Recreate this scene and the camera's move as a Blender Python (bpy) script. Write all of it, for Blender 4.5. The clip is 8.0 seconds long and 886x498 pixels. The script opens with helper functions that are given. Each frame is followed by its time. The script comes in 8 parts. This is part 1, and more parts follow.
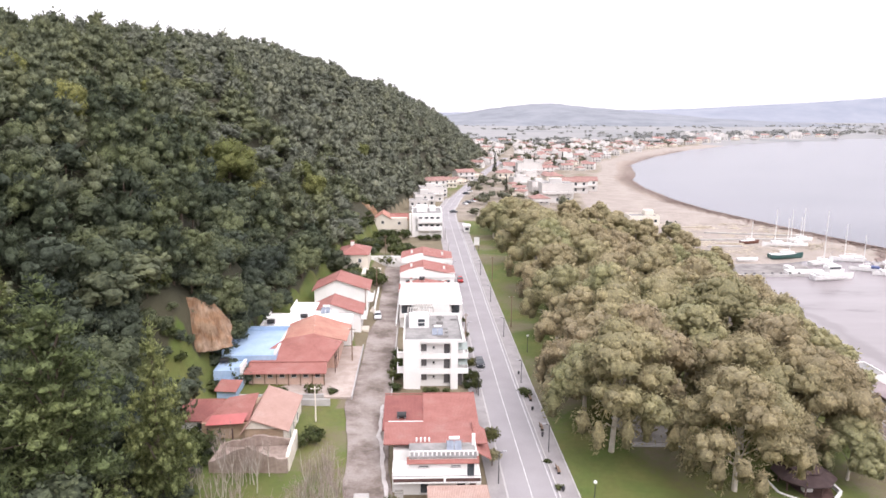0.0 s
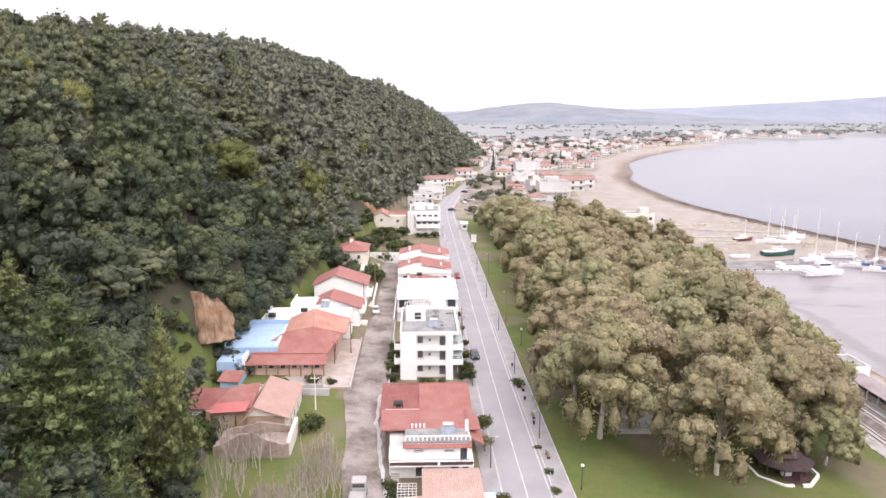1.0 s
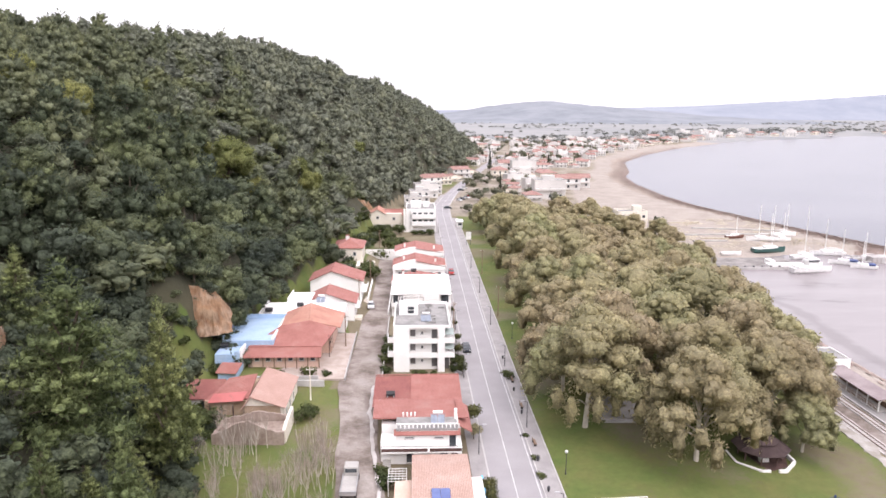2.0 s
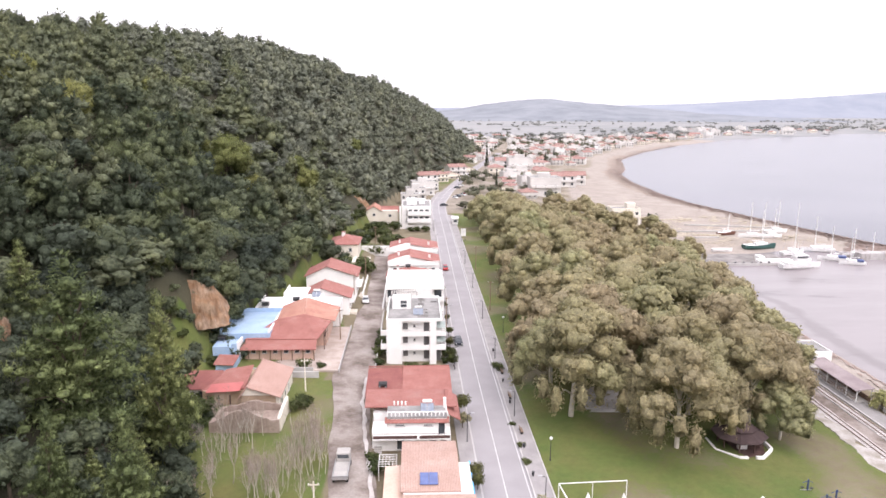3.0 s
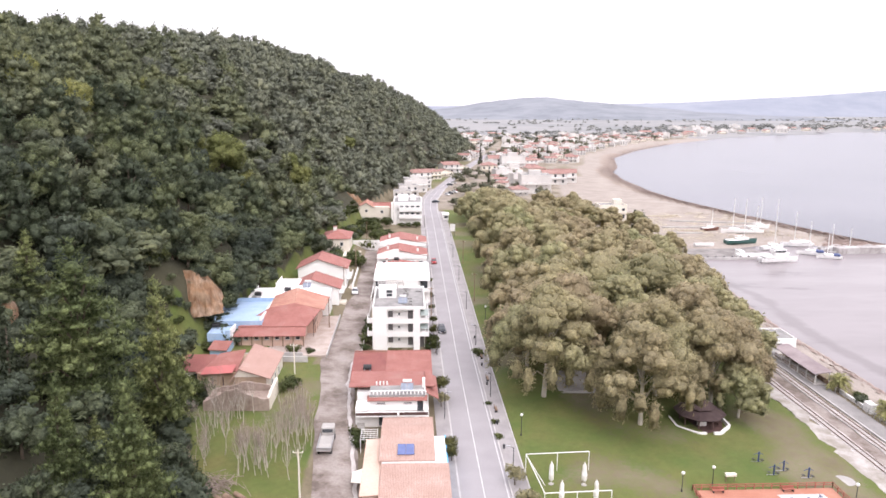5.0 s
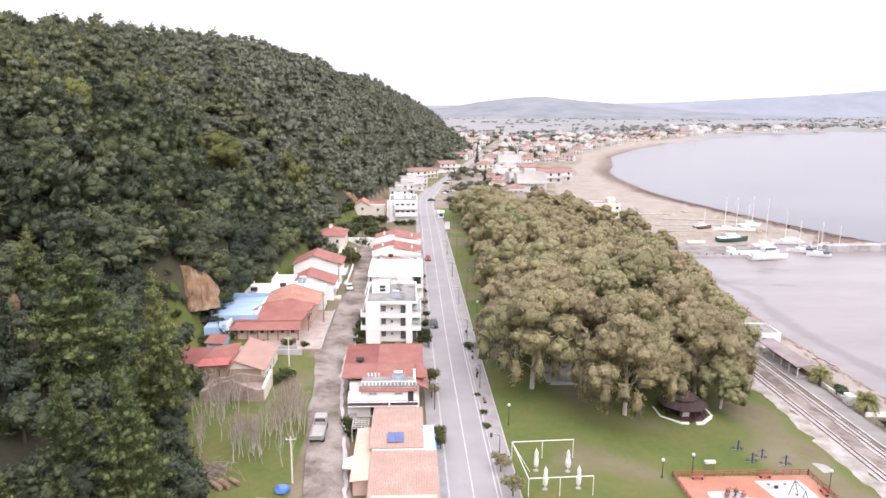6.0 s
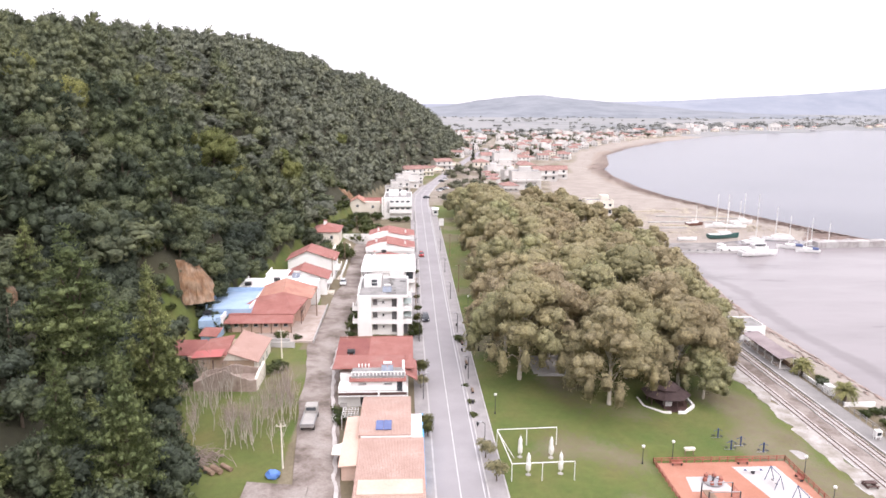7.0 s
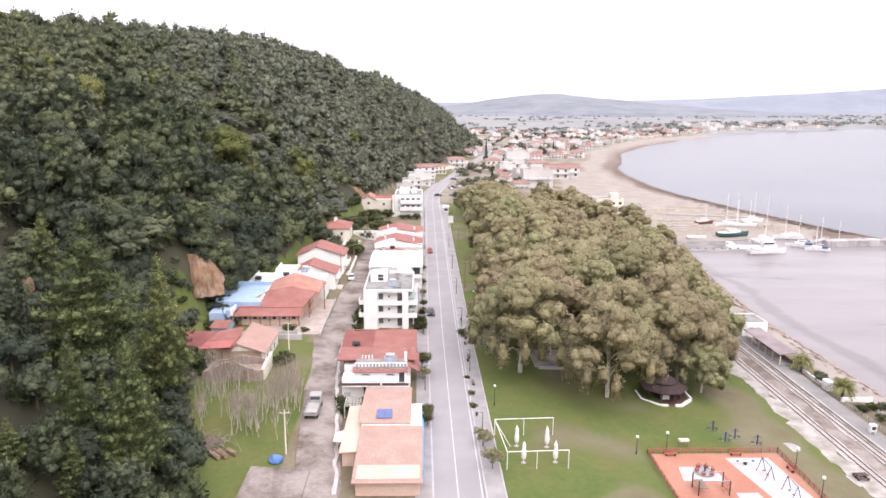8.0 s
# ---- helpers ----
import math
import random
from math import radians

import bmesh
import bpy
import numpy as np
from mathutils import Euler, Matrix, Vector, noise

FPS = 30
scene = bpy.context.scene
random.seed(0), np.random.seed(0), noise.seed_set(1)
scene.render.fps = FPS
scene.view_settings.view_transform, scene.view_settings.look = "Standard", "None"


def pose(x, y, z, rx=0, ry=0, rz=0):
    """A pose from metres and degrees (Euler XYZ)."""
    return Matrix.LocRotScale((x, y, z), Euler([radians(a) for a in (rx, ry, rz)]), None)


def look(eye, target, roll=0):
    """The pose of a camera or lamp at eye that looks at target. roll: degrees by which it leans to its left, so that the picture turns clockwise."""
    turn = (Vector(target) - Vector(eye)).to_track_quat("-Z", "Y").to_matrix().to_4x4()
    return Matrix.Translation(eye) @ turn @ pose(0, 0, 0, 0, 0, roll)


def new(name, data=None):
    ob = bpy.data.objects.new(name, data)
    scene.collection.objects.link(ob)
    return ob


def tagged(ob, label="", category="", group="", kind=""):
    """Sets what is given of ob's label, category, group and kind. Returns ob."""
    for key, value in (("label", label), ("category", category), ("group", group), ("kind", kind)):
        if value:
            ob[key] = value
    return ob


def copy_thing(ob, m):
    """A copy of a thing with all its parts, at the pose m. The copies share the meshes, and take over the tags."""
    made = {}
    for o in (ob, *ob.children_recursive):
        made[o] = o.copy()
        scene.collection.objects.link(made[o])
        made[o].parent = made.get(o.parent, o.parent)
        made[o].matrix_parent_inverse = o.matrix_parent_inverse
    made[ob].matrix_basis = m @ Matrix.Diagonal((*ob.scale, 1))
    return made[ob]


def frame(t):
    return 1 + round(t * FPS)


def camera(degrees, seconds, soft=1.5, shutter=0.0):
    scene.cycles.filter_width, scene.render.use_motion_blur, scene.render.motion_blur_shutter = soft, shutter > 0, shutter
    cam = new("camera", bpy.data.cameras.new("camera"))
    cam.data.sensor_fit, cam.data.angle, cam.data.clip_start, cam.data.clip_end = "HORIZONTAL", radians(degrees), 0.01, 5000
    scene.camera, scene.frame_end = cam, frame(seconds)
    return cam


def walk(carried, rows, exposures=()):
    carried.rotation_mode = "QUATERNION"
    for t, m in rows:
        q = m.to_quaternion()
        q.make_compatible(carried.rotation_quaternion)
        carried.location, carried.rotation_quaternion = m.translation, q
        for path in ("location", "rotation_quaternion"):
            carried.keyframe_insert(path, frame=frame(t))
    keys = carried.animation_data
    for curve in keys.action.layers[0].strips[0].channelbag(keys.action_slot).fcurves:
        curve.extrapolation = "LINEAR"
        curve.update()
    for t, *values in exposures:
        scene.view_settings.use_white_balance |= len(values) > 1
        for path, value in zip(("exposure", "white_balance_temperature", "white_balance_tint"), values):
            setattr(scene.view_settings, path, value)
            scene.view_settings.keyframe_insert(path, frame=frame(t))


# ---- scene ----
cam = camera(64.9, 8.0, soft=1.6)
PATH = [
    (0, (-4.678, 4.761, 52.228), (-4.605, 6.72, 51.835), 0.3),
    (0.5, (-4.476, 2.41, 52.32), (-4.402, 4.369, 51.925), 0.2),
    (1, (-4.062, 0.303, 52.391), (-3.988, 2.262, 51.995), 0.3),
    (1.5, (-3.478, -1.706, 52.453), (-3.402, 0.253, 52.056), 0.3),
    (3, (-1.513, -7.556, 52.857), (-1.432, -5.599, 52.451), 0.3),
    (3.5, (-0.773, -9.628, 52.945), (-0.691, -7.672, 52.538), 0.3),
    (4, (-0.083, -11.698, 52.98), (0.0, -9.742, 52.573), 0.3),
    (4.5, (0.672, -13.687, 53.024), (0.757, -11.731, 52.615), 0.3),
    (6, (2.654, -19.035, 52.987), (2.746, -17.081, 52.575), 0.4),
    (6.5, (3.421, -20.645, 52.856), (3.515, -18.691, 52.441), 0.4),
    (7, (4.288, -22.133, 52.722), (4.385, -20.179, 52.306), 0.4),
    (7.5, (5.368, -23.653, 52.633), (5.467, -21.699, 52.215), 0.5),
    (8, (6.614, -25.341, 52.665), (6.667, -23.386, 52.245), 0.4),
]
walk(cam, [(t, look(eye, target, roll)) for t, eye, target, roll in PATH], [(0, 0.51, 6500, 19), (8, 0.51, 6500, 19)])

# ---- light ----
world = bpy.data.worlds.new("overcast_sky")
scene.world = world
world.use_nodes = True
wn = world.node_tree
wn.nodes.clear()
SUN_EL, SUN_AZ = radians(48), radians(155)
w_out = wn.nodes.new("ShaderNodeOutputWorld")
w_bg = wn.nodes.new("ShaderNodeBackground")
w_sky = wn.nodes.new("ShaderNodeTexSky")
w_sky.sky_type = "NISHITA"
w_sky.sun_disc = False
w_sky.sun_elevation, w_sky.sun_rotation = SUN_EL, SUN_AZ
w_sky.dust_density, w_sky.air_density = 3.0, 1.0
w_co = wn.nodes.new("ShaderNodeTexCoord")
w_map = wn.nodes.new("ShaderNodeMapping")
w_map.inputs["Scale"].default_value = (1.0, 1.0, 5.0)
w_noise = wn.nodes.new("ShaderNodeTexNoise")
w_noise.inputs["Scale"].default_value = 1.6
w_noise.inputs["Detail"].default_value = 5
w_ramp = wn.nodes.new("ShaderNodeValToRGB")
w_ramp.color_ramp.elements[0].position, w_ramp.color_ramp.elements[0].color = 0.3, (9.3, 9.5, 10.0, 1)
w_ramp.color_ramp.elements[1].position, w_ramp.color_ramp.elements[1].color = 0.7, (10.6, 10.6, 10.7, 1)
w_mix = wn.nodes.new("ShaderNodeMixRGB")
w_mix.inputs[0].default_value = 0.9
wn.links.new(w_co.outputs["Generated"], w_map.inputs["Vector"])
wn.links.new(w_map.outputs[0], w_noise.inputs["Vector"])
wn.links.new(w_noise.outputs["Fac"], w_ramp.inputs[0])
wn.links.new(w_sky.outputs[0], w_mix.inputs[1])
wn.links.new(w_ramp.outputs[0], w_mix.inputs[2])
# an overcast dome: three times as bright overhead as at the horizon
w_xyz = wn.nodes.new("ShaderNodeSeparateXYZ")
wn.links.new(w_co.outputs["Generated"], w_xyz.inputs[0])
w_dome = wn.nodes.new("ShaderNodeMapRange")
w_dome.inputs["To Min"].default_value, w_dome.inputs["To Max"].default_value = 0.52, 1.0
wn.links.new(w_xyz.outputs[2], w_dome.inputs["Value"])
w_grade = wn.nodes.new("ShaderNodeMixRGB")
w_grade.blend_type = "MULTIPLY"
w_grade.inputs[0].default_value = 1.0
wn.links.new(w_mix.outputs[0], w_grade.inputs[1])
wn.links.new(w_dome.outputs[0], w_grade.inputs[2])
wn.links.new(w_grade.outputs[0], w_bg.inputs[0])
w_bg.inputs[1].default_value = 0.185
wn.links.new(w_bg.outputs[0], w_out.inputs[0])
sun = new("sun", bpy.data.lights.new("sun", "SUN"))
sun.data.energy, sun.data.angle, sun.data.color = 1.4, radians(40), (1.0, 0.96, 0.92)
sun.matrix_world = look((0, 0, 0), (-math.sin(SUN_AZ) * math.cos(SUN_EL), -math.cos(SUN_AZ) * math.cos(SUN_EL), -math.sin(SUN_EL)))
sun.location = (0, -60, 200)

# ---- materials ----
def nodes_of(name):
    m = bpy.data.materials.new(name)
    m.use_nodes = True
    t = m.node_tree
    return m, t, t.nodes["Principled BSDF"]


def noise_node(t, scale, detail=4, vec=None, rough=0.55):
    n = t.nodes.new("ShaderNodeTexNoise")
    n.inputs["Scale"].default_value = scale
    n.inputs["Detail"].default_value = detail
    n.inputs["Roughness"].default_value = rough
    if vec is None:
        vec = t.nodes.new("ShaderNodeNewGeometry").outputs["Position"]
    t.links.new(vec, n.inputs["Vector"])
    return n.outputs["Fac"]


def ramp(t, fac, stops):
    r = t.nodes.new("ShaderNodeValToRGB")
    e = r.color_ramp.elements
    while len(e) < len(stops):
        e.new(0.5)
    for k, (p, c) in zip(e, stops):
        k.position, k.color = p, (*c, 1)
    t.links.new(fac, r.inputs[0])
    return r.outputs[0]


def mixed(t, fac, a, b, mode="MIX"):
    n = t.nodes.new("ShaderNodeMixRGB")
    n.blend_type = mode
    for i, v in enumerate((fac, a, b)):
        if isinstance(v, (int, float)):
            n.inputs[i].default_value = v
        elif isinstance(v, tuple):
            n.inputs[i].default_value = (*v, 1)
        else:
            t.links.new(v, n.inputs[i])
    return n.outputs[0]


def math_node(t, op, a, b=0.0):
    n = t.nodes.new("ShaderNodeMath")
    n.operation = op
    for i, v in enumerate((a, b)):
        if isinstance(v, (int, float)):
            n.inputs[i].default_value = v
        else:
            t.links.new(v, n.inputs[i])
    return n.outputs[0]


def bump(t, b, height, strength=0.4, dist=0.05):
    n = t.nodes.new("ShaderNodeBump")
    n.inputs["Strength"].default_value, n.inputs["Distance"].default_value = strength, dist
    t.links.new(height, n.inputs["Height"])
    t.links.new(n.outputs[0], b.inputs["Normal"])


def surface(name, c1, c2, big=0.4, fine=6.0, rough=0.8, relief=0.3, metal=0.0, stain=None, speck=0.5):
    """A painted, plastered or stony surface: patches, fine grain, small relief."""
    m, t, b = nodes_of(name)
    col = ramp(t, noise_node(t, big, 5), [(0.35, c1), (0.65, c2)])
    g = noise_node(t, fine, 6, rough=0.7)
    col = mixed(t, speck, col, ramp(t, g, [(0.25, (0.55, 0.55, 0.55)), (0.7, (1, 1, 1))]), "MULTIPLY")
    if stain:
        v = t.nodes.new("ShaderNodeMapping")
        v.inputs["Scale"].default_value = (1.3, 1.3, 0.12)
        t.links.new(t.nodes.new("ShaderNodeNewGeometry").outputs["Position"], v.inputs["Vector"])
        col = mixed(t, ramp(t, noise_node(t, 1.2, 4, v.outputs[0]), [(0.55, (0, 0, 0)), (0.85, (0.4, 0.4, 0.4))]), col, stain)
    t.links.new(col, b.inputs["Base Color"])
    b.inputs["Roughness"].default_value, b.inputs["Metallic"].default_value = rough, metal
    bump(t, b, g, relief, 0.03)
    return m


def tiled(name, c1, c2, c3, along="X", course=0.3):
    """Clay pantiles: rounded ribs down the slope, courses across it, single tiles paler or mossy."""
    m, t, b = nodes_of(name)
    pos = t.nodes.new("ShaderNodeNewGeometry").outputs["Position"]
    rib = t.nodes.new("ShaderNodeTexWave")
    rib.bands_direction = along
    rib.inputs["Scale"].default_value = 0.314 / 0.22
    rib.inputs["Distortion"].default_value = 0.3
    t.links.new(pos, rib.inputs["Vector"])
    row = t.nodes.new("ShaderNodeTexWave")
    row.bands_direction, row.wave_profile = ("Y" if along == "X" else "X"), "SAW"
    row.inputs["Scale"].default_value = 0.314 / course
    t.links.new(pos, row.inputs["Vector"])
    col = ramp(t, noise_node(t, 0.35, 5), [(0.3, c1), (0.55, c2), (0.75, c3)])
    speck = noise_node(t, 5.0, 3)
    col = mixed(t, 0.7, col, ramp(t, speck, [(0.3, (0.6, 0.56, 0.55)), (0.62, (1.0, 1.0, 1.0))]), "MULTIPLY")
    col = mixed(t, 0.45, col, ramp(t, rib.outputs["Fac"], [(0.1, (0.55, 0.5, 0.5)), (0.6, (1, 1, 1))]), "MULTIPLY")
    t.links.new(col, b.inputs["Base Color"])
    b.inputs["Roughness"].default_value = 0.8
    bump(t, b, mixed(t, 0.3, rib.outputs["Color"], row.outputs["Color"]), 0.7, 0.08)
    return m


def foliage(name, stops, spread=0.1, rough=0.65, vary=0.22, grain=2.4, depth=1.0):
    """Leaves: colour drifts from bough to bough, each tuft a little lighter or darker."""
    m, t, b = nodes_of(name)
    geo = t.nodes.new("ShaderNodeNewGeometry")
    info = t.nodes.new("ShaderNodeObjectInfo")
    f = math_node(t, "ADD", noise_node(t, spread, 2, geo.outputs["Position"]), math_node(t, "MULTIPLY", math_node(t, "SUBTRACT", info.outputs["Random"], 0.5), 0.35))
    col = ramp(t, f, stops)
    isl = ramp(t, geo.outputs["Random Per Island"], [(0.0, (1 - vary, 1 - vary, 1 - vary)), (1.0, (1.12, 1.1, 1.05))])
    col = mixed(t, 1.0, col, isl, "MULTIPLY")
    sprig = noise_node(t, grain, 3, geo.outputs["Position"], 0.7)
    col = mixed(t, 1.0, col, ramp(t, sprig, [(0.34, (1 - 0.45 * depth, 1 - 0.44 * depth, 1 - 0.43 * depth)), (0.62, (1 + 0.6 * depth, 1 + 0.55 * depth, 1 + 0.5 * depth))]), "MULTIPLY")
    t.links.new(col, b.inputs["Base Color"])
    b.inputs["Roughness"].default_value = rough
    b.inputs["Specular IOR Level"].default_value = 0.25
    bump(t, b, sprig, 0.9, 0.5)
    thin = t.nodes.new("ShaderNodeBsdfTranslucent")
    t.links.new(col, thin.inputs["Color"])
    both = t.nodes.new("ShaderNodeMixShader")
    both.inputs[0].default_value = 0.35
    t.links.new(b.outputs[0], both.inputs[1])
    t.links.new(thin.outputs[0], both.inputs[2])
    t.links.new(both.outputs[0], t.nodes["Material Output"].inputs["Surface"])
    return m


def plain(name, c, rough=0.5, metal=0.0, fine=9.0):
    return surface(name, tuple(0.9 * v for v in c), tuple(min(1.0, 1.05 * v) for v in c), 0.8, fine, rough, 0.08, metal)


M = {}
M["white"] = surface("white_plaster", (0.80, 0.79, 0.77), (0.86, 0.85, 0.83), 0.25, 3.0, 0.85, 0.1, stain=(0.7, 0.68, 0.64), speck=0.18)
M["cream"] = surface("cream_plaster", (0.72, 0.66, 0.57), (0.80, 0.75, 0.66), 0.3, 3.0, 0.85, 0.12, stain=(0.55, 0.49, 0.42))
M["peach"] = surface("peach_plaster", (0.634, 0.44, 0.352), (0.686, 0.51, 0.422), 0.3, 3.0, 0.85, 0.12, stain=(0.484, 0.37, 0.317))
M["ochre"] = surface("bare_ochre_render", (0.387, 0.273, 0.185), (0.493, 0.37, 0.264), 0.5, 2.5, 0.9, 0.3, stain=(0.264, 0.202, 0.158))
M["stonewall"] = surface("rubble_masonry", (0.264, 0.198, 0.163), (0.405, 0.326, 0.282), 0.7, 3.0, 0.95, 0.9)
M["blue"] = surface("pale_blue_paint", (0.33, 0.47, 0.66), (0.41, 0.55, 0.73), 0.3, 2.5, 0.7, 0.1)
M["skyblue"] = surface("bright_blue_paint", (0.1, 0.42, 0.8), (0.16, 0.5, 0.85), 0.4, 3, 0.6, 0.1)
M["tile_x"] = tiled("red_clay_tiles", (0.34, 0.134, 0.109), (0.405, 0.171, 0.145), (0.421, 0.226, 0.19), "X")
M["tile_y"] = tiled("red_clay_tiles_side", (0.34, 0.134, 0.109), (0.405, 0.171, 0.145), (0.421, 0.226, 0.19), "Y")
M["tile_o"] = tiled("orange_clay_tiles", (0.458, 0.211, 0.158), (0.528, 0.273, 0.202), (0.546, 0.343, 0.264), "X")
M["tile_oy"] = tiled("orange_clay_tiles_side", (0.458, 0.211, 0.158), (0.528, 0.273, 0.202), (0.546, 0.343, 0.264), "Y")
M["tile_p"] = tiled("pale_peach_tiles", (0.458, 0.304, 0.251), (0.51, 0.352, 0.295), (0.528, 0.396, 0.339), "X")
M["tile_py"] = tiled("pale_peach_tiles_side", (0.44, 0.273, 0.224), (0.493, 0.317, 0.264), (0.51, 0.361, 0.304), "Y")
M["tile_d"] = tiled("dark_red_tiles", (0.264, 0.088, 0.0792), (0.317, 0.114, 0.0968), (0.334, 0.158, 0.132), "X")
M["redsheet"] = plain("red_sheet_metal", (0.5, 0.14, 0.13), 0.5)
M["roofgrey"] = surface("grey_roof_screed", (0.222, 0.217, 0.211), (0.328, 0.317, 0.306), 0.5, 2.0, 0.9, 0.4)
M["concrete"] = surface("concrete", (0.37, 0.352, 0.334), (0.484, 0.466, 0.44), 0.3, 4.0, 0.9, 0.3)
M["asphalt"] = surface("worn_asphalt", (0.299, 0.282, 0.29), (0.352, 0.334, 0.343), 0.12, 8.0, 0.9, 0.3)
m, t, b = nodes_of("old_concrete_lane")
worn = ramp(t, noise_node(t, 0.16, 7, rough=0.68), [(0.38, (0.134, 0.107, 0.0885)), (0.47, (0.222, 0.184, 0.164)), (0.56, (0.296, 0.259, 0.236)), (0.68, (0.35, 0.313, 0.289))])
grit = noise_node(t, 2.5, 6, rough=0.75)
worn = mixed(t, 0.6, worn, ramp(t, grit, [(0.3, (0.6, 0.56, 0.53)), (0.65, (1.05, 1.05, 1.05))]), "MULTIPLY")
t.links.new(worn, b.inputs["Base Color"])
b.inputs["Roughness"].default_value = 0.95
bump(t, b, grit, 0.5, 0.06)
M["lane"] = m
M["paving"] = surface("pavement_slabs", (0.282, 0.264, 0.264), (0.37, 0.348, 0.343), 0.3, 5.0, 0.9, 0.3)
M["peachpave"] = surface("pinkish_terrace_paving", (0.387, 0.317, 0.273), (0.493, 0.414, 0.37), 0.5, 4.0, 0.9, 0.3)
M["kerb"] = surface("kerb_stone", (0.405, 0.387, 0.378), (0.528, 0.51, 0.502), 0.4, 5.0, 0.85, 0.3)
M["roadpaint"] = surface("worn_road_paint", (0.46, 0.45, 0.45), (0.68, 0.67, 0.67), 0.7, 9.0, 0.7, 0.1)
m, t, b = nodes_of("bare_red_earth")
v = t.nodes.new("ShaderNodeMapping")
v.inputs["Scale"].default_value = (1.0, 1.0, 0.28)
t.links.new(t.nodes.new("ShaderNodeNewGeometry").outputs["Position"], v.inputs["Vector"])
gully = noise_node(t, 0.9, 6, v.outputs[0], 0.62)
col = ramp(t, noise_node(t, 0.28, 4), [(0.35, (0.255, 0.179, 0.119)), (0.5, (0.268, 0.159, 0.091)), (0.65, (0.319, 0.239, 0.174))])
col = mixed(t, 0.85, col, ramp(t, gully, [(0.36, (0.5, 0.44, 0.4)), (0.6, (1.1, 1.08, 1.05))]), "MULTIPLY")
t.links.new(col, b.inputs["Base Color"])
b.inputs["Roughness"].default_value = 0.98
bump(t, b, gully, 1.0, 0.4)
M["soil"] = m
M["rock"] = surface("boulder_stone", (0.38, 0.3, 0.24), (0.5, 0.42, 0.36), 0.8, 3.0, 0.95, 0.9)
M["bark"] = surface("grey_brown_bark", (0.1, 0.075, 0.055), (0.19, 0.15, 0.115), 0.8, 5.0, 0.95, 0.8)
M["palebark"] = surface("pale_peeling_bark", (0.42, 0.37, 0.31), (0.6, 0.55, 0.48), 0.7, 4.0, 0.85, 0.5)
M["twig"] = surface("bare_twigs", (0.26, 0.2, 0.17), (0.38, 0.31, 0.27), 0.8, 5.0, 0.95, 0.3)
M["wood"] = surface("weathered_wood", (0.2, 0.13, 0.09), (0.3, 0.21, 0.15), 0.9, 7.0, 0.85, 0.4)
M["darkwood"] = surface("dark_stained_wood", (0.075, 0.04, 0.035), (0.13, 0.075, 0.065), 0.9, 6.0, 0.8, 0.4)
M["shingle"] = surface("dark_bitumen_shingles", (0.045, 0.027, 0.027), (0.078, 0.051, 0.048), 0.8, 5.0, 0.9, 0.5)
M["redwood"] = surface("red_stained_timber", (0.32, 0.1, 0.07), (0.4, 0.15, 0.11), 0.9, 6.0, 0.8, 0.3)
M["rubber"] = surface("terracotta_safety_surface", (0.411, 0.179, 0.12), (0.464, 0.224, 0.157), 0.3, 5.0, 0.95, 0.2)
M["rubber2"] = surface("pale_grey_safety_surface", (0.475, 0.452, 0.444), (0.554, 0.531, 0.523), 0.3, 5.0, 0.95, 0.2)
M["metal"] = plain("galvanised_metal", (0.5, 0.5, 0.52), 0.45, 0.8)
M["pole"] = plain("dark_painted_metal", (0.045, 0.045, 0.05), 0.5)
M["bluemetal"] = plain("dark_blue_metal", (0.035, 0.06, 0.16), 0.5)
M["whitemetal"] = plain("white_painted_metal", (0.82, 0.81, 0.79), 0.5)
M["cloth"] = surface("white_canvas", (0.78, 0.76, 0.72), (0.86, 0.84, 0.8), 0.9, 7.0, 0.9, 0.3)
M["black"] = plain("black_plastic", (0.02, 0.02, 0.022), 0.5)
M["shutter"] = plain("grey_brown_shutters", (0.16, 0.15, 0.15), 0.6)
M["greenrail"] = plain("grey_green_awning", (0.36, 0.42, 0.4), 0.7)
M["hull"] = plain("white_gelcoat", (0.8, 0.79, 0.78), 0.25)
M["hullgreen"] = plain("dark_green_hull", (0.04, 0.11, 0.1), 0.3)
M["hullblue"] = plain("navy_hull_cover", (0.06, 0.09, 0.22), 0.5)
M["hullbrown"] = plain("brown_timber_hull", (0.16, 0.07, 0.05), 0.5)
M["ballast"] = surface("white_ballast_gravel", (0.44, 0.405, 0.387), (0.598, 0.563, 0.546), 0.5, 7.0, 0.95, 0.8)
M["gravel"] = surface("trodden_pale_gravel", (0.27, 0.24, 0.2), (0.47, 0.44, 0.42), 0.35, 3.0, 0.95, 0.7)
M["rail"] = plain("rusty_rail_steel", (0.2, 0.13, 0.1), 0.6, 0.4)
M["sleeper"] = surface("grey_sleepers", (0.4, 0.365, 0.345), (0.5, 0.465, 0.445), 0.9, 6.0, 0.95, 0.4)
M["path"] = surface("grey_path_concrete", (0.224, 0.213, 0.206), (0.284, 0.269, 0.262), 0.3, 4.0, 0.92, 0.3)
M["lamp"] = plain("opal_lamp_globe", (0.85, 0.85, 0.82), 0.3)
M["carwhite"] = plain("white_car_paint", (0.75, 0.75, 0.76), 0.25)
M["carred"] = plain("red_car_paint", (0.4, 0.03, 0.03), 0.25)
M["cardark"] = plain("dark_car_paint", (0.03, 0.035, 0.045), 0.25)
M["tyre"] = plain("black_tyre_rubber", (0.02, 0.02, 0.02), 0.9)
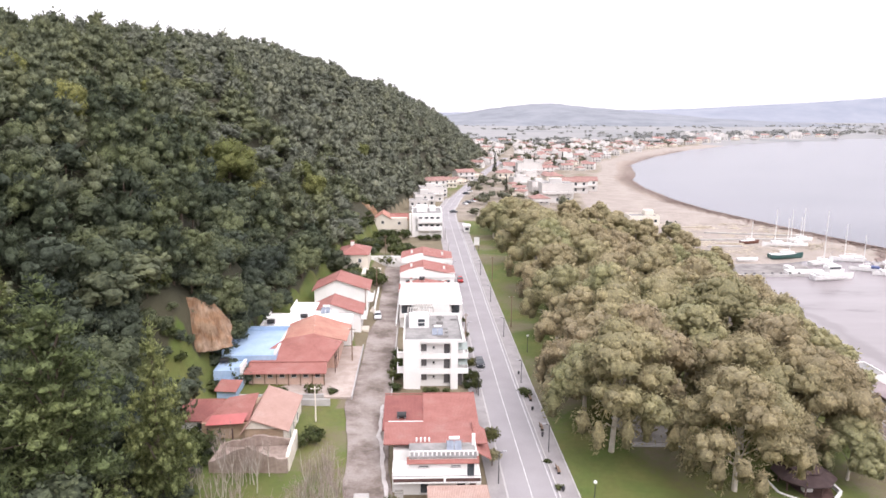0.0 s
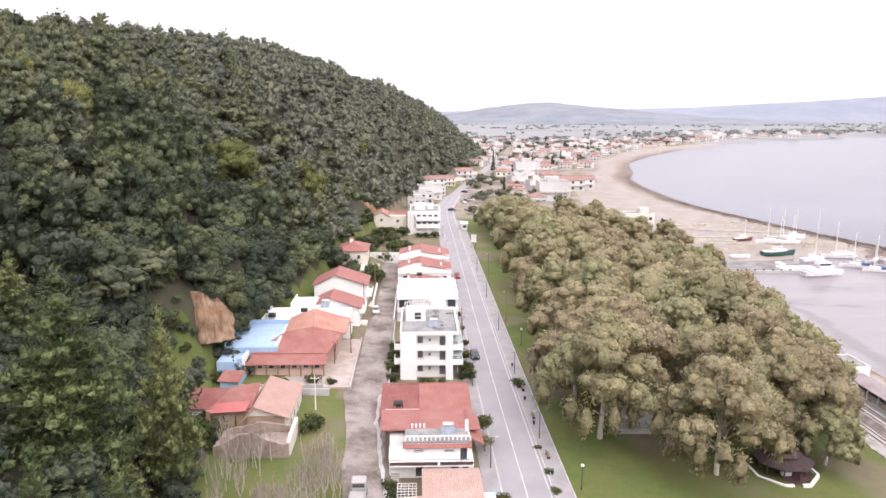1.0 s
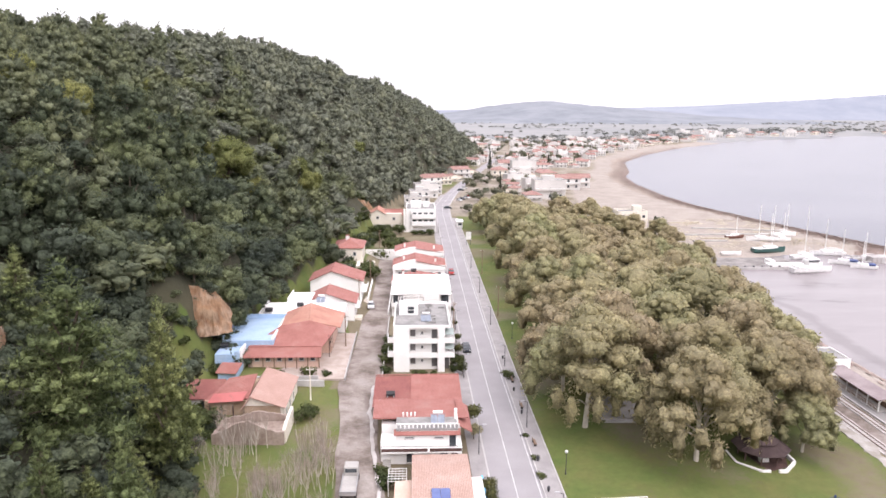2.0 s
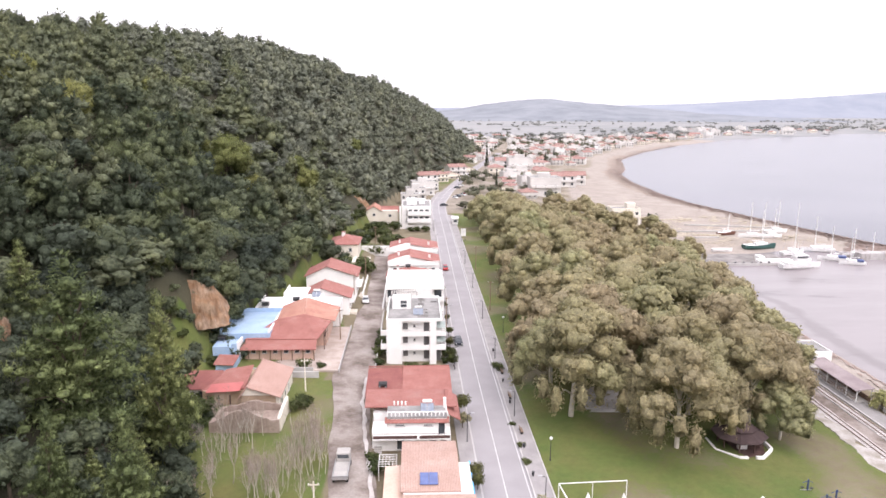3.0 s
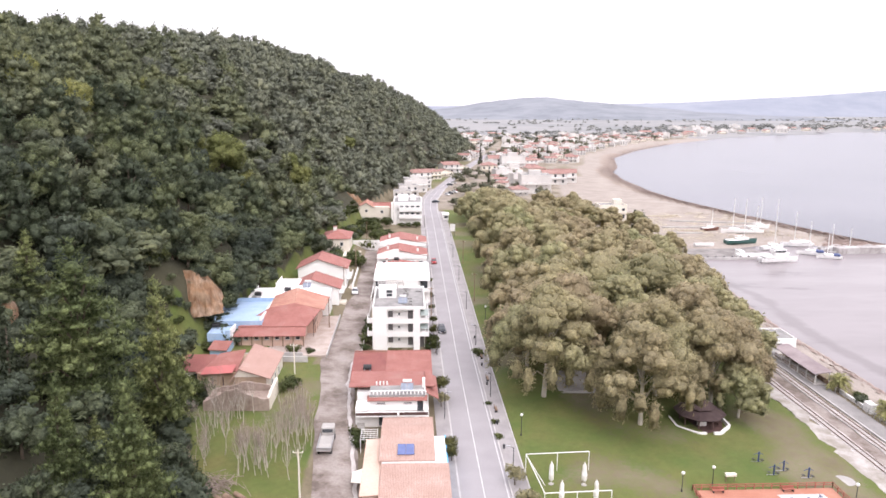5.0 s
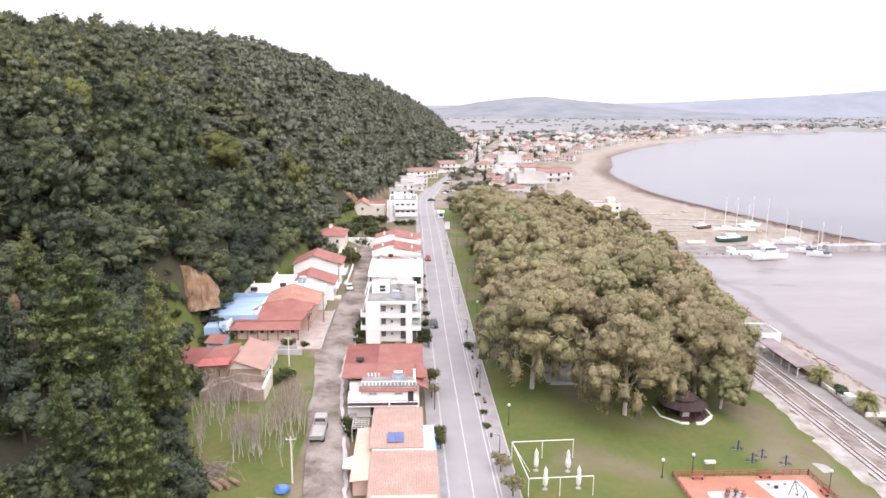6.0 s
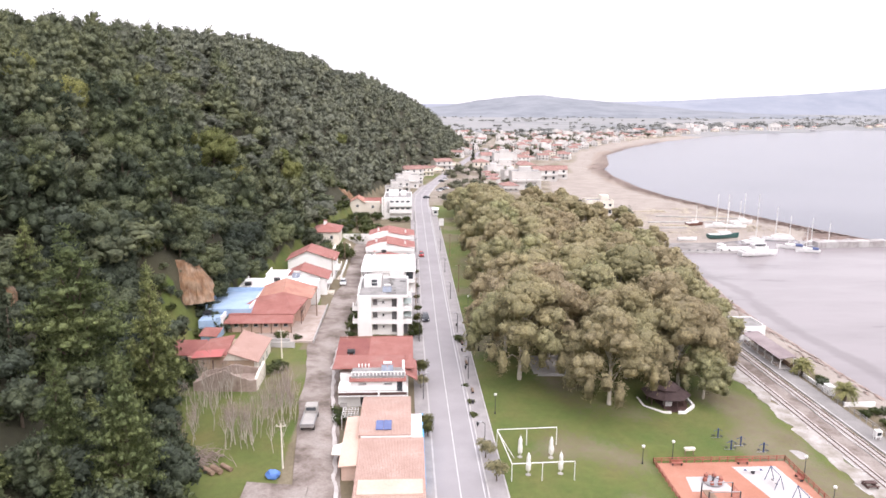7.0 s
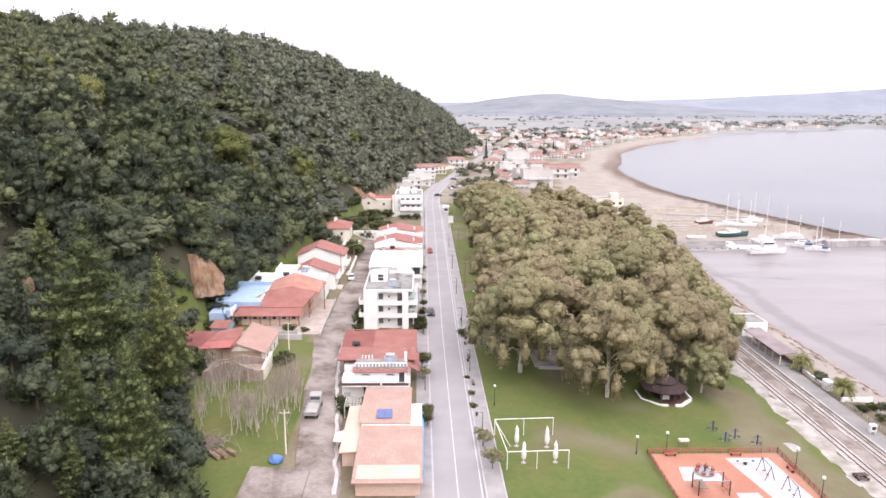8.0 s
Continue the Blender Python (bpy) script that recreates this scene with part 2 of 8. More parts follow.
M["stonegrey"] = surface("breakwater_stone", (0.3, 0.28, 0.27), (0.48, 0.45, 0.44), 0.5, 2.5, 0.95, 0.9)
M["bluetarp"] = plain("blue_tarpaulin", (0.1, 0.22, 0.55), 0.6)
M["quay"] = surface("stained_quay_concrete", (0.158, 0.144, 0.137), (0.302, 0.281, 0.266), 0.22, 1.5, 0.95, 0.5)

g, gt, gb = nodes_of("window_glass")
gt.links.new(ramp(gt, noise_node(gt, 0.7, 2), [(0.3, (0.03, 0.035, 0.04)), (0.7, (0.09, 0.1, 0.11))]), gb.inputs["Base Color"])
gb.inputs["Roughness"].default_value = 0.12
M["glass"] = g
g, gt, gb = nodes_of("solar_collector_glass")
gt.links.new(ramp(gt, noise_node(gt, 1.5, 2), [(0.3, (0.16, 0.19, 0.24)), (0.7, (0.25, 0.28, 0.33))]), gb.inputs["Base Color"])
gb.inputs["Roughness"].default_value = 0.15
M["solar"] = g
g, gt, gb = nodes_of("blue_solar_panel")
gt.links.new(ramp(gt, noise_node(gt, 1.5, 2), [(0.3, (0.07, 0.1, 0.25)), (0.7, (0.1, 0.14, 0.32))]), gb.inputs["Base Color"])
gb.inputs["Roughness"].default_value = 0.2
M["solarblue"] = g

M["pine"] = foliage("pine_needles", [(0.3, (0.0638, 0.084, 0.0564)), (0.5, (0.0974, 0.125, 0.0791)), (0.7, (0.168, 0.202, 0.103))], 0.09, 0.65, 0.22)
# the tall pines' sunlit look is put into this lighter needle colour
M["bigpine"] = foliage("sunlit_pine_needles", [(0.3, (0.146, 0.19, 0.086)), (0.5, (0.212, 0.258, 0.113)), (0.7, (0.294, 0.334, 0.144))], 0.1, 0.65, 0.22)
# haze painted in: slope foliage gets paler from the mid to the far colours
M["pinefar"] = foliage("hazed_pine_needles", [(0.3, (0.185, 0.208, 0.165)), (0.5, (0.24, 0.262, 0.195)), (0.72, (0.31, 0.33, 0.225))], 0.12, 0.7, 0.22, grain=1.5, depth=0.6)
M["pinemid"] = foliage("half_hazed_pine_needles", [(0.3, (0.126, 0.148, 0.102)), (0.5, (0.165, 0.192, 0.122)), (0.72, (0.231, 0.255, 0.14))], 0.12, 0.7, 0.22, grain=1.8, depth=0.75)
M["oakmid"] = foliage("half_hazed_oak_leaves", [(0.3, (0.105, 0.127, 0.0891)), (0.5, (0.142, 0.167, 0.105)), (0.72, (0.209, 0.23, 0.121))], 0.12, 0.7, 0.22, grain=1.8, depth=0.75)
M["oakfar"] = foliage("hazed_oak_leaves", [(0.3, (0.147, 0.164, 0.133)), (0.5, (0.205, 0.223, 0.172)), (0.72, (0.311, 0.314, 0.197))], 0.12, 0.7, 0.22, grain=1.5, depth=0.65)
M["maquis"] = foliage("evergreen_oak_leaves", [(0.25, (0.0567, 0.0756, 0.059)), (0.5, (0.0918, 0.116, 0.0802)), (0.75, (0.162, 0.192, 0.103))], 0.08, 0.65, 0.22, depth=0.85)
M["olive"] = foliage("grey_olive_leaves", [(0.3, (0.0714, 0.0918, 0.0612)), (0.7, (0.143, 0.163, 0.112))], 0.1)
M["bright"] = foliage("fresh_pine_needles", [(0.3, (0.163, 0.189, 0.0715)), (0.7, (0.26, 0.273, 0.104))], 0.1)
M["euc"] = foliage("eucalyptus_leaves", [(0.22, (0.395, 0.335, 0.222)), (0.5, (0.405, 0.365, 0.222)), (0.78, (0.355, 0.365, 0.205))], 0.05, 0.6, 0.22, depth=0.6)
M["euclight"] = foliage("yellow_green_leaves", [(0.3, (0.299, 0.282, 0.167)), (0.7, (0.352, 0.339, 0.194))], 0.1, 0.6, 0.22, depth=0.6)
M["shrub"] = foliage("shrub_leaves", [(0.3, (0.05, 0.07, 0.025)), (0.7, (0.11, 0.13, 0.05))], 0.3)
M["citrus"] = foliage("citrus_leaves", [(0.3, (0.06, 0.075, 0.025)), (0.7, (0.13, 0.13, 0.05))], 0.22)
M["palm"] = foliage("palm_fronds", [(0.3, (0.176, 0.203, 0.081)), (0.7, (0.297, 0.297, 0.135))], 0.22)
M["cypress"] = foliage("cypress_foliage", [(0.3, (0.035, 0.045, 0.03)), (0.7, (0.06, 0.075, 0.045))], 0.3)
# belts on the plain: haze put into the leaf colour, pale and flat
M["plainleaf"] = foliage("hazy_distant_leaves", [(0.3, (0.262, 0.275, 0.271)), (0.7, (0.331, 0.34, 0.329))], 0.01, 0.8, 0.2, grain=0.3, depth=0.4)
# town walls and tiles are dulled in colour to stand for haze
M["townwall"] = surface("hazed_town_plaster", (0.56, 0.54, 0.52), (0.74, 0.72, 0.69), 0.05, 2.0, 0.9, 0.1)
M["towntile"] = tiled("hazed_town_tiles", (0.317, 0.176, 0.15), (0.387, 0.229, 0.198), (0.405, 0.282, 0.246), "X")
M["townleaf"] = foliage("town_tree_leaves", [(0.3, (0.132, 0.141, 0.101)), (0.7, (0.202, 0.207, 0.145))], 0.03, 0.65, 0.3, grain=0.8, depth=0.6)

# ground: dirt with grass, sand and bare earth where the place has them
m, t, b = nodes_of("ground_cover")
zone = t.nodes.new("ShaderNodeVertexColor")
zone.layer_name = "zone"
sep = t.nodes.new("ShaderNodeSeparateColor")
t.links.new(zone.outputs["Color"], sep.inputs[0])
n1, n2, n3 = noise_node(t, 0.12, 6), noise_node(t, 1.1, 6, rough=0.7), noise_node(t, 9.0, 4, rough=0.8)


def zone_mask(src, wobble=0.7):
    v = math_node(t, "ADD", src, math_node(t, "MULTIPLY", math_node(t, "SUBTRACT", n2, 0.5), wobble))
    return ramp(t, v, [(0.35, (0, 0, 0)), (0.65, (1, 1, 1))])


dirt = ramp(t, n1, [(0.35, (0.165, 0.135, 0.085)), (0.65, (0.23, 0.195, 0.13))])
grass = ramp(t, n1, [(0.3, (0.149, 0.145, 0.0449)), (0.48, (0.119, 0.142, 0.0354)), (0.7, (0.0818, 0.13, 0.0245))])
sand = ramp(t, n1, [(0.3, (0.291, 0.25, 0.221)), (0.7, (0.388, 0.341, 0.304))])
earth = ramp(t, n1, [(0.3, (0.26, 0.15, 0.085)), (0.7, (0.36, 0.23, 0.14))])
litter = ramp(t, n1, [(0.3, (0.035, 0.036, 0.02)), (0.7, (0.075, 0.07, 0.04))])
col = mixed(t, zone_mask(sep.outputs[0]), dirt, grass)
col = mixed(t, zone_mask(sep.outputs[1], 0.4), col, sand)
col = mixed(t, zone_mask(sep.outputs[2]), col, earth)
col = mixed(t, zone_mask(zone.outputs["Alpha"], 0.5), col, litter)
col = mixed(t, 0.55, col, ramp(t, n2, [(0.25, (0.6, 0.58, 0.55)), (0.65, (1.08, 1.08, 1.05))]), "MULTIPLY")
col = mixed(t, 0.4, col, ramp(t, n3, [(0.25, (0.5, 0.5, 0.5)), (0.7, (1.1, 1.1, 1.1))]), "MULTIPLY")
t.links.new(col, b.inputs["Base Color"])
b.inputs["Roughness"].default_value = 0.97
bump(t, b, n3, 0.6, 0.1)
M["ground"] = m

m, t, b = nodes_of("sea_water")
xyz = t.nodes.new("ShaderNodeSeparateXYZ")
t.links.new(t.nodes.new("ShaderNodeNewGeometry").outputs["Position"], xyz.inputs[0])
deep = ramp(t, noise_node(t, 0.012, 5), [(0.35, (0.101, 0.104, 0.128)), (0.65, (0.134, 0.134, 0.158))])
v = t.nodes.new("ShaderNodeMapping")
v.inputs["Rotation"].default_value = (0, 0, radians(28))
v.inputs["Scale"].default_value = (0.6, 1.9, 1.0)
t.links.new(t.nodes.new("ShaderNodeNewGeometry").outputs["Position"], v.inputs["Vector"])
shoal = ramp(t, noise_node(t, 0.045, 6, v.outputs[0], 0.6), [(0.3, (0.145, 0.132, 0.132)), (0.37, (0.217, 0.196, 0.2)), (0.6, (0.246, 0.223, 0.228))])
# darker weed and mud in patches along the foot of the shore
off = math_node(t, "ABSOLUTE", math_node(t, "ADD", math_node(t, "SUBTRACT", xyz.outputs[0], 112.0), math_node(t, "MULTIPLY", noise_node(t, 0.03, 4), 12.0)))
weed = ramp(t, math_node(t, "ADD", math_node(t, "MULTIPLY", off, 0.1), noise_node(t, 0.05, 5, rough=0.6)), [(0.6, (0.6, 0.6, 0.6)), (0.82, (0, 0, 0))])
shoal = mixed(t, weed, shoal, (0.15, 0.132, 0.132))
inner = math_node(t, "MULTIPLY", math_node(t, "LESS_THAN", math_node(t, "ADD", xyz.outputs[0], math_node(t, "MULTIPLY", noise_node(t, 0.06, 3), 18.0)), 250.0), math_node(t, "LESS_THAN", xyz.outputs[1], 262.0))
t.links.new(mixed(t, inner, deep, shoal), b.inputs["Base Color"])
b.inputs["Roughness"].default_value = 0.22
b.inputs["IOR"].default_value = 1.33
b.inputs["Specular IOR Level"].default_value = 0.32
bump(t, b, mixed(t, 0.5, noise_node(t, 0.8, 5), noise_node(t, 0.1, 3)), 0.25, 0.25)
M["water"] = m

# grey-blue haze is put into the colours of the far plain
m, t, b = nodes_of("hazed_fields")
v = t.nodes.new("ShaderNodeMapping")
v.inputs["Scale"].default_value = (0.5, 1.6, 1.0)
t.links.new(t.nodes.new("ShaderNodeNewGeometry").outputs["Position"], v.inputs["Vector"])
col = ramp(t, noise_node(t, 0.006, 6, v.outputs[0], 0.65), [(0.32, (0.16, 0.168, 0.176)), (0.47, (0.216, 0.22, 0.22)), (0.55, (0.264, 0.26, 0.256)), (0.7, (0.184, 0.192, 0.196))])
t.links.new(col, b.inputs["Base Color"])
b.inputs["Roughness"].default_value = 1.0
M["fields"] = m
# distance haze is mixed into the base colours of hill and mountain
m, t, b = nodes_of("hazed_hill_scrub")
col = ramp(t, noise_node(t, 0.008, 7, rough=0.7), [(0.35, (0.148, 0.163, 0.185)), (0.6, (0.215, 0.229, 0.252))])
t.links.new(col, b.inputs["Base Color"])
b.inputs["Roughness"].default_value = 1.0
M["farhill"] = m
m, t, b = nodes_of("hazed_mountain_slopes")
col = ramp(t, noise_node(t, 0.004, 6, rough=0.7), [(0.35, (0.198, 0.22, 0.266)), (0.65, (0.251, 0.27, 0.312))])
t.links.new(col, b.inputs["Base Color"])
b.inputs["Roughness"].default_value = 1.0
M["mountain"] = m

# ---- building blocks ----
BASE = {}


def thing(name, x, y, z, label, category, group="", kind=""):
    ob = new(name)
    ob.empty_display_size = 0.5
    ob.location = (x, y, z)
    BASE[ob] = Vector((x, y, z))
    return tagged(ob, label, category, group, kind)


def part(name, bm, material, parent, label=""):
    """Links a bmesh, given in world metres, as one mesh under a thing or part."""
    off = BASE[parent]
    bmesh.ops.translate(bm, verts=bm.verts, vec=-off)
    me = bpy.data.meshes.new(name)
    bm.to_mesh(me)
    bm.free()
    me.materials.append(material)
    ob = new(name, me)
    ob.parent = parent
    BASE[ob] = off
    if label:
        ob["label"] = label
    return ob


def solo(name, bm, material, label, category, group="", kind="", at=None):
    """A thing that is one mesh, with its origin at its base."""
    at = Vector(at) if at else Vector((0, 0, 0))
    bmesh.ops.translate(bm, verts=bm.verts, vec=-at)
    me = bpy.data.meshes.new(name)
    bm.to_mesh(me)
    bm.free()
    me.materials.append(material)
    ob = new(name, me)
    ob.location = at
    BASE[ob] = at
    return tagged(ob, label, category, group, kind)


def box(bm, x0, x1, y0, y1, z0, z1, soft=0.0):
    vs = [bm.verts.new(p) for p in ((x0, y0, z0), (x1, y0, z0), (x1, y1, z0), (x0, y1, z0), (x0, y0, z1), (x1, y0, z1), (x1, y1, z1), (x0, y1, z1))]
    fs = [bm.faces.new([vs[i] for i in f]) for f in ((3, 2, 1, 0), (4, 5, 6, 7), (0, 1, 5, 4), (1, 2, 6, 5), (2, 3, 7, 6), (3, 0, 4, 7))]
    if soft:
        es = {e for f in fs for e in f.edges}
        bmesh.ops.bevel(bm, geom=list(es), offset=soft, segments=1, affect="EDGES")
    return bm


def boxes(*rows, soft=0.0):
    bm = bmesh.new()
    for r in rows:
        box(bm, *r, soft=soft)
    return bm


def slab(bm, pts, thick=0.15):
    """A sheet with thickness below its given corners (counter-clockwise from above)."""
    up = [bm.verts.new(p) for p in pts]
    dn = [bm.verts.new((p[0], p[1], p[2] - thick)) for p in pts]
    n = len(pts)
    bm.faces.new(up)
    bm.faces.new(dn[::-1])
    for i in range(n):
        bm.faces.new((up[i], dn[i], dn[(i + 1) % n], up[(i + 1) % n]))
    return bm


def tube(bm, pts, radii, seg=6):
    rings = []
    for i, p in enumerate(pts):
        p = Vector(p)
        d = (Vector(pts[min(i + 1, len(pts) - 1)]) - Vector(pts[max(i - 1, 0)])).normalized()
        a = d.orthogonal().normalized()
        c = d.cross(a)
        r = radii[i] if isinstance(radii, (list, tuple)) else radii
        rings.append([bm.verts.new(p + r * (a * math.cos(2 * math.pi * k / seg) + c * math.sin(2 * math.pi * k / seg))) for k in range(seg)])
    for u, v in zip(rings, rings[1:]):
        for k in range(seg):
            bm.faces.new((u[k], u[(k + 1) % seg], v[(k + 1) % seg], v[k]))
    bm.faces.new(rings[0][::-1])
    bm.faces.new(rings[-1])
    return bm


def sphere(bm, c, r, sub=1, squash=(1, 1, 1)):
    made = bmesh.ops.create_icosphere(bm, subdivisions=sub, radius=r)
    for v in made["verts"]:
        v.co = Vector((v.co.x * squash[0], v.co.y * squash[1], v.co.z * squash[2])) + Vector(c)
    return bm


def disc(bm, x, y, z0, z1, r0, r1, seg=12):
    return tube(bm, [(x, y, z0), (x, y, z1)], [r0, r1], seg)


def quads_mesh(name, verts, quads, material, soft=None):
    me = bpy.data.meshes.new(name)
    me.vertices.add(len(verts))
    me.vertices.foreach_set("co", np.asarray(verts, np.float32).ravel())
    me.loops.add(quads.size)
    me.loops.foreach_set("vertex_index", np.asarray(quads, np.int32).ravel())
    k = quads.shape[1]
    me.polygons.add(len(quads))
    me.polygons.foreach_set("loop_start", np.arange(0, quads.size, k, dtype=np.int32))
    me.update(calc_edges=True)
    if soft is not None:
        # leaves shade with the roundness of their bough
        at = me.attributes.new("custom_normal", "FLOAT_VECTOR", "CORNER")
        at.data.foreach_set("vector", np.asarray(soft, np.float32)[quads.ravel()].ravel())
        me.update()
    me.materials.append(material)
    return me


# ---- lie of the land ----
SEA = -4.8
ROAD_Y = [-200, 60, 130, 270, 340, 372, 420, 475, 597, 700, 900]
ROAD_X = [11.9, 11.6, 11.1, 11.2, 11.0, 11.9, 18.5, 28.6, 53.0, 76, 120]
FOOT_Y = [-200, 40, 62, 78, 104, 130, 180, 225, 300, 400, 480, 620, 750, 800, 850]
FOOT_X = [-14, -19, -25, -34, -44, -43, -34, -31, -22, -8, 4, 38, 60, 69, 78]
FOOT_Z = [1.5, 1.5, 1.5, 2, 3, 5, 6, 7, 5, 2, 1, -0.5, -1, -2, -2.3]
RIDGE_X = [-150, -150, -150, -150, -150, -148, -147, -145, -135, -103, -80, -47, -15, 5, 25]
RIDGE_Z = [56, 60, 62, 64, 66, 68, 70, 72, 77, 81, 77, 66, 50, 34, 6]
WATER = [(98.5, -300), (98.5, 100), (98, 150), (99.5, 172), (103.6, 205), (103, 236), (104, 256), (130, 258), (150, 264), (163, 272),
         (172, 260), (186, 252), (200, 250), (204, 262), (197, 281), (188, 311), (178, 352), (166, 405), (163, 446), (166, 521), (175, 580), (192, 625),
         (222, 740), (285, 860), (385, 1010), (550, 1200), (720, 1330), (1005, 1490), (1700, 1640), (4900, 1900), (4900, -300)]


W_A = np.array(WATER, float)
W_D = np.roll(W_A, -1, 0) - W_A
W_L = (W_D**2).sum(1)


def road_x(y):
    return np.interp(y, ROAD_Y, ROAD_X)


def sea_distance(x, y):
    """Metres inland from the waterline; negative out at sea."""
    x, y = np.asarray(x, float), np.asarray(y, float)
    if x.size < 50:
        px, py = x.reshape(-1, 1), y.reshape(-1, 1)
        f = np.minimum(np.maximum(((px - W_A[:, 0]) * W_D[:, 0] + (py - W_A[:, 1]) * W_D[:, 1]) / W_L, 0), 1)
        near = np.sqrt(((px - W_A[:, 0] - f * W_D[:, 0]) ** 2 + (py - W_A[:, 1] - f * W_D[:, 1]) ** 2).min(1))
        with np.errstate(divide="ignore", invalid="ignore"):
            odd = (((W_A[:, 1] > py) != (W_A[:, 1] + W_D[:, 1] > py)) & (px < W_A[:, 0] + (py - W_A[:, 1]) * W_D[:, 0] / W_D[:, 1])).sum(1) % 2
        return np.where(odd == 1, -near, near).reshape(x.shape)
    best, inside = np.full(x.shape, 1e9), np.zeros(x.shape, bool)
    for (ax, ay), (bx, by) in zip(WATER, WATER[1:] + WATER[:1]):
        dx, dy = bx - ax, by - ay
        f = np.clip(((x - ax) * dx + (y - ay) * dy) / (dx * dx + dy * dy), 0, 1)
        best = np.minimum(best, np.hypot(x - ax - f * dx, y - ay - f * dy))
        if dy:
            inside ^= ((ay > y) != (by > y)) & (x < ax + (y - ay) * dx / dy)
    return np.where(inside, -best, best)


def step(a, b, v):
    f = np.clip((v - a) / (b - a), 0, 1)
    return f * f * (3 - 2 * f)


def hill_part(x, y):
    """How far up the slope a place lies: 0 at the foot, 1 on the ridge."""
    xf, xr = np.interp(y, FOOT_Y, FOOT_X), np.interp(y, FOOT_Y, RIDGE_X)
    return (xf - x) / (xf - xr)


def land(x, y):
    x, y = np.asarray(x, float), np.asarray(y, float)
    u = x - road_x(y) + 11.2
    near = np.interp(u, [-60, -45, -25, -16, -9, -7, 6, 7.6, 17.5, 40, 50, 62, 73, 90, 94], [2.4, 2.0, 1.5, 1.1, 0.8, 0.1, -0.02, -0.1, -0.1, -0.65, -1.55, -2, -2.9, -3.2, -3.5])
    far = np.interp(u, [-30, 6, 17.5, 60, 100, 150, 500], [1.0, 0, -0.1, -1.2, -2.6, -3.0, -2.2])
    z = near + (far - near) * step(290, 400, y)
    z = z + (-1.8 - z) * step(620, 900, y) * step(5, 60, u)
    pad = step(39, 41.5, x) * step(65, 62.8, x) * step(77.5, 75, y) * step(50, 53, y)
    z = z + (-1.8 - z) * pad
    # terrace under the houses beside the hill lane
    z = z + step(-14, -20, u) * step(150, 185, y) * step(260, 230, y) * 2.2
    up = hill_part(x, y)
    zf, zr = np.interp(y, FOOT_Y, FOOT_Z), np.interp(y, FOOT_Y, RIDGE_Z)
    rise = np.where(up < 1, np.sin(np.clip(up, 0, 1) * math.pi / 2), 1 - 0.35 * np.clip(up - 1, 0, 1.5) ** 1.3)
    hill = zf + (zr - zf) * rise
    hill = hill + 9.0 * step(115, 130.5, y - 0.45 * (x + 46)) * step(178, 145, y) * step(-64, -55, x) * step(0.0, 0.05, up) * step(0.7, 0.1, up)
    z = np.where((up > 0) & (y < 850), np.maximum(hill, z * step(0.08, 0.0, up) + hill * step(0, 0.08, up)), z)
    sd = sea_distance(x, y)
    slope = np.where((y < 232) & (x < 110), 0.4, 0.075)
    shore = SEA - 0.02 + np.where(sd > 0, sd * slope, sd * 0.12)
    return np.maximum(np.where(sd < 70, np.minimum(z, shore), z), -9.0)


def land_at(x, y):
    return float(land(np.array([x]), np.array([y]))[0])


def cells(*spans):
    out = []
    for a, b, s in spans:
        out += list(np.arange(a, b, s))
    return np.array(out)


gx = cells((-4800, -800, 500), (-800, -240, 70), (-240, -66, 4), (-66, 112, 1.6), (112, 240, 4), (240, 700, 23), (700, 4900, 350))
gy = cells((-400, 20, 30), (20, 240, 1.6), (240, 420, 3), (420, 900, 8), (900, 2000, 50), (2000, 4400, 300))
X, Y = np.meshgrid(gx, gy)
Z = land(X, Y)
rough_ground = np.array([noise.noise((a * 0.15, b * 0.15, 0.0)) for a, b in zip(X.ravel(), Y.ravel())]).reshape(X.shape)
Z = Z + rough_ground * np.where(hill_part(X, Y) > 0.02, 0.9, 0.1) * (np.abs(X - road_x(Y)) > 8)
nx, ny = len(gx), len(gy)
idx = np.arange(nx * ny).reshape(ny, nx)
quads = np.stack([idx[:-1, :-1], idx[:-1, 1:], idx[1:, 1:], idx[1:, :-1]], -1).reshape(-1, 4)
me = quads_mesh("ground", np.stack([X, Y, Z], -1).reshape(-1, 3), quads, M["ground"])
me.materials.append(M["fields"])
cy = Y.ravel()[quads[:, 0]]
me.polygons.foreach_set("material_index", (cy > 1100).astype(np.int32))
me.polygons.foreach_set("use_smooth", np.ones(len(quads), bool))
SD, U, UP = sea_distance(X, Y), X - road_x(Y) + 11.2, hill_part(X, Y)
grass_w = np.where((U > 16.5) & (U < 73) & (Y < 320), 0.75, 0.0)
patch = np.array([noise.noise((a * 0.07, b * 0.07, 7.0)) for a, b in zip(X.ravel(), Y.ravel())]).reshape(X.shape)
grass_w = grass_w * np.clip(0.95 + 1.3 * patch, 0.55, 1.05)
grass_w = np.where((UP < 0.05) & (U < -14) & (Y < 330), np.where((Y > 119) & (U > -19), 0.2, 0.85) + 0.7 * patch, grass_w)
grass_w = np.where((U > 17) & (U < 30) & (Y >= 320) & (Y < 400), 0.7, grass_w)
grass_w = np.where((Y > 420) & (UP < 0.05), 0.5 + 0.4 * patch, grass_w)
sand_w = step(45, 20, SD) * (Y > 285) + ((SD < 9) & (Y <= 285)) * 0.85 + ((X > 100) & (Y > 205) & (Y < 330)) * 0.6
sand_w = np.maximum(sand_w, step(80, 95, U) * (Y > 300) * (Y < 520))
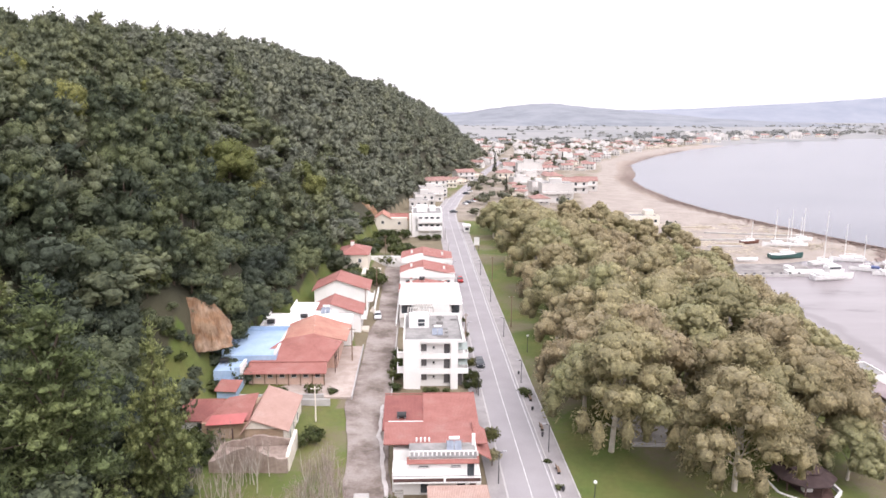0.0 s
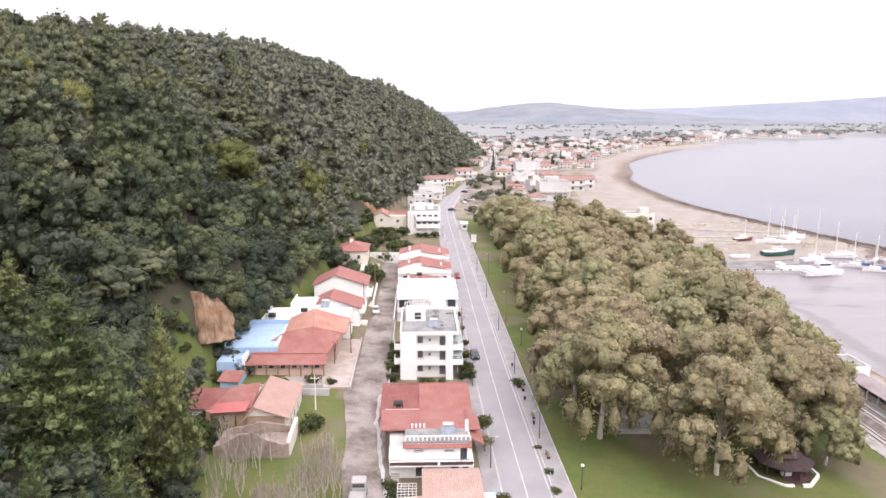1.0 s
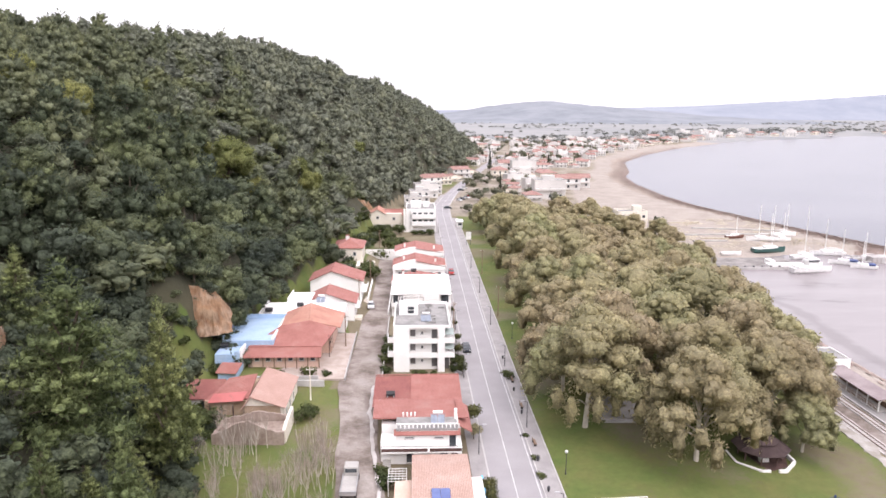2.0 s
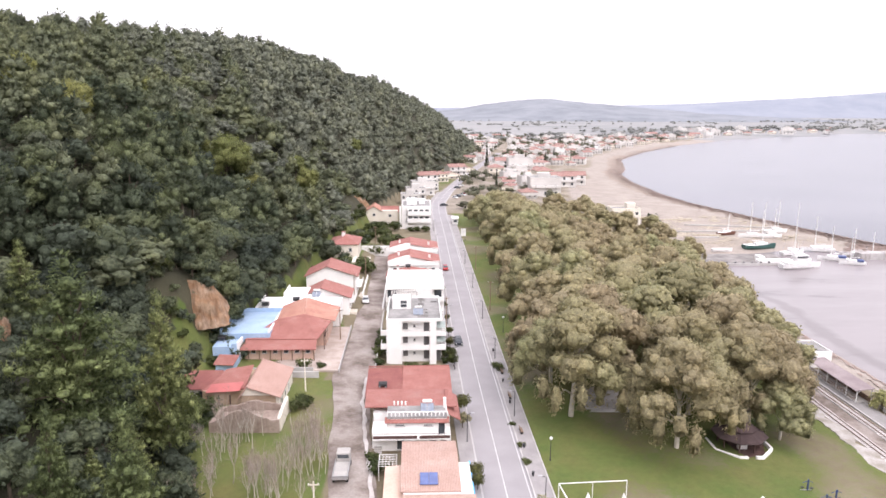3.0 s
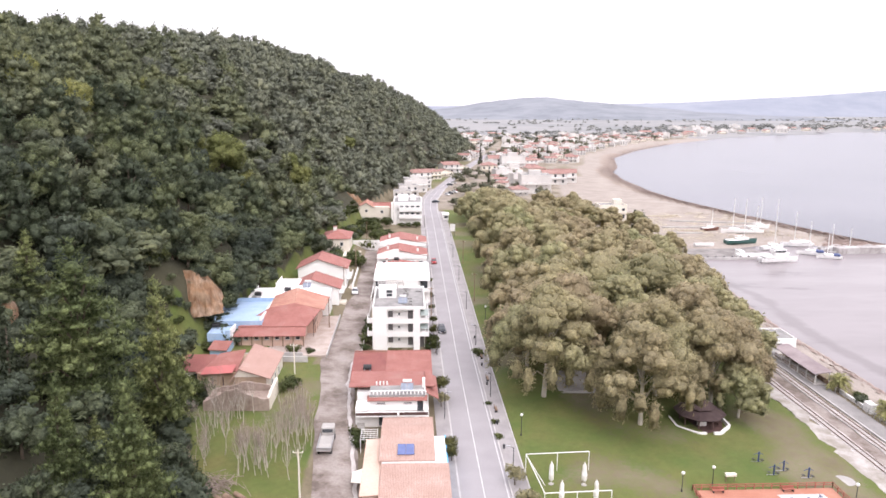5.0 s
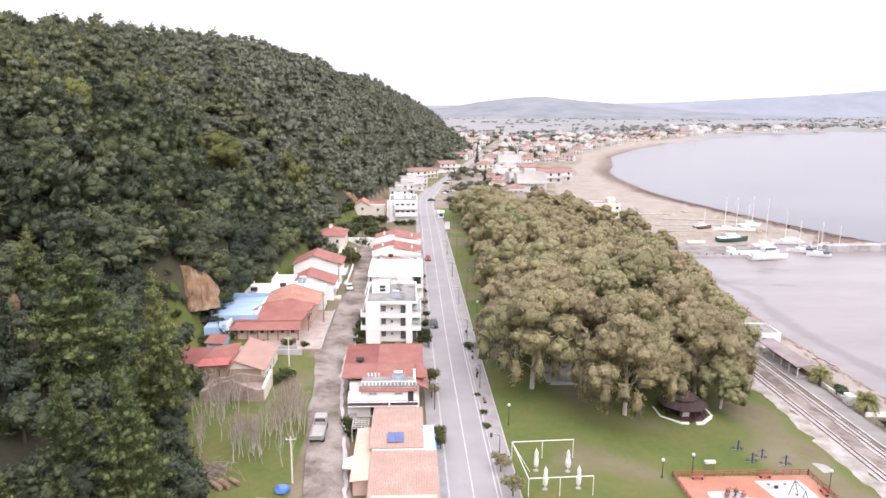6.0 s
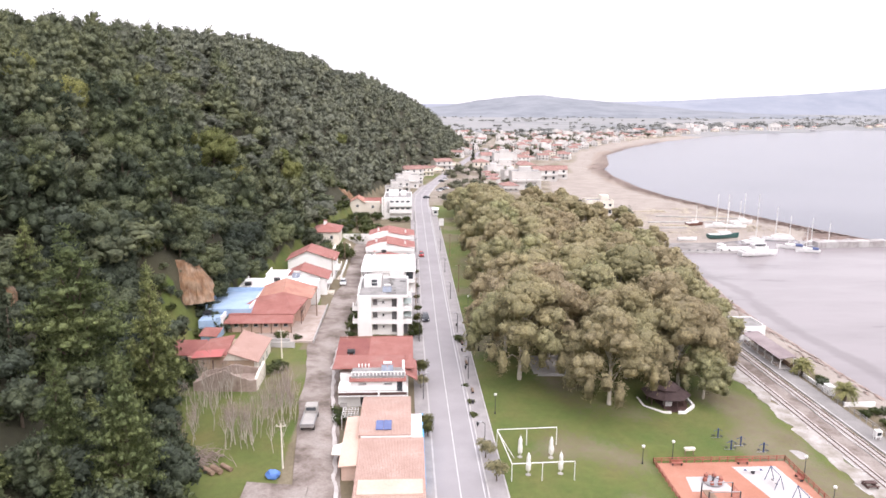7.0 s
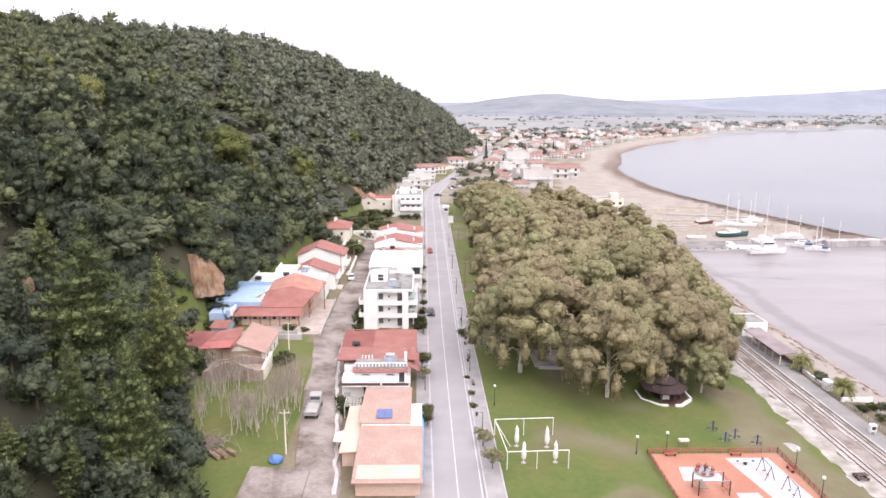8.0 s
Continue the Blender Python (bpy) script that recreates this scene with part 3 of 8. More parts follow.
sand_w = np.maximum(sand_w, (SD < 0) * 1.0)
paved = (U > 6) & (U < 125) & (Y > 335) & (Y < 640) & (UP < 0.02)
grass_w = np.where(paved, 0.25 + 0.5 * patch, grass_w)
grass_w = np.where((Y >= 640) & (UP < 0.02), 0.3 + 0.5 * patch, grass_w)
sand_w = np.where(paved | ((Y >= 640) & (Y < 1100) & (UP < 0.02)), np.maximum(sand_w, 0.5 + 0.3 * patch), sand_w)
earth_w = np.where(UP > 0.0, 0.2, 0.0)
earth_w = np.where((SD > 0) & (SD < 17) & (Y > 285), 0.4, earth_w)
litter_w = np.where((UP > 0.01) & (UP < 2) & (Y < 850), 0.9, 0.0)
clearing = (X > -47.5) & (X < -40) & (Y > 108) & (Y < 126.5 + 0.5 * (X + 46))
litter_w, earth_w, grass_w = np.where(clearing, 0.0, litter_w), np.where(clearing, 0.0, earth_w), np.where(clearing, 0.85 + 0.4 * patch, grass_w)
zone_at = me.color_attributes.new("zone", "FLOAT_COLOR", "POINT")
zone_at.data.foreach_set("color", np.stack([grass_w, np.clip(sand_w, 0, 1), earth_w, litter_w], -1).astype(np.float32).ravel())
ground = tagged(new("ground", me), "grassy coastal ground rising to a wooded hillside", "ground", kind="structure")

# sea sheet
bm = bmesh.new()
vs = [bm.verts.new((x, y, SEA)) for x, y in ((80, -380), (4880, -380), (4880, 2300), (80, 2300))]
bm.faces.new(vs)
solo("water", bm, M["water"], "calm pale lilac sea water of the bay", "sea", kind="structure")


def ribbon(name, material, label, u0, u1, y0, y1, lift, depth=0.3, stepy=4.0, category="road", curve=road_x):
    """A strip that follows the road, from u0 to u1 across, with sides."""
    bm = bmesh.new()
    rows = []
    for y in np.arange(y0, y1 + 0.01, stepy):
        xc = float(curve(y))
        rows.append([bm.verts.new((xc + a, y, lift - d)) for a, d in ((u0, depth), (u0, 0), (u1, 0), (u1, depth))])
    for a, b in zip(rows, rows[1:]):
        for k in range(3):
            bm.faces.new((a[k], a[k + 1], b[k + 1], b[k]))
    bm.faces.new(rows[0][::-1])
    bm.faces.new(rows[-1])
    bmesh.ops.recalc_face_normals(bm, faces=bm.faces)
    return solo(name, bm, material, label, category, kind="structure")


ribbon("road", M["asphalt"], "worn grey asphalt shore road", -3.6, 3.4, -200, 780, 0.0)
ribbon("kerb_west", M["kerb"], "pale concrete kerb along the road", -3.85, -3.6, -200, 420, 0.13, category="kerb")
ribbon("kerb_east", M["kerb"], "pale concrete kerb along the road", 3.4, 3.62, -200, 420, 0.13, category="kerb")
ribbon("pavement_west", M["paving"], "grey paved footway before the houses", -6.2, -3.85, -200, 420, 0.12, category="pavement")
ribbon("pavement_east", M["paving"], "grey paved footway beside the park", 3.62, 6.1, -200, 330, 0.12, category="pavement")
ribbon("kerb_park", M["kerb"], "low stone edging between footway and lawn", 6.1, 6.3, -200, 330, 0.2, category="kerb")
ribbon("marking_centre", M["roadpaint"], "worn white centre line on asphalt", -0.4, -0.26, -200, 640, 0.006, 0.004, category="road marking")
ribbon("marking_east", M["roadpaint"], "worn white edge line on asphalt", 2.9, 3.05, -200, 640, 0.006, 0.004, category="road marking")

LANE_Y = [-200, 62, 82, 100, 112, 142, 165, 195, 222, 240]
LANE_X = [-7, -7.6, -9.8, -12, -13.0, -11.9, -11.9, -12.2, -12.4, -12.6]


def lane_x(y):
    return np.interp(y, LANE_Y, LANE_X)


bm = bmesh.new()
rows = []
for y in np.arange(20, 238, 2.0):
    xc = float(lane_x(y))
    half = 2.7 + 0.9 * math.exp(-((y - 115) / 12) ** 2) + 0.25 * noise.noise((y * 0.2, 0, 3))
    west = half + 1.5 * float(step(112, 122, y) * step(172, 160, y)) + 1.2 * float(step(104, 92, y))
    rows.append([bm.verts.new((xc + o, y, land_at(xc + o, y) + 0.14 + (0 if k % 4 else -0.02))) for k, o in enumerate((-west, -0.5 * west, 0, 0.5 * half, half))])
for a, b in zip(rows, rows[1:]):
    for k in range(4):
        bm.faces.new((a[k], a[k + 1], b[k + 1], b[k]))
ex = bmesh.ops.extrude_face_region(bm, geom=bm.faces[:])
bmesh.ops.translate(bm, verts=[v for v in ex["geom"] if isinstance(v, bmesh.types.BMVert)], vec=(0, 0, 0.04))
bmesh.ops.recalc_face_normals(bm, faces=bm.faces)
solo("lane", bm, M["lane"], "patched pale concrete back lane", "road", kind="structure")
# broken pale footing along the lane's edge
bm = bmesh.new()
rows = []
for y in np.arange(60, 121, 1.0):
    xc, wob = float(lane_x(y)) + 2.0 + 0.5 * noise.noise((y * 0.3, 2.0, 0)), 0.35 + 0.3 * noise.noise((y * 0.7, 9.0, 0))
    rows.append([bm.verts.new((xc + o, y, land_at(xc + o, y) + z)) for o, z in ((-wob, 0.1), (-wob * 0.7, 0.3), (wob * 0.8, 0.32 + 0.1 * wob), (wob, 0.1))])
for a, b in zip(rows, rows[1:]):
    for k in range(3):
        bm.faces.new((a[k], a[k + 1], b[k + 1], b[k]))
bm.faces.new(rows[0][::-1])
bm.faces.new(rows[-1])
bmesh.ops.recalc_face_normals(bm, faces=bm.faces)
solo("kerb_lane", bm, M["ballast"], "broken pale concrete footing along the lane", "kerb", kind="structure")

# ---- trees ----
def tuft_quads(points, normals, size, rng, droop=0.0, plume=0.0, jitter=0.5, grain=0.42):
    """Ragged leaf tufts, one four-cornered piece each. plume: drawn out along the bough, as needles are."""
    n = len(points)
    nrm = normals + rng.normal(0, jitter, (n, 3)) + (0, 0, 0.25)
    nrm /= np.linalg.norm(nrm, axis=1)[:, None]
    if plume and droop:
        a = normals * 0.55 + rng.normal(0, 0.4, (n, 3)) - (0, 0, droop)
    elif plume:
        a = normals * 1.0 + rng.normal(0, 0.42, (n, 3)) + (0, 0, 0.35)
    else:
        ref = rng.normal(0, 1, (n, 3))
        a = np.cross(nrm, ref)
        a[:, 2] -= droop
    a /= np.linalg.norm(a, axis=1)[:, None] + 1e-9
    b = np.cross(nrm, a)
    b /= np.linalg.norm(b, axis=1)[:, None] + 1e-9
    s = (size * rng.uniform(0.6, 1.35, n))[:, None]
    r = rng.uniform(0.5, 1.1, (n, 4, 1))
    wide = 0.42 if plume else 0.65
    tall = 1.0 + plume
    bend = nrm * s * rng.uniform(-0.25, 0.3, (n, 1))
    v = np.stack([points - a * s * r[:, 0], points - b * s * r[:, 1] * wide + bend, points + a * s * r[:, 2] * tall, points + b * s * r[:, 3] * wide + bend * 0.5], 1)
    soft = normals + nrm * grain
    soft /= np.linalg.norm(soft, axis=1)[:, None]
    return v.reshape(-1, 3), np.arange(n * 4).reshape(-1, 4), np.repeat(soft, 4, 0)


def lobe_points(lobes, count, rng, deep=0.78, ragged=0.3):
    """Points over the outside of a heap of lobes, with their outward ways."""
    c = np.array([l[0] for l in lobes], float)
    r = np.array([l[1] for l in lobes], float)
    area = (r[:, 0] * r[:, 1] * r[:, 2]) ** (2 / 3)
    pick = rng.choice(len(lobes), count * 3, p=area / area.sum())
    d = rng.normal(0, 1, (count * 3, 3))
    d /= np.linalg.norm(d, axis=1)[:, None]
    p = c[pick] + d * r[pick] * (deep + (1 + ragged - deep) * rng.uniform(0, 1, (count * 3, 1)) ** 1.5)
    q = (p[:, None] - c[None]) / (r[None] * 0.74)
    keep = ((q**2).sum(-1) > 1).all(1) & (d[:, 2] > -0.75)
    out = d / r[pick]
    out /= np.linalg.norm(out, axis=1)[:, None]
    return p[keep][:count], out[keep][:count]


def core_quads(lobes, scale=0.72):
    """Solid hearts of the lobes, faceted in six-sided rings."""
    vs, fs, ns = [], [], []
    for c, r in lobes:
        rows = []
        for k, (h, w) in enumerate(((-0.8, 0.55), (0.05, 1.0), (0.8, 0.5))):
            rows.append([len(vs) + i for i in range(4)])
            vs += [(c[0] + scale * r[0] * w * math.cos(i * math.pi / 2 + k), c[1] + scale * r[1] * w * math.sin(i * math.pi / 2 + k), c[2] + scale * r[2] * h) for i in range(4)]
            ns += [(w * math.cos(i * math.pi / 2 + k) / r[0], w * math.sin(i * math.pi / 2 + k) / r[1], h / r[2]) for i in range(4)]
        for u, v in zip(rows, rows[1:]):
            fs += [(u[i], u[(i + 1) % 4], v[(i + 1) % 4], v[i]) for i in range(4)]
        fs.append(tuple(rows[-1]))
    ns = np.array(ns, float)
    return np.array(vs, float), np.array(fs), ns / np.linalg.norm(ns, axis=1)[:, None]


def crown_mesh(name, lobes, count, size, material, seed, droop=0.0, core=0.72, plume=0.0):
    rng = np.random.default_rng(seed)
    p, o = lobe_points(lobes, count, rng, ragged=0.16 if droop else 0.3)
    v, q, s = tuft_quads(p, o, size, rng, droop, plume)
    cv, cq, cs = core_quads(lobes, core)
    return quads_mesh(name, np.concatenate([v, cv]), np.concatenate([q, cq + len(v)]), material, np.concatenate([s, cs]))


def bough(out, rng, c, r, n, small, flat=0.8, up=0.35):
    """A bough: a heart with small clumps over its upper and outer side."""
    c = np.array(c, float)
    out.append((tuple(c), (r * 0.94, r * 0.94, r * 0.94 * flat)))
    way = np.array([c[0], c[1], 0.0])
    way /= np.linalg.norm(way) + 1e-6
    for _ in range(n):
        d = rng.normal(0, 1, 3) + way * 0.45 + (0, 0, up)
        d /= np.linalg.norm(d)
        k = small * rng.uniform(0.7, 1.3)
        out.append((tuple(c + d * r * (0.72, 0.72, 0.72 * flat)), (k, k, k * rng.uniform(0.65, 0.9))))


def gum_lobes(rng, h, w, boughs=12, clumps=6, rim=10, trail=0.18):
    """Eucalyptus: a broad uneven dome of leaf masses, trailing low round its rim."""
    out = []
    bough(out, rng, (rng.normal(0, 0.08) * w, rng.normal(0, 0.08) * w, h * 0.8), w * 0.42, clumps + 4, w * 0.16)
    for i in range(boughs):
        a = 2.4 * i + rng.uniform(-0.4, 0.4)
        f = math.sqrt((i + 0.6) / boughs)
        r = w * 0.68 * f * rng.uniform(0.85, 1.12)
        z = h * (0.8 - 0.34 * f**2 + rng.uniform(-0.07, 0.07))
        bough(out, rng, (r * math.cos(a), r * math.sin(a), z), w * rng.uniform(0.28, 0.4), clumps, w * 0.14)
    for i in range(rim):
        a = 6.2832 * i / rim + rng.uniform(-0.3, 0.3)
        r, k = w * rng.uniform(0.66, 0.95), w * trail * rng.uniform(0.75, 1.25)
        out.append(((r * math.cos(a), r * math.sin(a), h * rng.uniform(0.3, 0.45)), (k, k, h * rng.uniform(0.1, 0.17))))
    return out


def oak_lobes(rng, h, w, boughs=5, clumps=3):
    """Evergreen oak: a low cauliflower dome of round leaf masses."""
    out = []
    bough(out, rng, (0, 0, h * 0.6), w * 0.55, clumps + 1, w * 0.3, 0.9)
    for i in range(boughs):
        a = 6.2832 * i / boughs + rng.uniform(-0.5, 0.5)
        r = w * rng.uniform(0.4, 0.68)
        bough(out, rng, (r * math.cos(a), r * math.sin(a), h * rng.uniform(0.3, 0.62)), w * rng.uniform(0.34, 0.5), clumps, w * 0.24, 0.9)
    return out


def cone_lobes(rng, h, w, n=12):
    """A dense forest pine: a blunt uneven cone of leaf masses."""
    out = [((0, 0, h * 0.46), (w * 0.62, w * 0.62, h * 0.34)), ((rng.normal(0, 0.06) * w, rng.normal(0, 0.06) * w, h * 0.8), (w * 0.3, w * 0.3, h * 0.2))]
    for i in range(n):
        f = rng.uniform(0, 1) ** 1.2
        a, r = 2.4 * i + rng.uniform(-0.5, 0.5), w * (0.72 - 0.5 * f) * rng.uniform(0.75, 1.2)
        k = w * rng.uniform(0.2, 0.36) * (1 - 0.35 * f)
        out.append(((r * math.cos(a), r * math.sin(a), h * (0.3 + 0.58 * f)), (k, k, k * rng.uniform(0.7, 1.15))))
    return out


def pine_lobes(rng, h, w, tiers=7, clumps=2, slim=0.85, pad=0.24, heart=0.5):
    """Pine: tiers of flat leaf pads out along the boughs, wider below, open between."""
    out = [((0, 0, h * 0.95), (w * 0.13, w * 0.13, h * 0.06)), ((rng.normal(0, 0.04) * w, 0, h * 0.86), (w * 0.2, w * 0.2, h * 0.06))]
    turn = rng.uniform(0, 6.28)
    for i in range(tiers):
        f = (i + 0.5) / tiers
        reach = w * (1.0 - f) ** slim * min(1.0, 0.65 + 1.6 * f) * rng.uniform(0.85, 1.1)
        n = 5 if f < 0.6 else (4 if f < 0.8 else 3)
        turn += 0.9
        for k in range(n):
            a = turn + 6.2832 * k / n + rng.uniform(-0.35, 0.35)
            L = reach * rng.uniform(0.72, 1.15)
            z = h * (0.2 + 0.7 * f + rng.uniform(-0.035, 0.035))
            for j in range(clumps):
                g = 1.0 - 0.7 * j / clumps
                p = w * pad * rng.uniform(0.7, 1.3) * (1 - 0.35 * f) * (1.15 - 0.3 * g)
                b = a + rng.uniform(-0.2, 0.2) * (1 + j)
                out.append(((L * g * math.cos(b), L * g * math.sin(b), z + 0.2 * L * (g - 0.6) + rng.uniform(-0.3, 0.3) * p), (p, p, p * rng.uniform(0.55, 0.9))))
        out.append(((0, 0, h * (0.2 + 0.7 * f)), (reach * heart, reach * heart, h * 0.5 / tiers)))
    return out


def trunk_mesh(name, h, r, lobes, material, limbs, rng, pale=False):
    bm = bmesh.new()
    bend = rng.normal(0, 0.03, 2) * h
    top = (bend[0], bend[1], h * 0.8)
    tube(bm, [(0, 0, -0.6), (bend[0] * 0.3, bend[1] * 0.3, h * 0.25), (bend[0] * 0.7, bend[1] * 0.7, h * 0.5), top], [r * 1.25, r, r * 0.7, r * 0.2], 7)
    order = rng.permutation(len(lobes))[:limbs]
    for i in order:
        c = lobes[i][0]
        z0 = max(h * 0.15, min(c[2] * 0.6, h * 0.55))
        s = (bend[0] * z0 / h, bend[1] * z0 / h, z0)
        mid = ((s[0] + c[0]) / 2, (s[1] + c[1]) / 2, (s[2] + c[2]) / 2 + 0.06 * h)
        tube(bm, [s, mid, c], [r * 0.45, r * 0.3, r * 0.1], 5)
    me = bpy.data.meshes.new(name)
    bm.to_mesh(me)
    bm.free()
    me.materials.append(material)
    return me


def make_tree(name, style, h, w, count, size, leaf, bark, seed, label, category="tree", limbs=6, trunk=0.25, droop=0.0, plume=0.0, core=0.6):
    """One tree at the origin: trunk with limbs, and a crown of clumps of leaves."""
    rng = np.random.default_rng(seed)
    ob = thing(name, 0, 0, 0, label, category)
    lobes = style(rng, h, w)
    crown = crown_mesh("crown", lobes, count, size, leaf, seed + 1, droop, core, plume)
    for nm, me in (("trunk", trunk_mesh("trunk", h, trunk, lobes, bark, limbs, rng)), ("crown", crown)):
        o = new(nm, me)
        o.parent = ob
    return ob


def tree_pose(x, y, z, turn, scale, tall=1.0):
    return Matrix.LocRotScale((x, y, z), Euler((0, 0, turn)), (scale, scale, scale * tall))


def plant(kinds, spots, group=""):
    """Stands trees on their spots; the first of each kind is the pattern and takes the first spot of its kind."""
    used = set()
    out = []
    for k, x, y, turn, s, *tall in spots:
        ob = kinds[k]
        m = tree_pose(x, y, land_at(x, y) - 0.1, turn, s, *tall)
        if k in used:
            c = copy_thing(ob, Matrix.Translation(m.translation))
            c.matrix_basis = m
        else:
            c = ob
            c.matrix_basis = m
            used.add(k)
        if group:
            c["group"] = group
        out.append(c)
    return out


# bare earth banks cut into the foot of the hill: two ends of the foot, foot and rim height, depth
BANKS = [(-50.5, 126.2, -39.0, 129.6, 10.6, 18.6, 4.5), (-55.5, 177.5, -49.5, 180.5, 19.5, 25.5, 3.0), (-29.5, 300.5, -20.0, 306.5, 7.5, 12.5, 4.0), (-66, 82, -57, 85, 22.0, 26.5, 3.0)]


def clear_of_banks(x, y):
    for ax, ay, bx, by, z0, z1, deep in BANKS:
        L = math.hypot(bx - ax, by - ay)
        dx, dy = (bx - ax) / L, (by - ay) / L
        along, back = (x - ax) * dx + (y - ay) * dy, -(x - ax) * dy + (y - ay) * dx
        if 0.5 < along < L - 0.5 and -5.5 < back < deep - 0.5:
            return False
    return True


def earth_bank(ax, ay, bx, by, fz, rz, deep):
    """A raw face of earth where the slope has slipped: gullied, ragged at the rim."""
    bm = bmesh.new()
    grid = []
    n, k = 30, 16
    L = math.hypot(bx - ax, by - ay)
    dx, dy = (bx - ax) / L, (by - ay) / L
    for j in range(k + 1):
        f = j / k
        row = []
        for i in range(n + 1):
            s = 2 * i / n - 1
            side = 1 - abs(s) ** 3
            top = (0.55 + 0.45 * side) * (0.9 - 0.24 * s) + 0.1 * noise.noise((s * 3.1, by, 2.0))
            gully = noise.noise((s * L * 0.28, f * 1.2, by)) * 0.9 + noise.noise((s * L * 0.8, f * 3.5, by + 5)) * 0.45
            back = deep * f**1.3 - gully * (0.4 + 0.6 * side) + 2.0 * (1 - side) - 1.0
            g = (s + 1) / 2 + 0.03 * noise.noise((f * 4, s * 3, by))
            row.append(bm.verts.new((ax + (bx - ax) * g - dy * back, ay + (by - ay) * g + dx * back, fz - 2.0 + (rz - fz + 2.0) * f * top)))
        grid.append(row)
    grid.append([bm.verts.new((v.co.x - dy * 4, v.co.y + dx * 4, v.co.z - 1.2)) for v in grid[-1]])
    for a, b in zip(grid, grid[1:]):
        for i in range(n):
            bm.faces.new((a[i], a[i + 1], b[i + 1], b[i]))
    bmesh.ops.recalc_face_normals(bm, faces=bm.faces)
    return solo("earth_bank", bm, M["soil"], "bare reddish earth bank at the foot of the slope", "earth bank", "earth banks", at=((ax + bx) / 2, (ay + by) / 2, fz - 2.0))


for b in BANKS:
    earth_bank(*b)

rng = np.random.default_rng(11)
HILL_KINDS = []
for i in range(4):
    HILL_KINDS.append(make_tree("pine_tree", lambda r, h, w: cone_lobes(r, h, w, 22), 11.5, 4.8, 950, 0.4, M["pine"], M["bark"], 20 + i, "tall dark green pine with ragged tiers on the slope", limbs=8, trunk=0.22, plume=0.15, core=0.76))
for i in range(4):
    HILL_KINDS.append(make_tree("oak_tree", oak_lobes, 8.0, 4.6, 600, 0.4, M["maquis"], M["bark"], 40 + i, "dense dark green evergreen oak on the slope", limbs=6, trunk=0.2, core=0.78))
HILL_KINDS.append(make_tree("olive_tree", oak_lobes, 6.0, 3.6, 700, 0.32, M["olive"], M["bark"], 60, "grey-green wild olive at the foot of the slope", limbs=6, trunk=0.2, core=0.8))
HILL_KINDS.append(make_tree("stone_pine", lambda r, h, w: oak_lobes(r, h, w, 9, 5), 12.5, 5.4, 2600, 0.32, M["bright"], M["bark"], 61, "bright yellow-green rounded pine on the slope", limbs=8, trunk=0.25, core=0.8))
for i in range(3):
    HILL_KINDS.append(make_tree("tall_pine", lambda r, h, w, slim=(0.75, 1.0, 0.95)[i]: pine_lobes(r, h, w, 10, 4, slim, 0.15, 0.36), 20.0, 6.6, 7500, 0.25, M["bigpine"], M["bark"], 70 + i, "big open-crowned pine with sweeping yellow-green boughs", limbs=22, trunk=0.26, plume=0.4, core=0.6))
spots, far_spots = [], []
# the pines that stand out in the near wood: kind, foot, height of the tip, breadth
NEAR_PINES = [(10, -42.0, 72.7, 35.4, 1.2), (11, -58.4, 92.8, 33.5, 0.9), (12, -36.2, 84.2, 27.3, 0.72), (12, -35.4, 53.3, 25.5, 0.72), (11, -27.8, 51.4, 25.4, 0.85), (10, -28.8, 57, 17.5, 0.75), (11, -47, 80, 27, 1), (10, -50, 64, 26, 1), (12, -43, 55, 20, 1), (11, -36, 62, 17, 1), (10, -35, 70, 16, 0.9), (12, -31, 44, 17, 1), (11, -37, 43, 20, 1), (10, -25.5, 46, 13, 1)]
# trees that stand out on the slope: kind, place, size, stretch
HILL_MARKS = [(9, -57.5, 201, 1.5, 1), (9, -50, 207, 0.9, 1), (9, -67.5, 207, 0.8, 1), (9, -85, 171, 0.85, 1.3), (9, -86.5, 223, 0.7, 1.2), (9, -41.3, 250, 0.85, 1.3), (9, -47, 262, 0.7, 1.2), (9, -96.4, 169, 0.8, 1.3), (9, -33, 362, 0.75, 1.2), (8, -29, 212, 1.2, 1), (8, -34, 205, 1.1, 1), (8, -38, 198, 1.2, 1), (8, -26, 222, 1.0, 1)]
taken_named = HILL_MARKS + [(k, x, y, b * (z - land_at(x, y)) / 19.6, 1 / b) for k, x, y, z, b in NEAR_PINES]
for k, x, y, s, tall in taken_named:
    spots.append((k, x, y, rng.uniform(0, 6.28), s, tall))
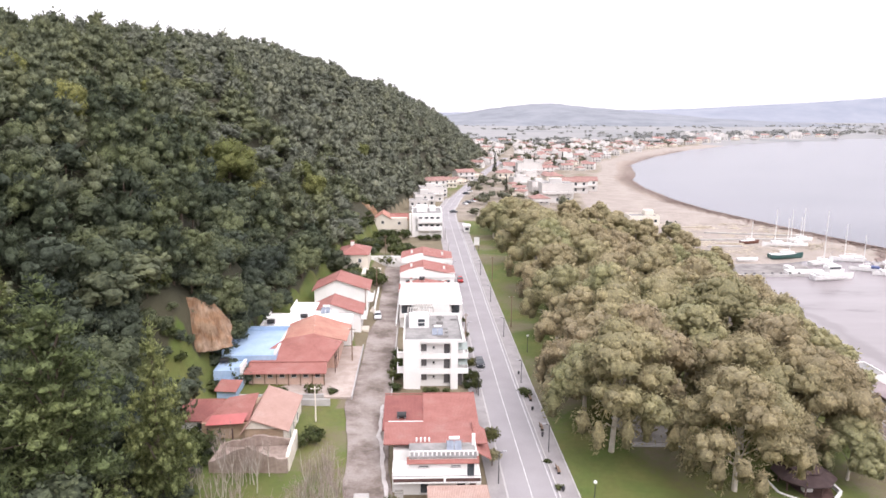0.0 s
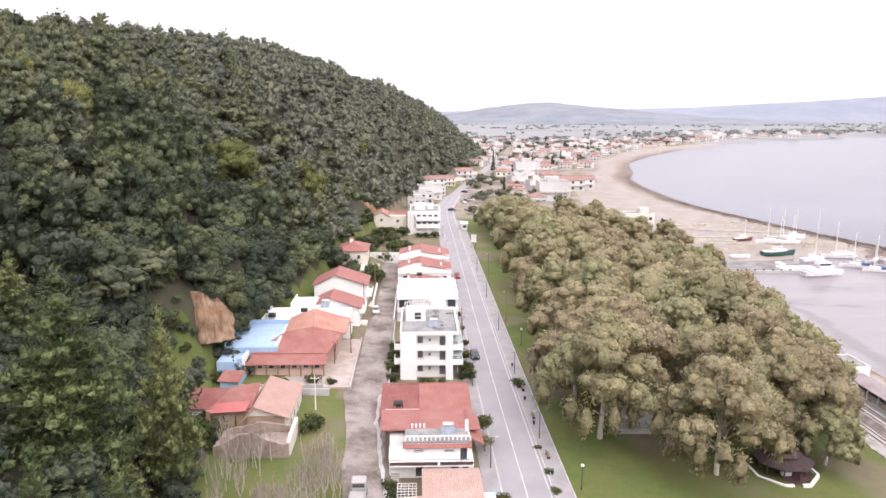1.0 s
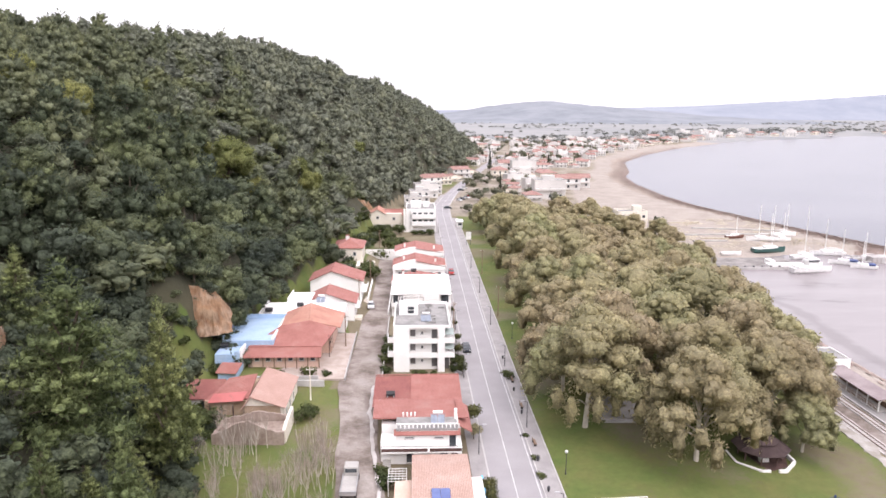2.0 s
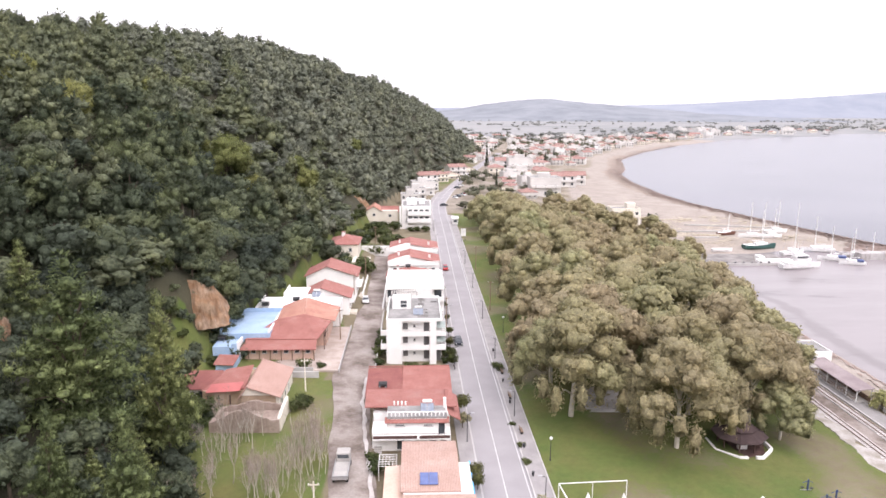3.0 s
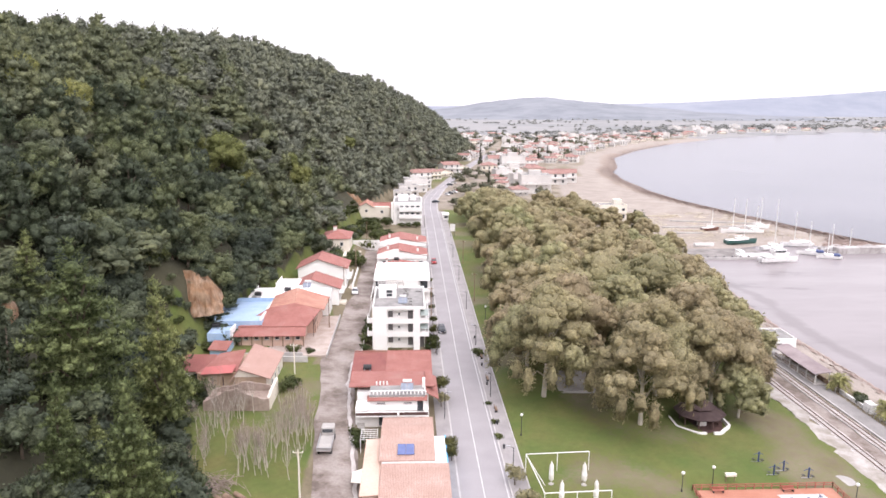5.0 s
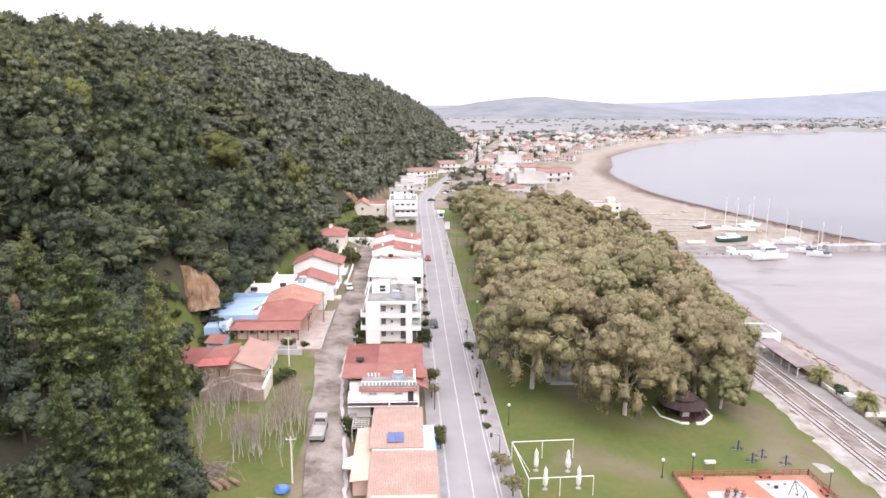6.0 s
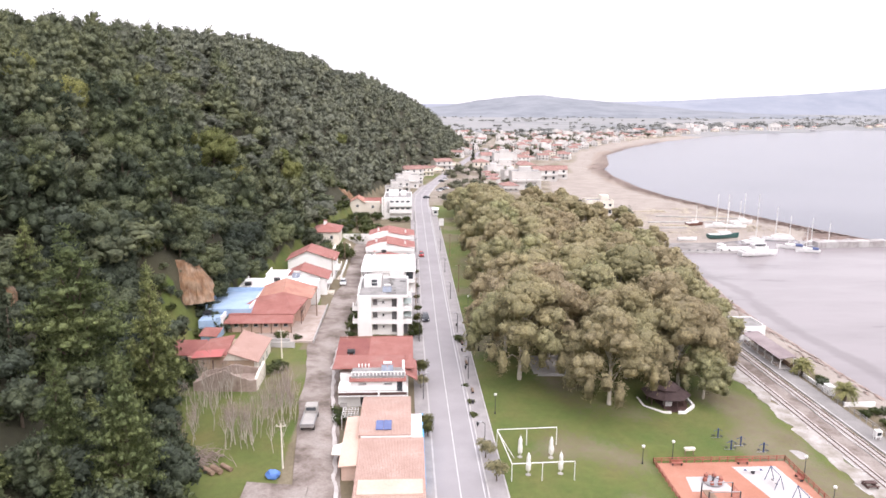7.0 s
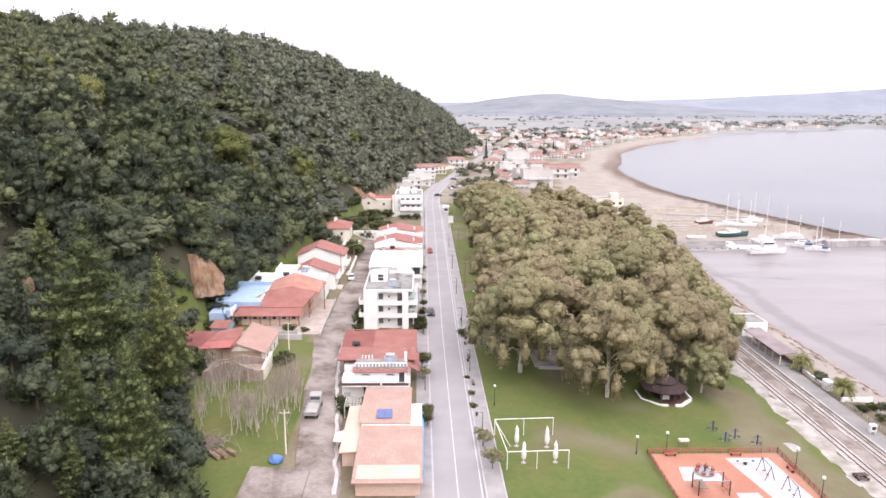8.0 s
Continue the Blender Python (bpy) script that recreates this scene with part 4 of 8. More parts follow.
for yy in np.arange(24, 850, 7.0):
    for k in range(29):
        xx = float(np.interp(yy, FOOT_Y, FOOT_X)) - 1.0 - k * 7.0
        x, y = xx + rng.uniform(-3.0, 3.0), yy + rng.uniform(-3.0, 3.0)
        up = float(hill_part(np.array([x]), np.array([y]))[0])
        if up > 1.04 or up < 0.003 or not clear_of_banks(x, y):
            continue
        if any(math.hypot(x - q[1], y - q[2]) < (2.6 if q[0] < 10 else 1.6 + 2.0 * q[3]) for q in taken_named):
            continue
        if (y < 80 and x < -100) or (y > 420 and rng.uniform() < 0.22):
            continue
        if y < 205 and x > -88 and len(spots) < 290 and (y < 100 or rng.uniform() < 0.8):
            kind = int(rng.choice(9, p=[0.07, 0.07, 0.07, 0.06, 0.17, 0.17, 0.16, 0.15, 0.08])) if y > 75 else int(rng.choice(9, p=[0.17, 0.17, 0.17, 0.17, 0.08, 0.08, 0.08, 0.08, 0.0]))
            spots.append((kind, x, y, rng.uniform(0, 6.28), rng.uniform(0.85, 1.45) if y > 88 else rng.uniform(0.6, 1.0)))
        else:
            far_spots.append((x, y, up))
for ax, ay, bx, by, z0, z1, deep in BANKS:
    L = math.hypot(bx - ax, by - ay)
    dx, dy = (bx - ax) / L, (by - ay) / L
    for i in range(15):
        side = i % 5
        if side < 2:
            along, back, s = rng.uniform(-1, L + 1), deep + rng.uniform(0.3, 1.6), rng.uniform(0.3, 0.6)
        elif side < 4:
            along, back, s = rng.choice([-1.0, L + 0.5]) + rng.uniform(-1.2, 0.8), rng.uniform(-1.5, deep), rng.uniform(0.28, 0.5)
        else:
            along, back, s = rng.uniform(0, L), rng.uniform(-5.5, -1.2), rng.uniform(0.2, 0.32)
        spots.append((int(rng.choice([4, 5, 6, 7, 8])), ax + dx * along - dy * back, ay + dy * along + dx * back, rng.uniform(0, 6.28), s))
for x, y, s in [(-52, 108, 0.8), (-56, 113, 0.7), (-58, 120, 0.7), (-49, 101, 0.9), (-55, 103, 1.0), (-62, 110, 1.0), (-46, 96, 0.9), (-61, 128, 0.8), (-57, 132, 0.9), (-37, 136, 0.5), (-42, 139, 0.7)] + [(x, y, 0.75) for y in range(133, 160, 4) for x in (-48 + y % 3, -44.5 - y % 2, -41.5)] + [(x + 0.9 * (y % 3 - 1), y + 0.35 * (x % 3), 0.7) for y in range(160, 188, 4) for x in (-38, -42, -46, -50)] + [(x, 126.5 + 0.45 * (x + 46) + d, 0.6) for x in (-55, -57.5, -60, -62.5) for d in (-2.0, 0.6, 3.0)] + [(-53.5, 127, 0.5), (-52, 129, 0.45), (-50.5, 130.5, 0.5), (-54.5, 130, 0.6), (-51.6, 126.4, 0.35), (-49, 132.5, 0.5), (-54, 124.5, 0.45), (-52.5, 132, 0.6), (-50, 128, 0.3), (-47, 134, 0.5), (-55.5, 127.5, 0.6), (-51, 133.5, 0.6), (-43.5, 131.5, 0.4), (-42.5, 134, 0.5), (-44.5, 135.5, 0.55), (-41.5, 136.5, 0.5), (-45.5, 133, 0.45)]:
    spots.append((int(rng.choice([4, 5, 6, 7])), x, y, rng.uniform(0, 6.28), s))
for x, y, size in [(-40.2, 132.6, 0.45), (-39.0, 131.0, 0.35), (-42, 134.2, 0.5), (-46, 134.2, 0.5), (-49.6, 131, 0.5), (-51.5, 128, 0.5), (-51, 125, 0.35), (-38.8, 129.2, 0.3), (-47.5, 122.5, 0.26), (-44.0, 124.4, 0.22), (-41.2, 126.2, 0.26)]:
    spots.append((int(rng.choice([4, 5, 6, 7, 8])), x, y, rng.uniform(0, 6.28), size))
for x, y, size in [(-53, 109, 0.75), (-50, 107, 0.65), (-52, 113, 0.75), (-49.5, 111, 0.6), (-54, 117, 0.75), (-51.5, 117, 0.6), (-49.5, 115, 0.55), (-53, 121, 0.65), (-50.5, 120.5, 0.5), (-48.3, 118.3, 0.42), (-48.5, 122.3, 0.38), (-47, 108, 0.5), (-47.2, 112, 0.42), (-46.5, 104, 0.6), (-46.6, 124.0, 0.3), (-51.6, 123.6, 0.5), (-38.5, 89, 0.75), (-36.5, 92.5, 0.6), (-36.0, 85.5, 0.75), (-34.0, 80.5, 0.7), (-33.0, 76.0, 0.6), (-31.6, 72.0, 0.5), (-53.5, 137, 0.8), (-56, 140, 0.9), (-58.5, 143, 0.9), (-52.5, 134.5, 0.7), (-60, 147, 0.9), (-56.5, 135.5, 0.8), (-59.5, 138.5, 0.9)]:
    spots.append((int(rng.choice([4, 5, 6, 7])), x, y, rng.uniform(0, 6.28), size))
# undergrowth that closes the floor of the near wood
for i in range(70):
    x, y = rng.uniform(-72, -24), rng.uniform(36, 104)
    up = float(hill_part(np.array([x]), np.array([y]))[0])
    if up > 0.03:
        spots.append((int(rng.choice([4, 5, 6, 7, 8, 0, 1])), x, y, rng.uniform(0, 6.28), rng.uniform(0.45, 0.8)))
plant(HILL_KINDS, spots, "trees on the hillside")


def woodland(name, spots, leaf_kind, leaf, label, seed):
    """Uncounted trees of the far slope, joined."""
    rng = np.random.default_rng(seed)
    pine = leaf_kind == "pine"
    stock = []
    for i in range(12):
        for near in (True, False):
            if pine:
                lobes = cone_lobes(rng, 10.0, 4.6, 13 if near else 7)
            else:
                lobes = oak_lobes(rng, 10.0, 4.4, 5 if near else 4, 2 if near else 1)
            p, o = lobe_points(lobes, 260 if near else 90, rng)
            v, q, sv = tuft_quads(p, o, 0.6 if near else 0.88, rng, 0.0, 0.2 if pine else 0.0)
            cv, cq, cs = core_quads(lobes, 0.8)
            stock.append((np.concatenate([v, cv]), np.concatenate([q, cq + len(v)]), np.concatenate([sv, cs])))
    vs, qs, soft, n = [], [], [], 0
    for x, y, up in spots:
        big = rng.uniform(0, 1) ** 1.5 * (1.0 - 0.5 * (up > 0.85))
        h = 8.5 + 6.0 * big if pine else 6.0 + 4.5 * big
        w = 4.4 + 2.2 * big if pine else 4.4 + 2.2 * big
        v, q, s = stock[2 * int(rng.integers(12)) + (y > 330)]
        a = rng.uniform(0, 6.28)
        ca, sa = math.cos(a), math.sin(a)
        turn = np.array([(ca, sa, 0), (-sa, ca, 0), (0, 0, 1)])
        turn[2, :2] = rng.normal(0, 0.09, 2)
        vs.append(v @ turn * (w / 4.5, w / 4.5, h / 10) + (x, y, land_at(x, y) - 0.4))
        turn[2, :2] = 0
        soft.append(s @ turn)
        qs.append(q + n)
        n += len(v)
    me = quads_mesh(name, np.concatenate(vs), np.concatenate(qs), leaf, np.concatenate(soft))
    return tagged(new(name, me), label, "woodland", kind="stuff")


mix = np.array([noise.noise((x * 0.03, y * 0.03, 2.0)) + 0.25 * noise.noise((x * 0.2, y * 0.2, 5.0)) for x, y, _ in far_spots])
bias = np.array([0.25 if y > 260 else -0.05 + 0.3 * up for x, y, up in far_spots])
# nearer trees take the half-hazed colours, farther ones the full haze
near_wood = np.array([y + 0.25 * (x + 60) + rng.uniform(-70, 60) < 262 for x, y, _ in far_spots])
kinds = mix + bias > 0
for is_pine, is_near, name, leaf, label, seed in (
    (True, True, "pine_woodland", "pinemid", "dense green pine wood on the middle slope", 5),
    (True, False, "pine_woodland", "pinefar", "dense pine wood covering the hill, hazed grey-green", 7),
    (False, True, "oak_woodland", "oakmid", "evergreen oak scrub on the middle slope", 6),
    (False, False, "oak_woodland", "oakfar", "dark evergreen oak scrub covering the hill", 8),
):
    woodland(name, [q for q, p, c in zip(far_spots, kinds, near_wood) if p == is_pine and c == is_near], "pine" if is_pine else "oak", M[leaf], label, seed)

# grove in the park
GUMS = [make_tree("eucalyptus_tree", lambda r, h, w: gum_lobes(r, h, w, 10, 7), 22.5, 10.3, 2600, 0.5, M["euc"], M["palebark"], 80 + i, "tall olive-brown eucalyptus with drooping foliage in the park", limbs=7, trunk=0.4, droop=0.3, core=0.92) for i in range(4)]
GUMS.append(make_tree("eucalyptus_tree", lambda r, h, w: gum_lobes(r, h, w, 10, 7), 22.5, 10.0, 2600, 0.5, M["euclight"], M["palebark"], 90, "pale yellow-green eucalyptus standing in the grove", limbs=7, trunk=0.4, droop=0.3, core=0.92))
for i in range(3):
    GUMS.append(make_tree("eucalyptus_tree", lambda r, h, w: gum_lobes(r, h, w, 13, 10, 15, 0.15), 22.5, 11.2, 8500, 0.34, M["euc"], M["palebark"], 95 + i, "tall olive-brown eucalyptus trailing foliage over the lawn", limbs=12, trunk=0.4, droop=0.5, plume=0.3, core=0.84))
GROVE = [(5, 25.6, 104.8, 0.98), (6, 40.2, 93.5, 0.86), (7, 57, 104, 0.86), (5, 47.5, 107, 0.9), (6, 63, 110, 0.7), (1, 33, 114, 1.0), (2, 25, 120, 0.85), (3, 59, 121, 0.9), (0, 44, 123, 0.95),
         (1, 70, 123, 0.72), (4, 55, 137, 1.05), (2, 34, 131, 0.95), (3, 68, 136, 0.8), (0, 45, 141, 0.95), (1, 27, 138, 0.85), (2, 74, 150, 0.75), (3, 63, 154, 0.9), (1, 37, 152, 0.95), (0, 52, 158, 0.9),
         (2, 28, 160, 0.85), (3, 75, 168, 0.75), (1, 66, 174, 0.85), (0, 42, 172, 0.9), (2, 55, 180, 0.85), (3, 31, 180, 0.9), (1, 72, 190, 0.75), (0, 62, 197, 0.8), (2, 44, 194, 0.9), (3, 30, 200, 0.95),
         (0, 53, 210, 0.85), (1, 36, 215, 0.95), (2, 70, 212, 0.7), (3, 61, 226, 0.75), (0, 46, 230, 0.85), (1, 32, 234, 0.95), (2, 38, 250, 0.9), (3, 54, 247, 0.75), (0, 45, 266, 0.8), (1, 33, 270, 0.9), (2, 40, 288, 0.8), (3, 34, 302, 0.75), (0, 48, 300, 0.65), (1, 40, 318, 0.65), (2, 72, 232, 0.6), (1, 84, 248, 0.5), (3, 70, 254, 0.55), (0, 80, 162, 0.62), (1, 84, 180, 0.62), (2, 82, 198, 0.65), (3, 86, 214, 0.6), (1, 78, 222, 0.62), (0, 88, 230, 0.5), (2, 76, 140, 0.6), (7, 59.5, 98, 0.5), (2, 92, 196, 0.4), (0, 58, 240, 0.75), (1, 62, 262, 0.65), (3, 56, 280, 0.65), (2, 60, 300, 0.5), (0, 28, 310, 0.6), (1, 27, 290, 0.7), (2, 78, 262, 0.7), (0, 86, 275, 0.65), (1, 80, 292, 0.65), (3, 70, 304, 0.62), (0, 64, 322, 0.6), (1, 80, 322, 0.6), (3, 93, 252, 0.62), (2, 50, 335, 0.55), (0, 96, 272, 0.6), (1, 97, 232, 0.55), (3, 70, 340, 0.55), (1, 86, 345, 0.5), (0, 74, 280, 0.7)]
plant(GUMS, [(k, x, y, rng.uniform(0, 6.28), s) for k, x, y, s in GROVE], "trees of the park grove")

# ---- houses ----
def window(parent, x0, x1, z0, z1, y, face="S", frame_mat=None, pane=None, shutter=False):
    """A window on a wall that faces south (-y), east (+x) or west (-x); x is then y along the wall."""
    fm, pm = frame_mat or M["whitemetal"], pane or M["glass"]
    t = 0.07

    def put(a0, a1, d0, d1, c0, c1):
        if face == "S":
            return (a0, a1, y - d1, y - d0, c0, c1)
        if face == "E":
            return (y + d0, y + d1, a0, a1, c0, c1)
        return (y - d1, y - d0, a0, a1, c0, c1)

    f = part("window", boxes(put(x0, x0 + t, 0, 0.07, z0, z1), put(x1 - t, x1, 0, 0.07, z0, z1), put(x0 + t, x1 - t, 0, 0.07, z1 - t, z1), put(x0 + t, x1 - t, 0, 0.07, z0, z0 + t)), fm, parent)
    part("pane", boxes(put(x0 + t, x1 - t, 0.0, 0.03, z0 + t, z1 - t)), pm, f)
    part("sill", boxes(put(x0 - 0.08, x1 + 0.08, 0, 0.14, z0 - 0.07, z0 - 0.003)), M["kerb"], f)
    return f


def door(parent, x0, x1, z0, z1, y, mat_, face="S"):
    if face == "S":
        d = part("door", boxes((x0, x1, y - 0.06, y, z0, z1)), mat_, parent)
        part("handle", boxes((x1 - 0.16, x1 - 0.1, y - 0.11, y - 0.06, z0 + 1.0, z0 + 1.08)), M["metal"], d)
    else:
        d = part("door", boxes((y, y + 0.06, x0, x1, z0, z1)), mat_, parent)
    return d


def gable_roof(parent, x0, x1, y0, y1, z, rise, axis, mat_, over=0.5, thick=0.16, name="roof", gable=None, split=0.5):
    """Two tiled slopes; axis is the way the ridge runs. gable: the wall material that fills the ends."""
    a0, a1, b0, b1 = x0 - over, x1 + over, y0 - over, y1 + over
    bm = bmesh.new()
    if axis == "X":
        ym = y0 + (y1 - y0) * split
        drop0, drop1 = rise * over / max(ym - y0, 0.1), rise * over / max(y1 - ym, 0.1)
        slab(bm, [(a0, b0, z - drop0), (a1, b0, z - drop0), (a1, ym, z + rise), (a0, ym, z + rise)], thick)
        slab(bm, [(a0, ym + 0.004, z + rise), (a1, ym + 0.004, z + rise), (a1, b1, z - drop1), (a0, b1, z - drop1)], thick)
        ridge = [(a0, ym, z + rise + 0.02), (a1, ym, z + rise + 0.02)]
        ends = [((x0, y0), (x0, y1), (x0, ym)), ((x1, y0), (x1, y1), (x1, ym))]
    else:
        xm = x0 + (x1 - x0) * split
        drop0, drop1 = rise * over / max(xm - x0, 0.1), rise * over / max(x1 - xm, 0.1)
        slab(bm, [(a0, b1, z - drop0), (a0, b0, z - drop0), (xm, b0, z + rise), (xm, b1, z + rise)], thick)
        slab(bm, [(xm + 0.004, b1, z + rise), (xm + 0.004, b0, z + rise), (a1, b0, z - drop1), (a1, b1, z - drop1)], thick)
        ridge = [(xm, b0, z + rise + 0.02), (xm, b1, z + rise + 0.02)]
        ends = [((x0, y0), (x1, y0), (xm, y0)), ((x0, y1), (x1, y1), (xm, y1))]
    r = part(name, bm, mat_, parent)
    part("ridge_tiles", tube(bmesh.new(), ridge, 0.13, 6), mat_, r)
    if gable:
        for p, q, top in ends:
            bm = bmesh.new()
            d = (0.2, 0) if axis == "X" else (0, 0.2)
            sgn = 1 if (p[0] == x0 and axis == "X") or (p[1] == y0 and axis == "Y") else -1
            vs = []
            for k in (0, 1):
                o = (d[0] * k * sgn, d[1] * k * sgn)
                vs.append([bm.verts.new((p[0] + o[0], p[1] + o[1], z - 0.02)), bm.verts.new((q[0] + o[0], q[1] + o[1], z - 0.02)), bm.verts.new((top[0] + o[0], top[1] + o[1], z + rise - thick - 0.02))])
            bm.faces.new(vs[0])
            bm.faces.new(vs[1][::-1])
            for i in range(3):
                bm.faces.new((vs[0][i], vs[1][i], vs[1][(i + 1) % 3], vs[0][(i + 1) % 3]))
            bmesh.ops.recalc_face_normals(bm, faces=bm.faces)
            part("gable_wall", bm, gable, parent)
    return r


def hip_roof(parent, x0, x1, y0, y1, z, rise, mat_, over=0.5, name="roof"):
    a0, a1, b0, b1 = x0 - over, x1 + over, y0 - over, y1 + over
    w, d = a1 - a0, b1 - b0
    bm = bmesh.new()
    if w >= d:
        p, q = (a0 + d / 2, (b0 + b1) / 2, z + rise), (a1 - d / 2, (b0 + b1) / 2, z + rise)
        faces = [[(a0, b0, z), (a1, b0, z), q, p], [(a1, b1, z), (a0, b1, z), p, q], [(a0, b1, z), (a0, b0, z), p], [(a1, b0, z), (a1, b1, z), q]]
    else:
        p, q = ((a0 + a1) / 2, b0 + w / 2, z + rise), ((a0 + a1) / 2, b1 - w / 2, z + rise)
        faces = [[(a0, b0, z), (a1, b0, z), p], [(a1, b1, z), (a0, b1, z), q], [(a0, b1, z), (a0, b0, z), p, q], [(a1, b0, z), (a1, b1, z), q, p]]
    for f in faces:
        slab(bm, f, 0.15)
    r = part(name, bm, mat_, parent)
    part("ridge_tiles", tube(bmesh.new(), [p, q], 0.13, 6), mat_, r)
    return r


def flat_roof(parent, x0, x1, y0, y1, z, wall, edge=0.25, high=0.6, top=None):
    part("roof", boxes((x0 + edge, x1 - edge, y0 + edge, y1 - edge, z, z + 0.05)), top or M["roofgrey"], parent)
    part("parapet", boxes((x0, x1, y0, y0 + edge, z, z + high), (x0, x1, y1 - edge, y1, z, z + high), (x0, x0 + edge, y0 + edge, y1 - edge, z, z + high), (x1 - edge, x1, y0 + edge, y1 - edge, z, z + high)), wall, parent)


def balcony(parent, x0, x1, y0, y1, z, wall, solid=True, high=0.95):
    """A slab with a solid parapet or a rail, along a south wall."""
    s = part("balcony", boxes((x0, x1, y0, y1, z - 0.18, z)), wall, parent)
    if solid:
        part("parapet", boxes((x0, x1, y0, y0 + 0.12, z, z + high), (x0, x0 + 0.12, y0 + 0.12, y1, z, z + high), (x1 - 0.12, x1, y0 + 0.12, y1, z, z + high)), wall, s)
    else:
        rows = [(x0, x1, y0, y0 + 0.05, z + high - 0.05, z + high)]
        n = int((x1 - x0) / 0.35)
        rows += [(x0 + i * (x1 - x0 - 0.03) / n, x0 + i * (x1 - x0 - 0.03) / n + 0.03, y0 + 0.01, y0 + 0.04, z, z + high - 0.05) for i in range(n + 1)]
        part("railing", boxes(*rows), M["pole"], s)
    return s


def solar_heater(x, y, z, panels=2, pane=None, face=1.0):
    ob = thing("solar_heater", x, y, z, "solar water heater with a white tank on a roof terrace", "solar heater", "solar heaters")
    part("frame", boxes((x - 1.1, x - 1.03, y - 0.8, y + 0.7, z, z + 0.06), (x + 1.03, x + 1.1, y - 0.8, y + 0.7, z, z + 0.06), (x - 1.1, x - 1.04, y + 0.64, y + 0.7, z + 0.06, z + 1.25), (x + 1.04, x + 1.1, y + 0.64, y + 0.7, z + 0.06, z + 1.25)), M["metal"], ob)
    for i in range(panels):
        a = x - 1.05 + i * 2.1 / panels
        bm = slab(bmesh.new(), [(a, y - 0.8, z + 0.2), (a + 2.1 / panels - 0.08, y - 0.8, z + 0.2), (a + 2.1 / panels - 0.08, y + 0.6, z + 1.1), (a, y + 0.6, z + 1.1)], 0.1)
        part("collector", bm, pane or M["solar"], ob)
    part("tank", tube(bmesh.new(), [(x - 0.75, y + 0.75, z + 1.4), (x + 0.75, y + 0.75, z + 1.4)], 0.26, 10), M["whitemetal"], ob)
    return ob


def water_tank(x, y, z):
    ob = thing("water_tank", x, y, z, "black plastic water tank on a tiled roof", "water tank", "water tanks")
    part("body", tube(bmesh.new(), [(x - 0.75, y, z + 0.55), (x + 0.75, y, z + 0.55)], 0.5, 12), M["black"], ob)
    part("cradle", boxes((x - 0.6, x - 0.45, y - 0.45, y + 0.45, z - 0.1, z + 0.3), (x + 0.45, x + 0.6, y - 0.45, y + 0.45, z - 0.1, z + 0.3)), M["metal"], ob)


def chimney(parent, x, y, z0, z1, w=0.6):
    c = part("chimney", boxes((x - w / 2, x + w / 2, y - w / 2, y + w / 2, z0, z1)), M["white"], parent)
    part("cap", boxes((x - w / 2 - 0.1, x + w / 2 + 0.1, y - w / 2 - 0.1, y + w / 2 + 0.1, z1 + 0.003, z1 + 0.12)), M["tile_x"], c)


# four-storey block by the road
a = thing("apartment_block", -1.8, 138, 0, "white rendered apartment block with deep balconies and flat roof", "apartment building")
part("wall", boxes((-7.4, -4.2, 129.4, 147, -0.5, 9.3), (-4.2, 1.5, 131.0, 147, -0.5, 9.3), (1.5, 2.9, 129.4, 147, -0.5, 9.3), (2.9, 4.0, 131.6, 147, -0.5, 9.3)), M["white"], a)
part("cornice", boxes((-4.2, 1.5, 129.6, 131.0, 9.0, 9.3)), M["white"], a)
flat_roof(a, -7.4, 4.0, 129.4, 147, 9.303, M["white"], 0.22, 0.55)
for z in (3.2, 6.2):
    balcony(a, -4.2, 1.5, 129.55, 131.0, z, M["white"], True, 0.9)
for z in (0.35, 3.2, 6.2):
    window(a, -4.0, -3.0, z + 1.0, z + 2.3, 130.99, frame_mat=M["shutter"], pane=M["shutter"])
    window(a, 0.3, 1.4, z + 0.4, z + 2.4, 130.99, frame_mat=M["shutter"], pane=M["shutter"])
    window(a, -1.9, -1.4, z + 1.35, z + 1.95, 130.99, pane=M["glass"])
for z in (3.2, 6.2):
    b = part("balcony", boxes((-8.6, -7.4, 130.2, 133.4, z - 0.18, z), (-8.6, -8.5, 130.2, 133.4, z, z + 0.9), (-8.5, -7.4, 130.2, 130.3, z, z + 0.9)), M["white"], a)
    b = part("balcony", boxes((2.9, 4.9, 129.7, 131.6, z - 0.18, z), (4.0, 4.9, 131.6, 146, z - 0.18, z), (2.9, 4.9, 129.7, 129.8, z, z + 0.95), (4.8, 4.9, 129.8, 146, z, z + 0.95)), M["white"], a)
    part("awning", slab(bmesh.new(), [(3.0, 129.85, z + 1.6), (4.75, 129.85, z + 1.6), (4.75, 131.5, z + 2.5), (3.0, 131.5, z + 2.5)], 0.04), M["greenrail"], b)
    for k in range(4):
        window(a, 133 + 3.3 * k, 134.6 + 3.3 * k, z + 0.1, z + 2.3, 4.0, "E", M["shutter"], M["shutter"])
part("garage_door", boxes((3.0, 3.9, 131.5, 131.58, 0.0, 2.4)), M["shutter"], a)
p = part("penthouse", boxes((-6.4, -2.4, 138.2, 142, 9.36, 11.6)), M["white"], a)
part("pane", boxes((-4.6, -3.3, 138.12, 138.19, 10.6, 11.2), (-4.6, -3.3, 138.12, 138.19, 9.8, 10.4)), M["glass"], p)
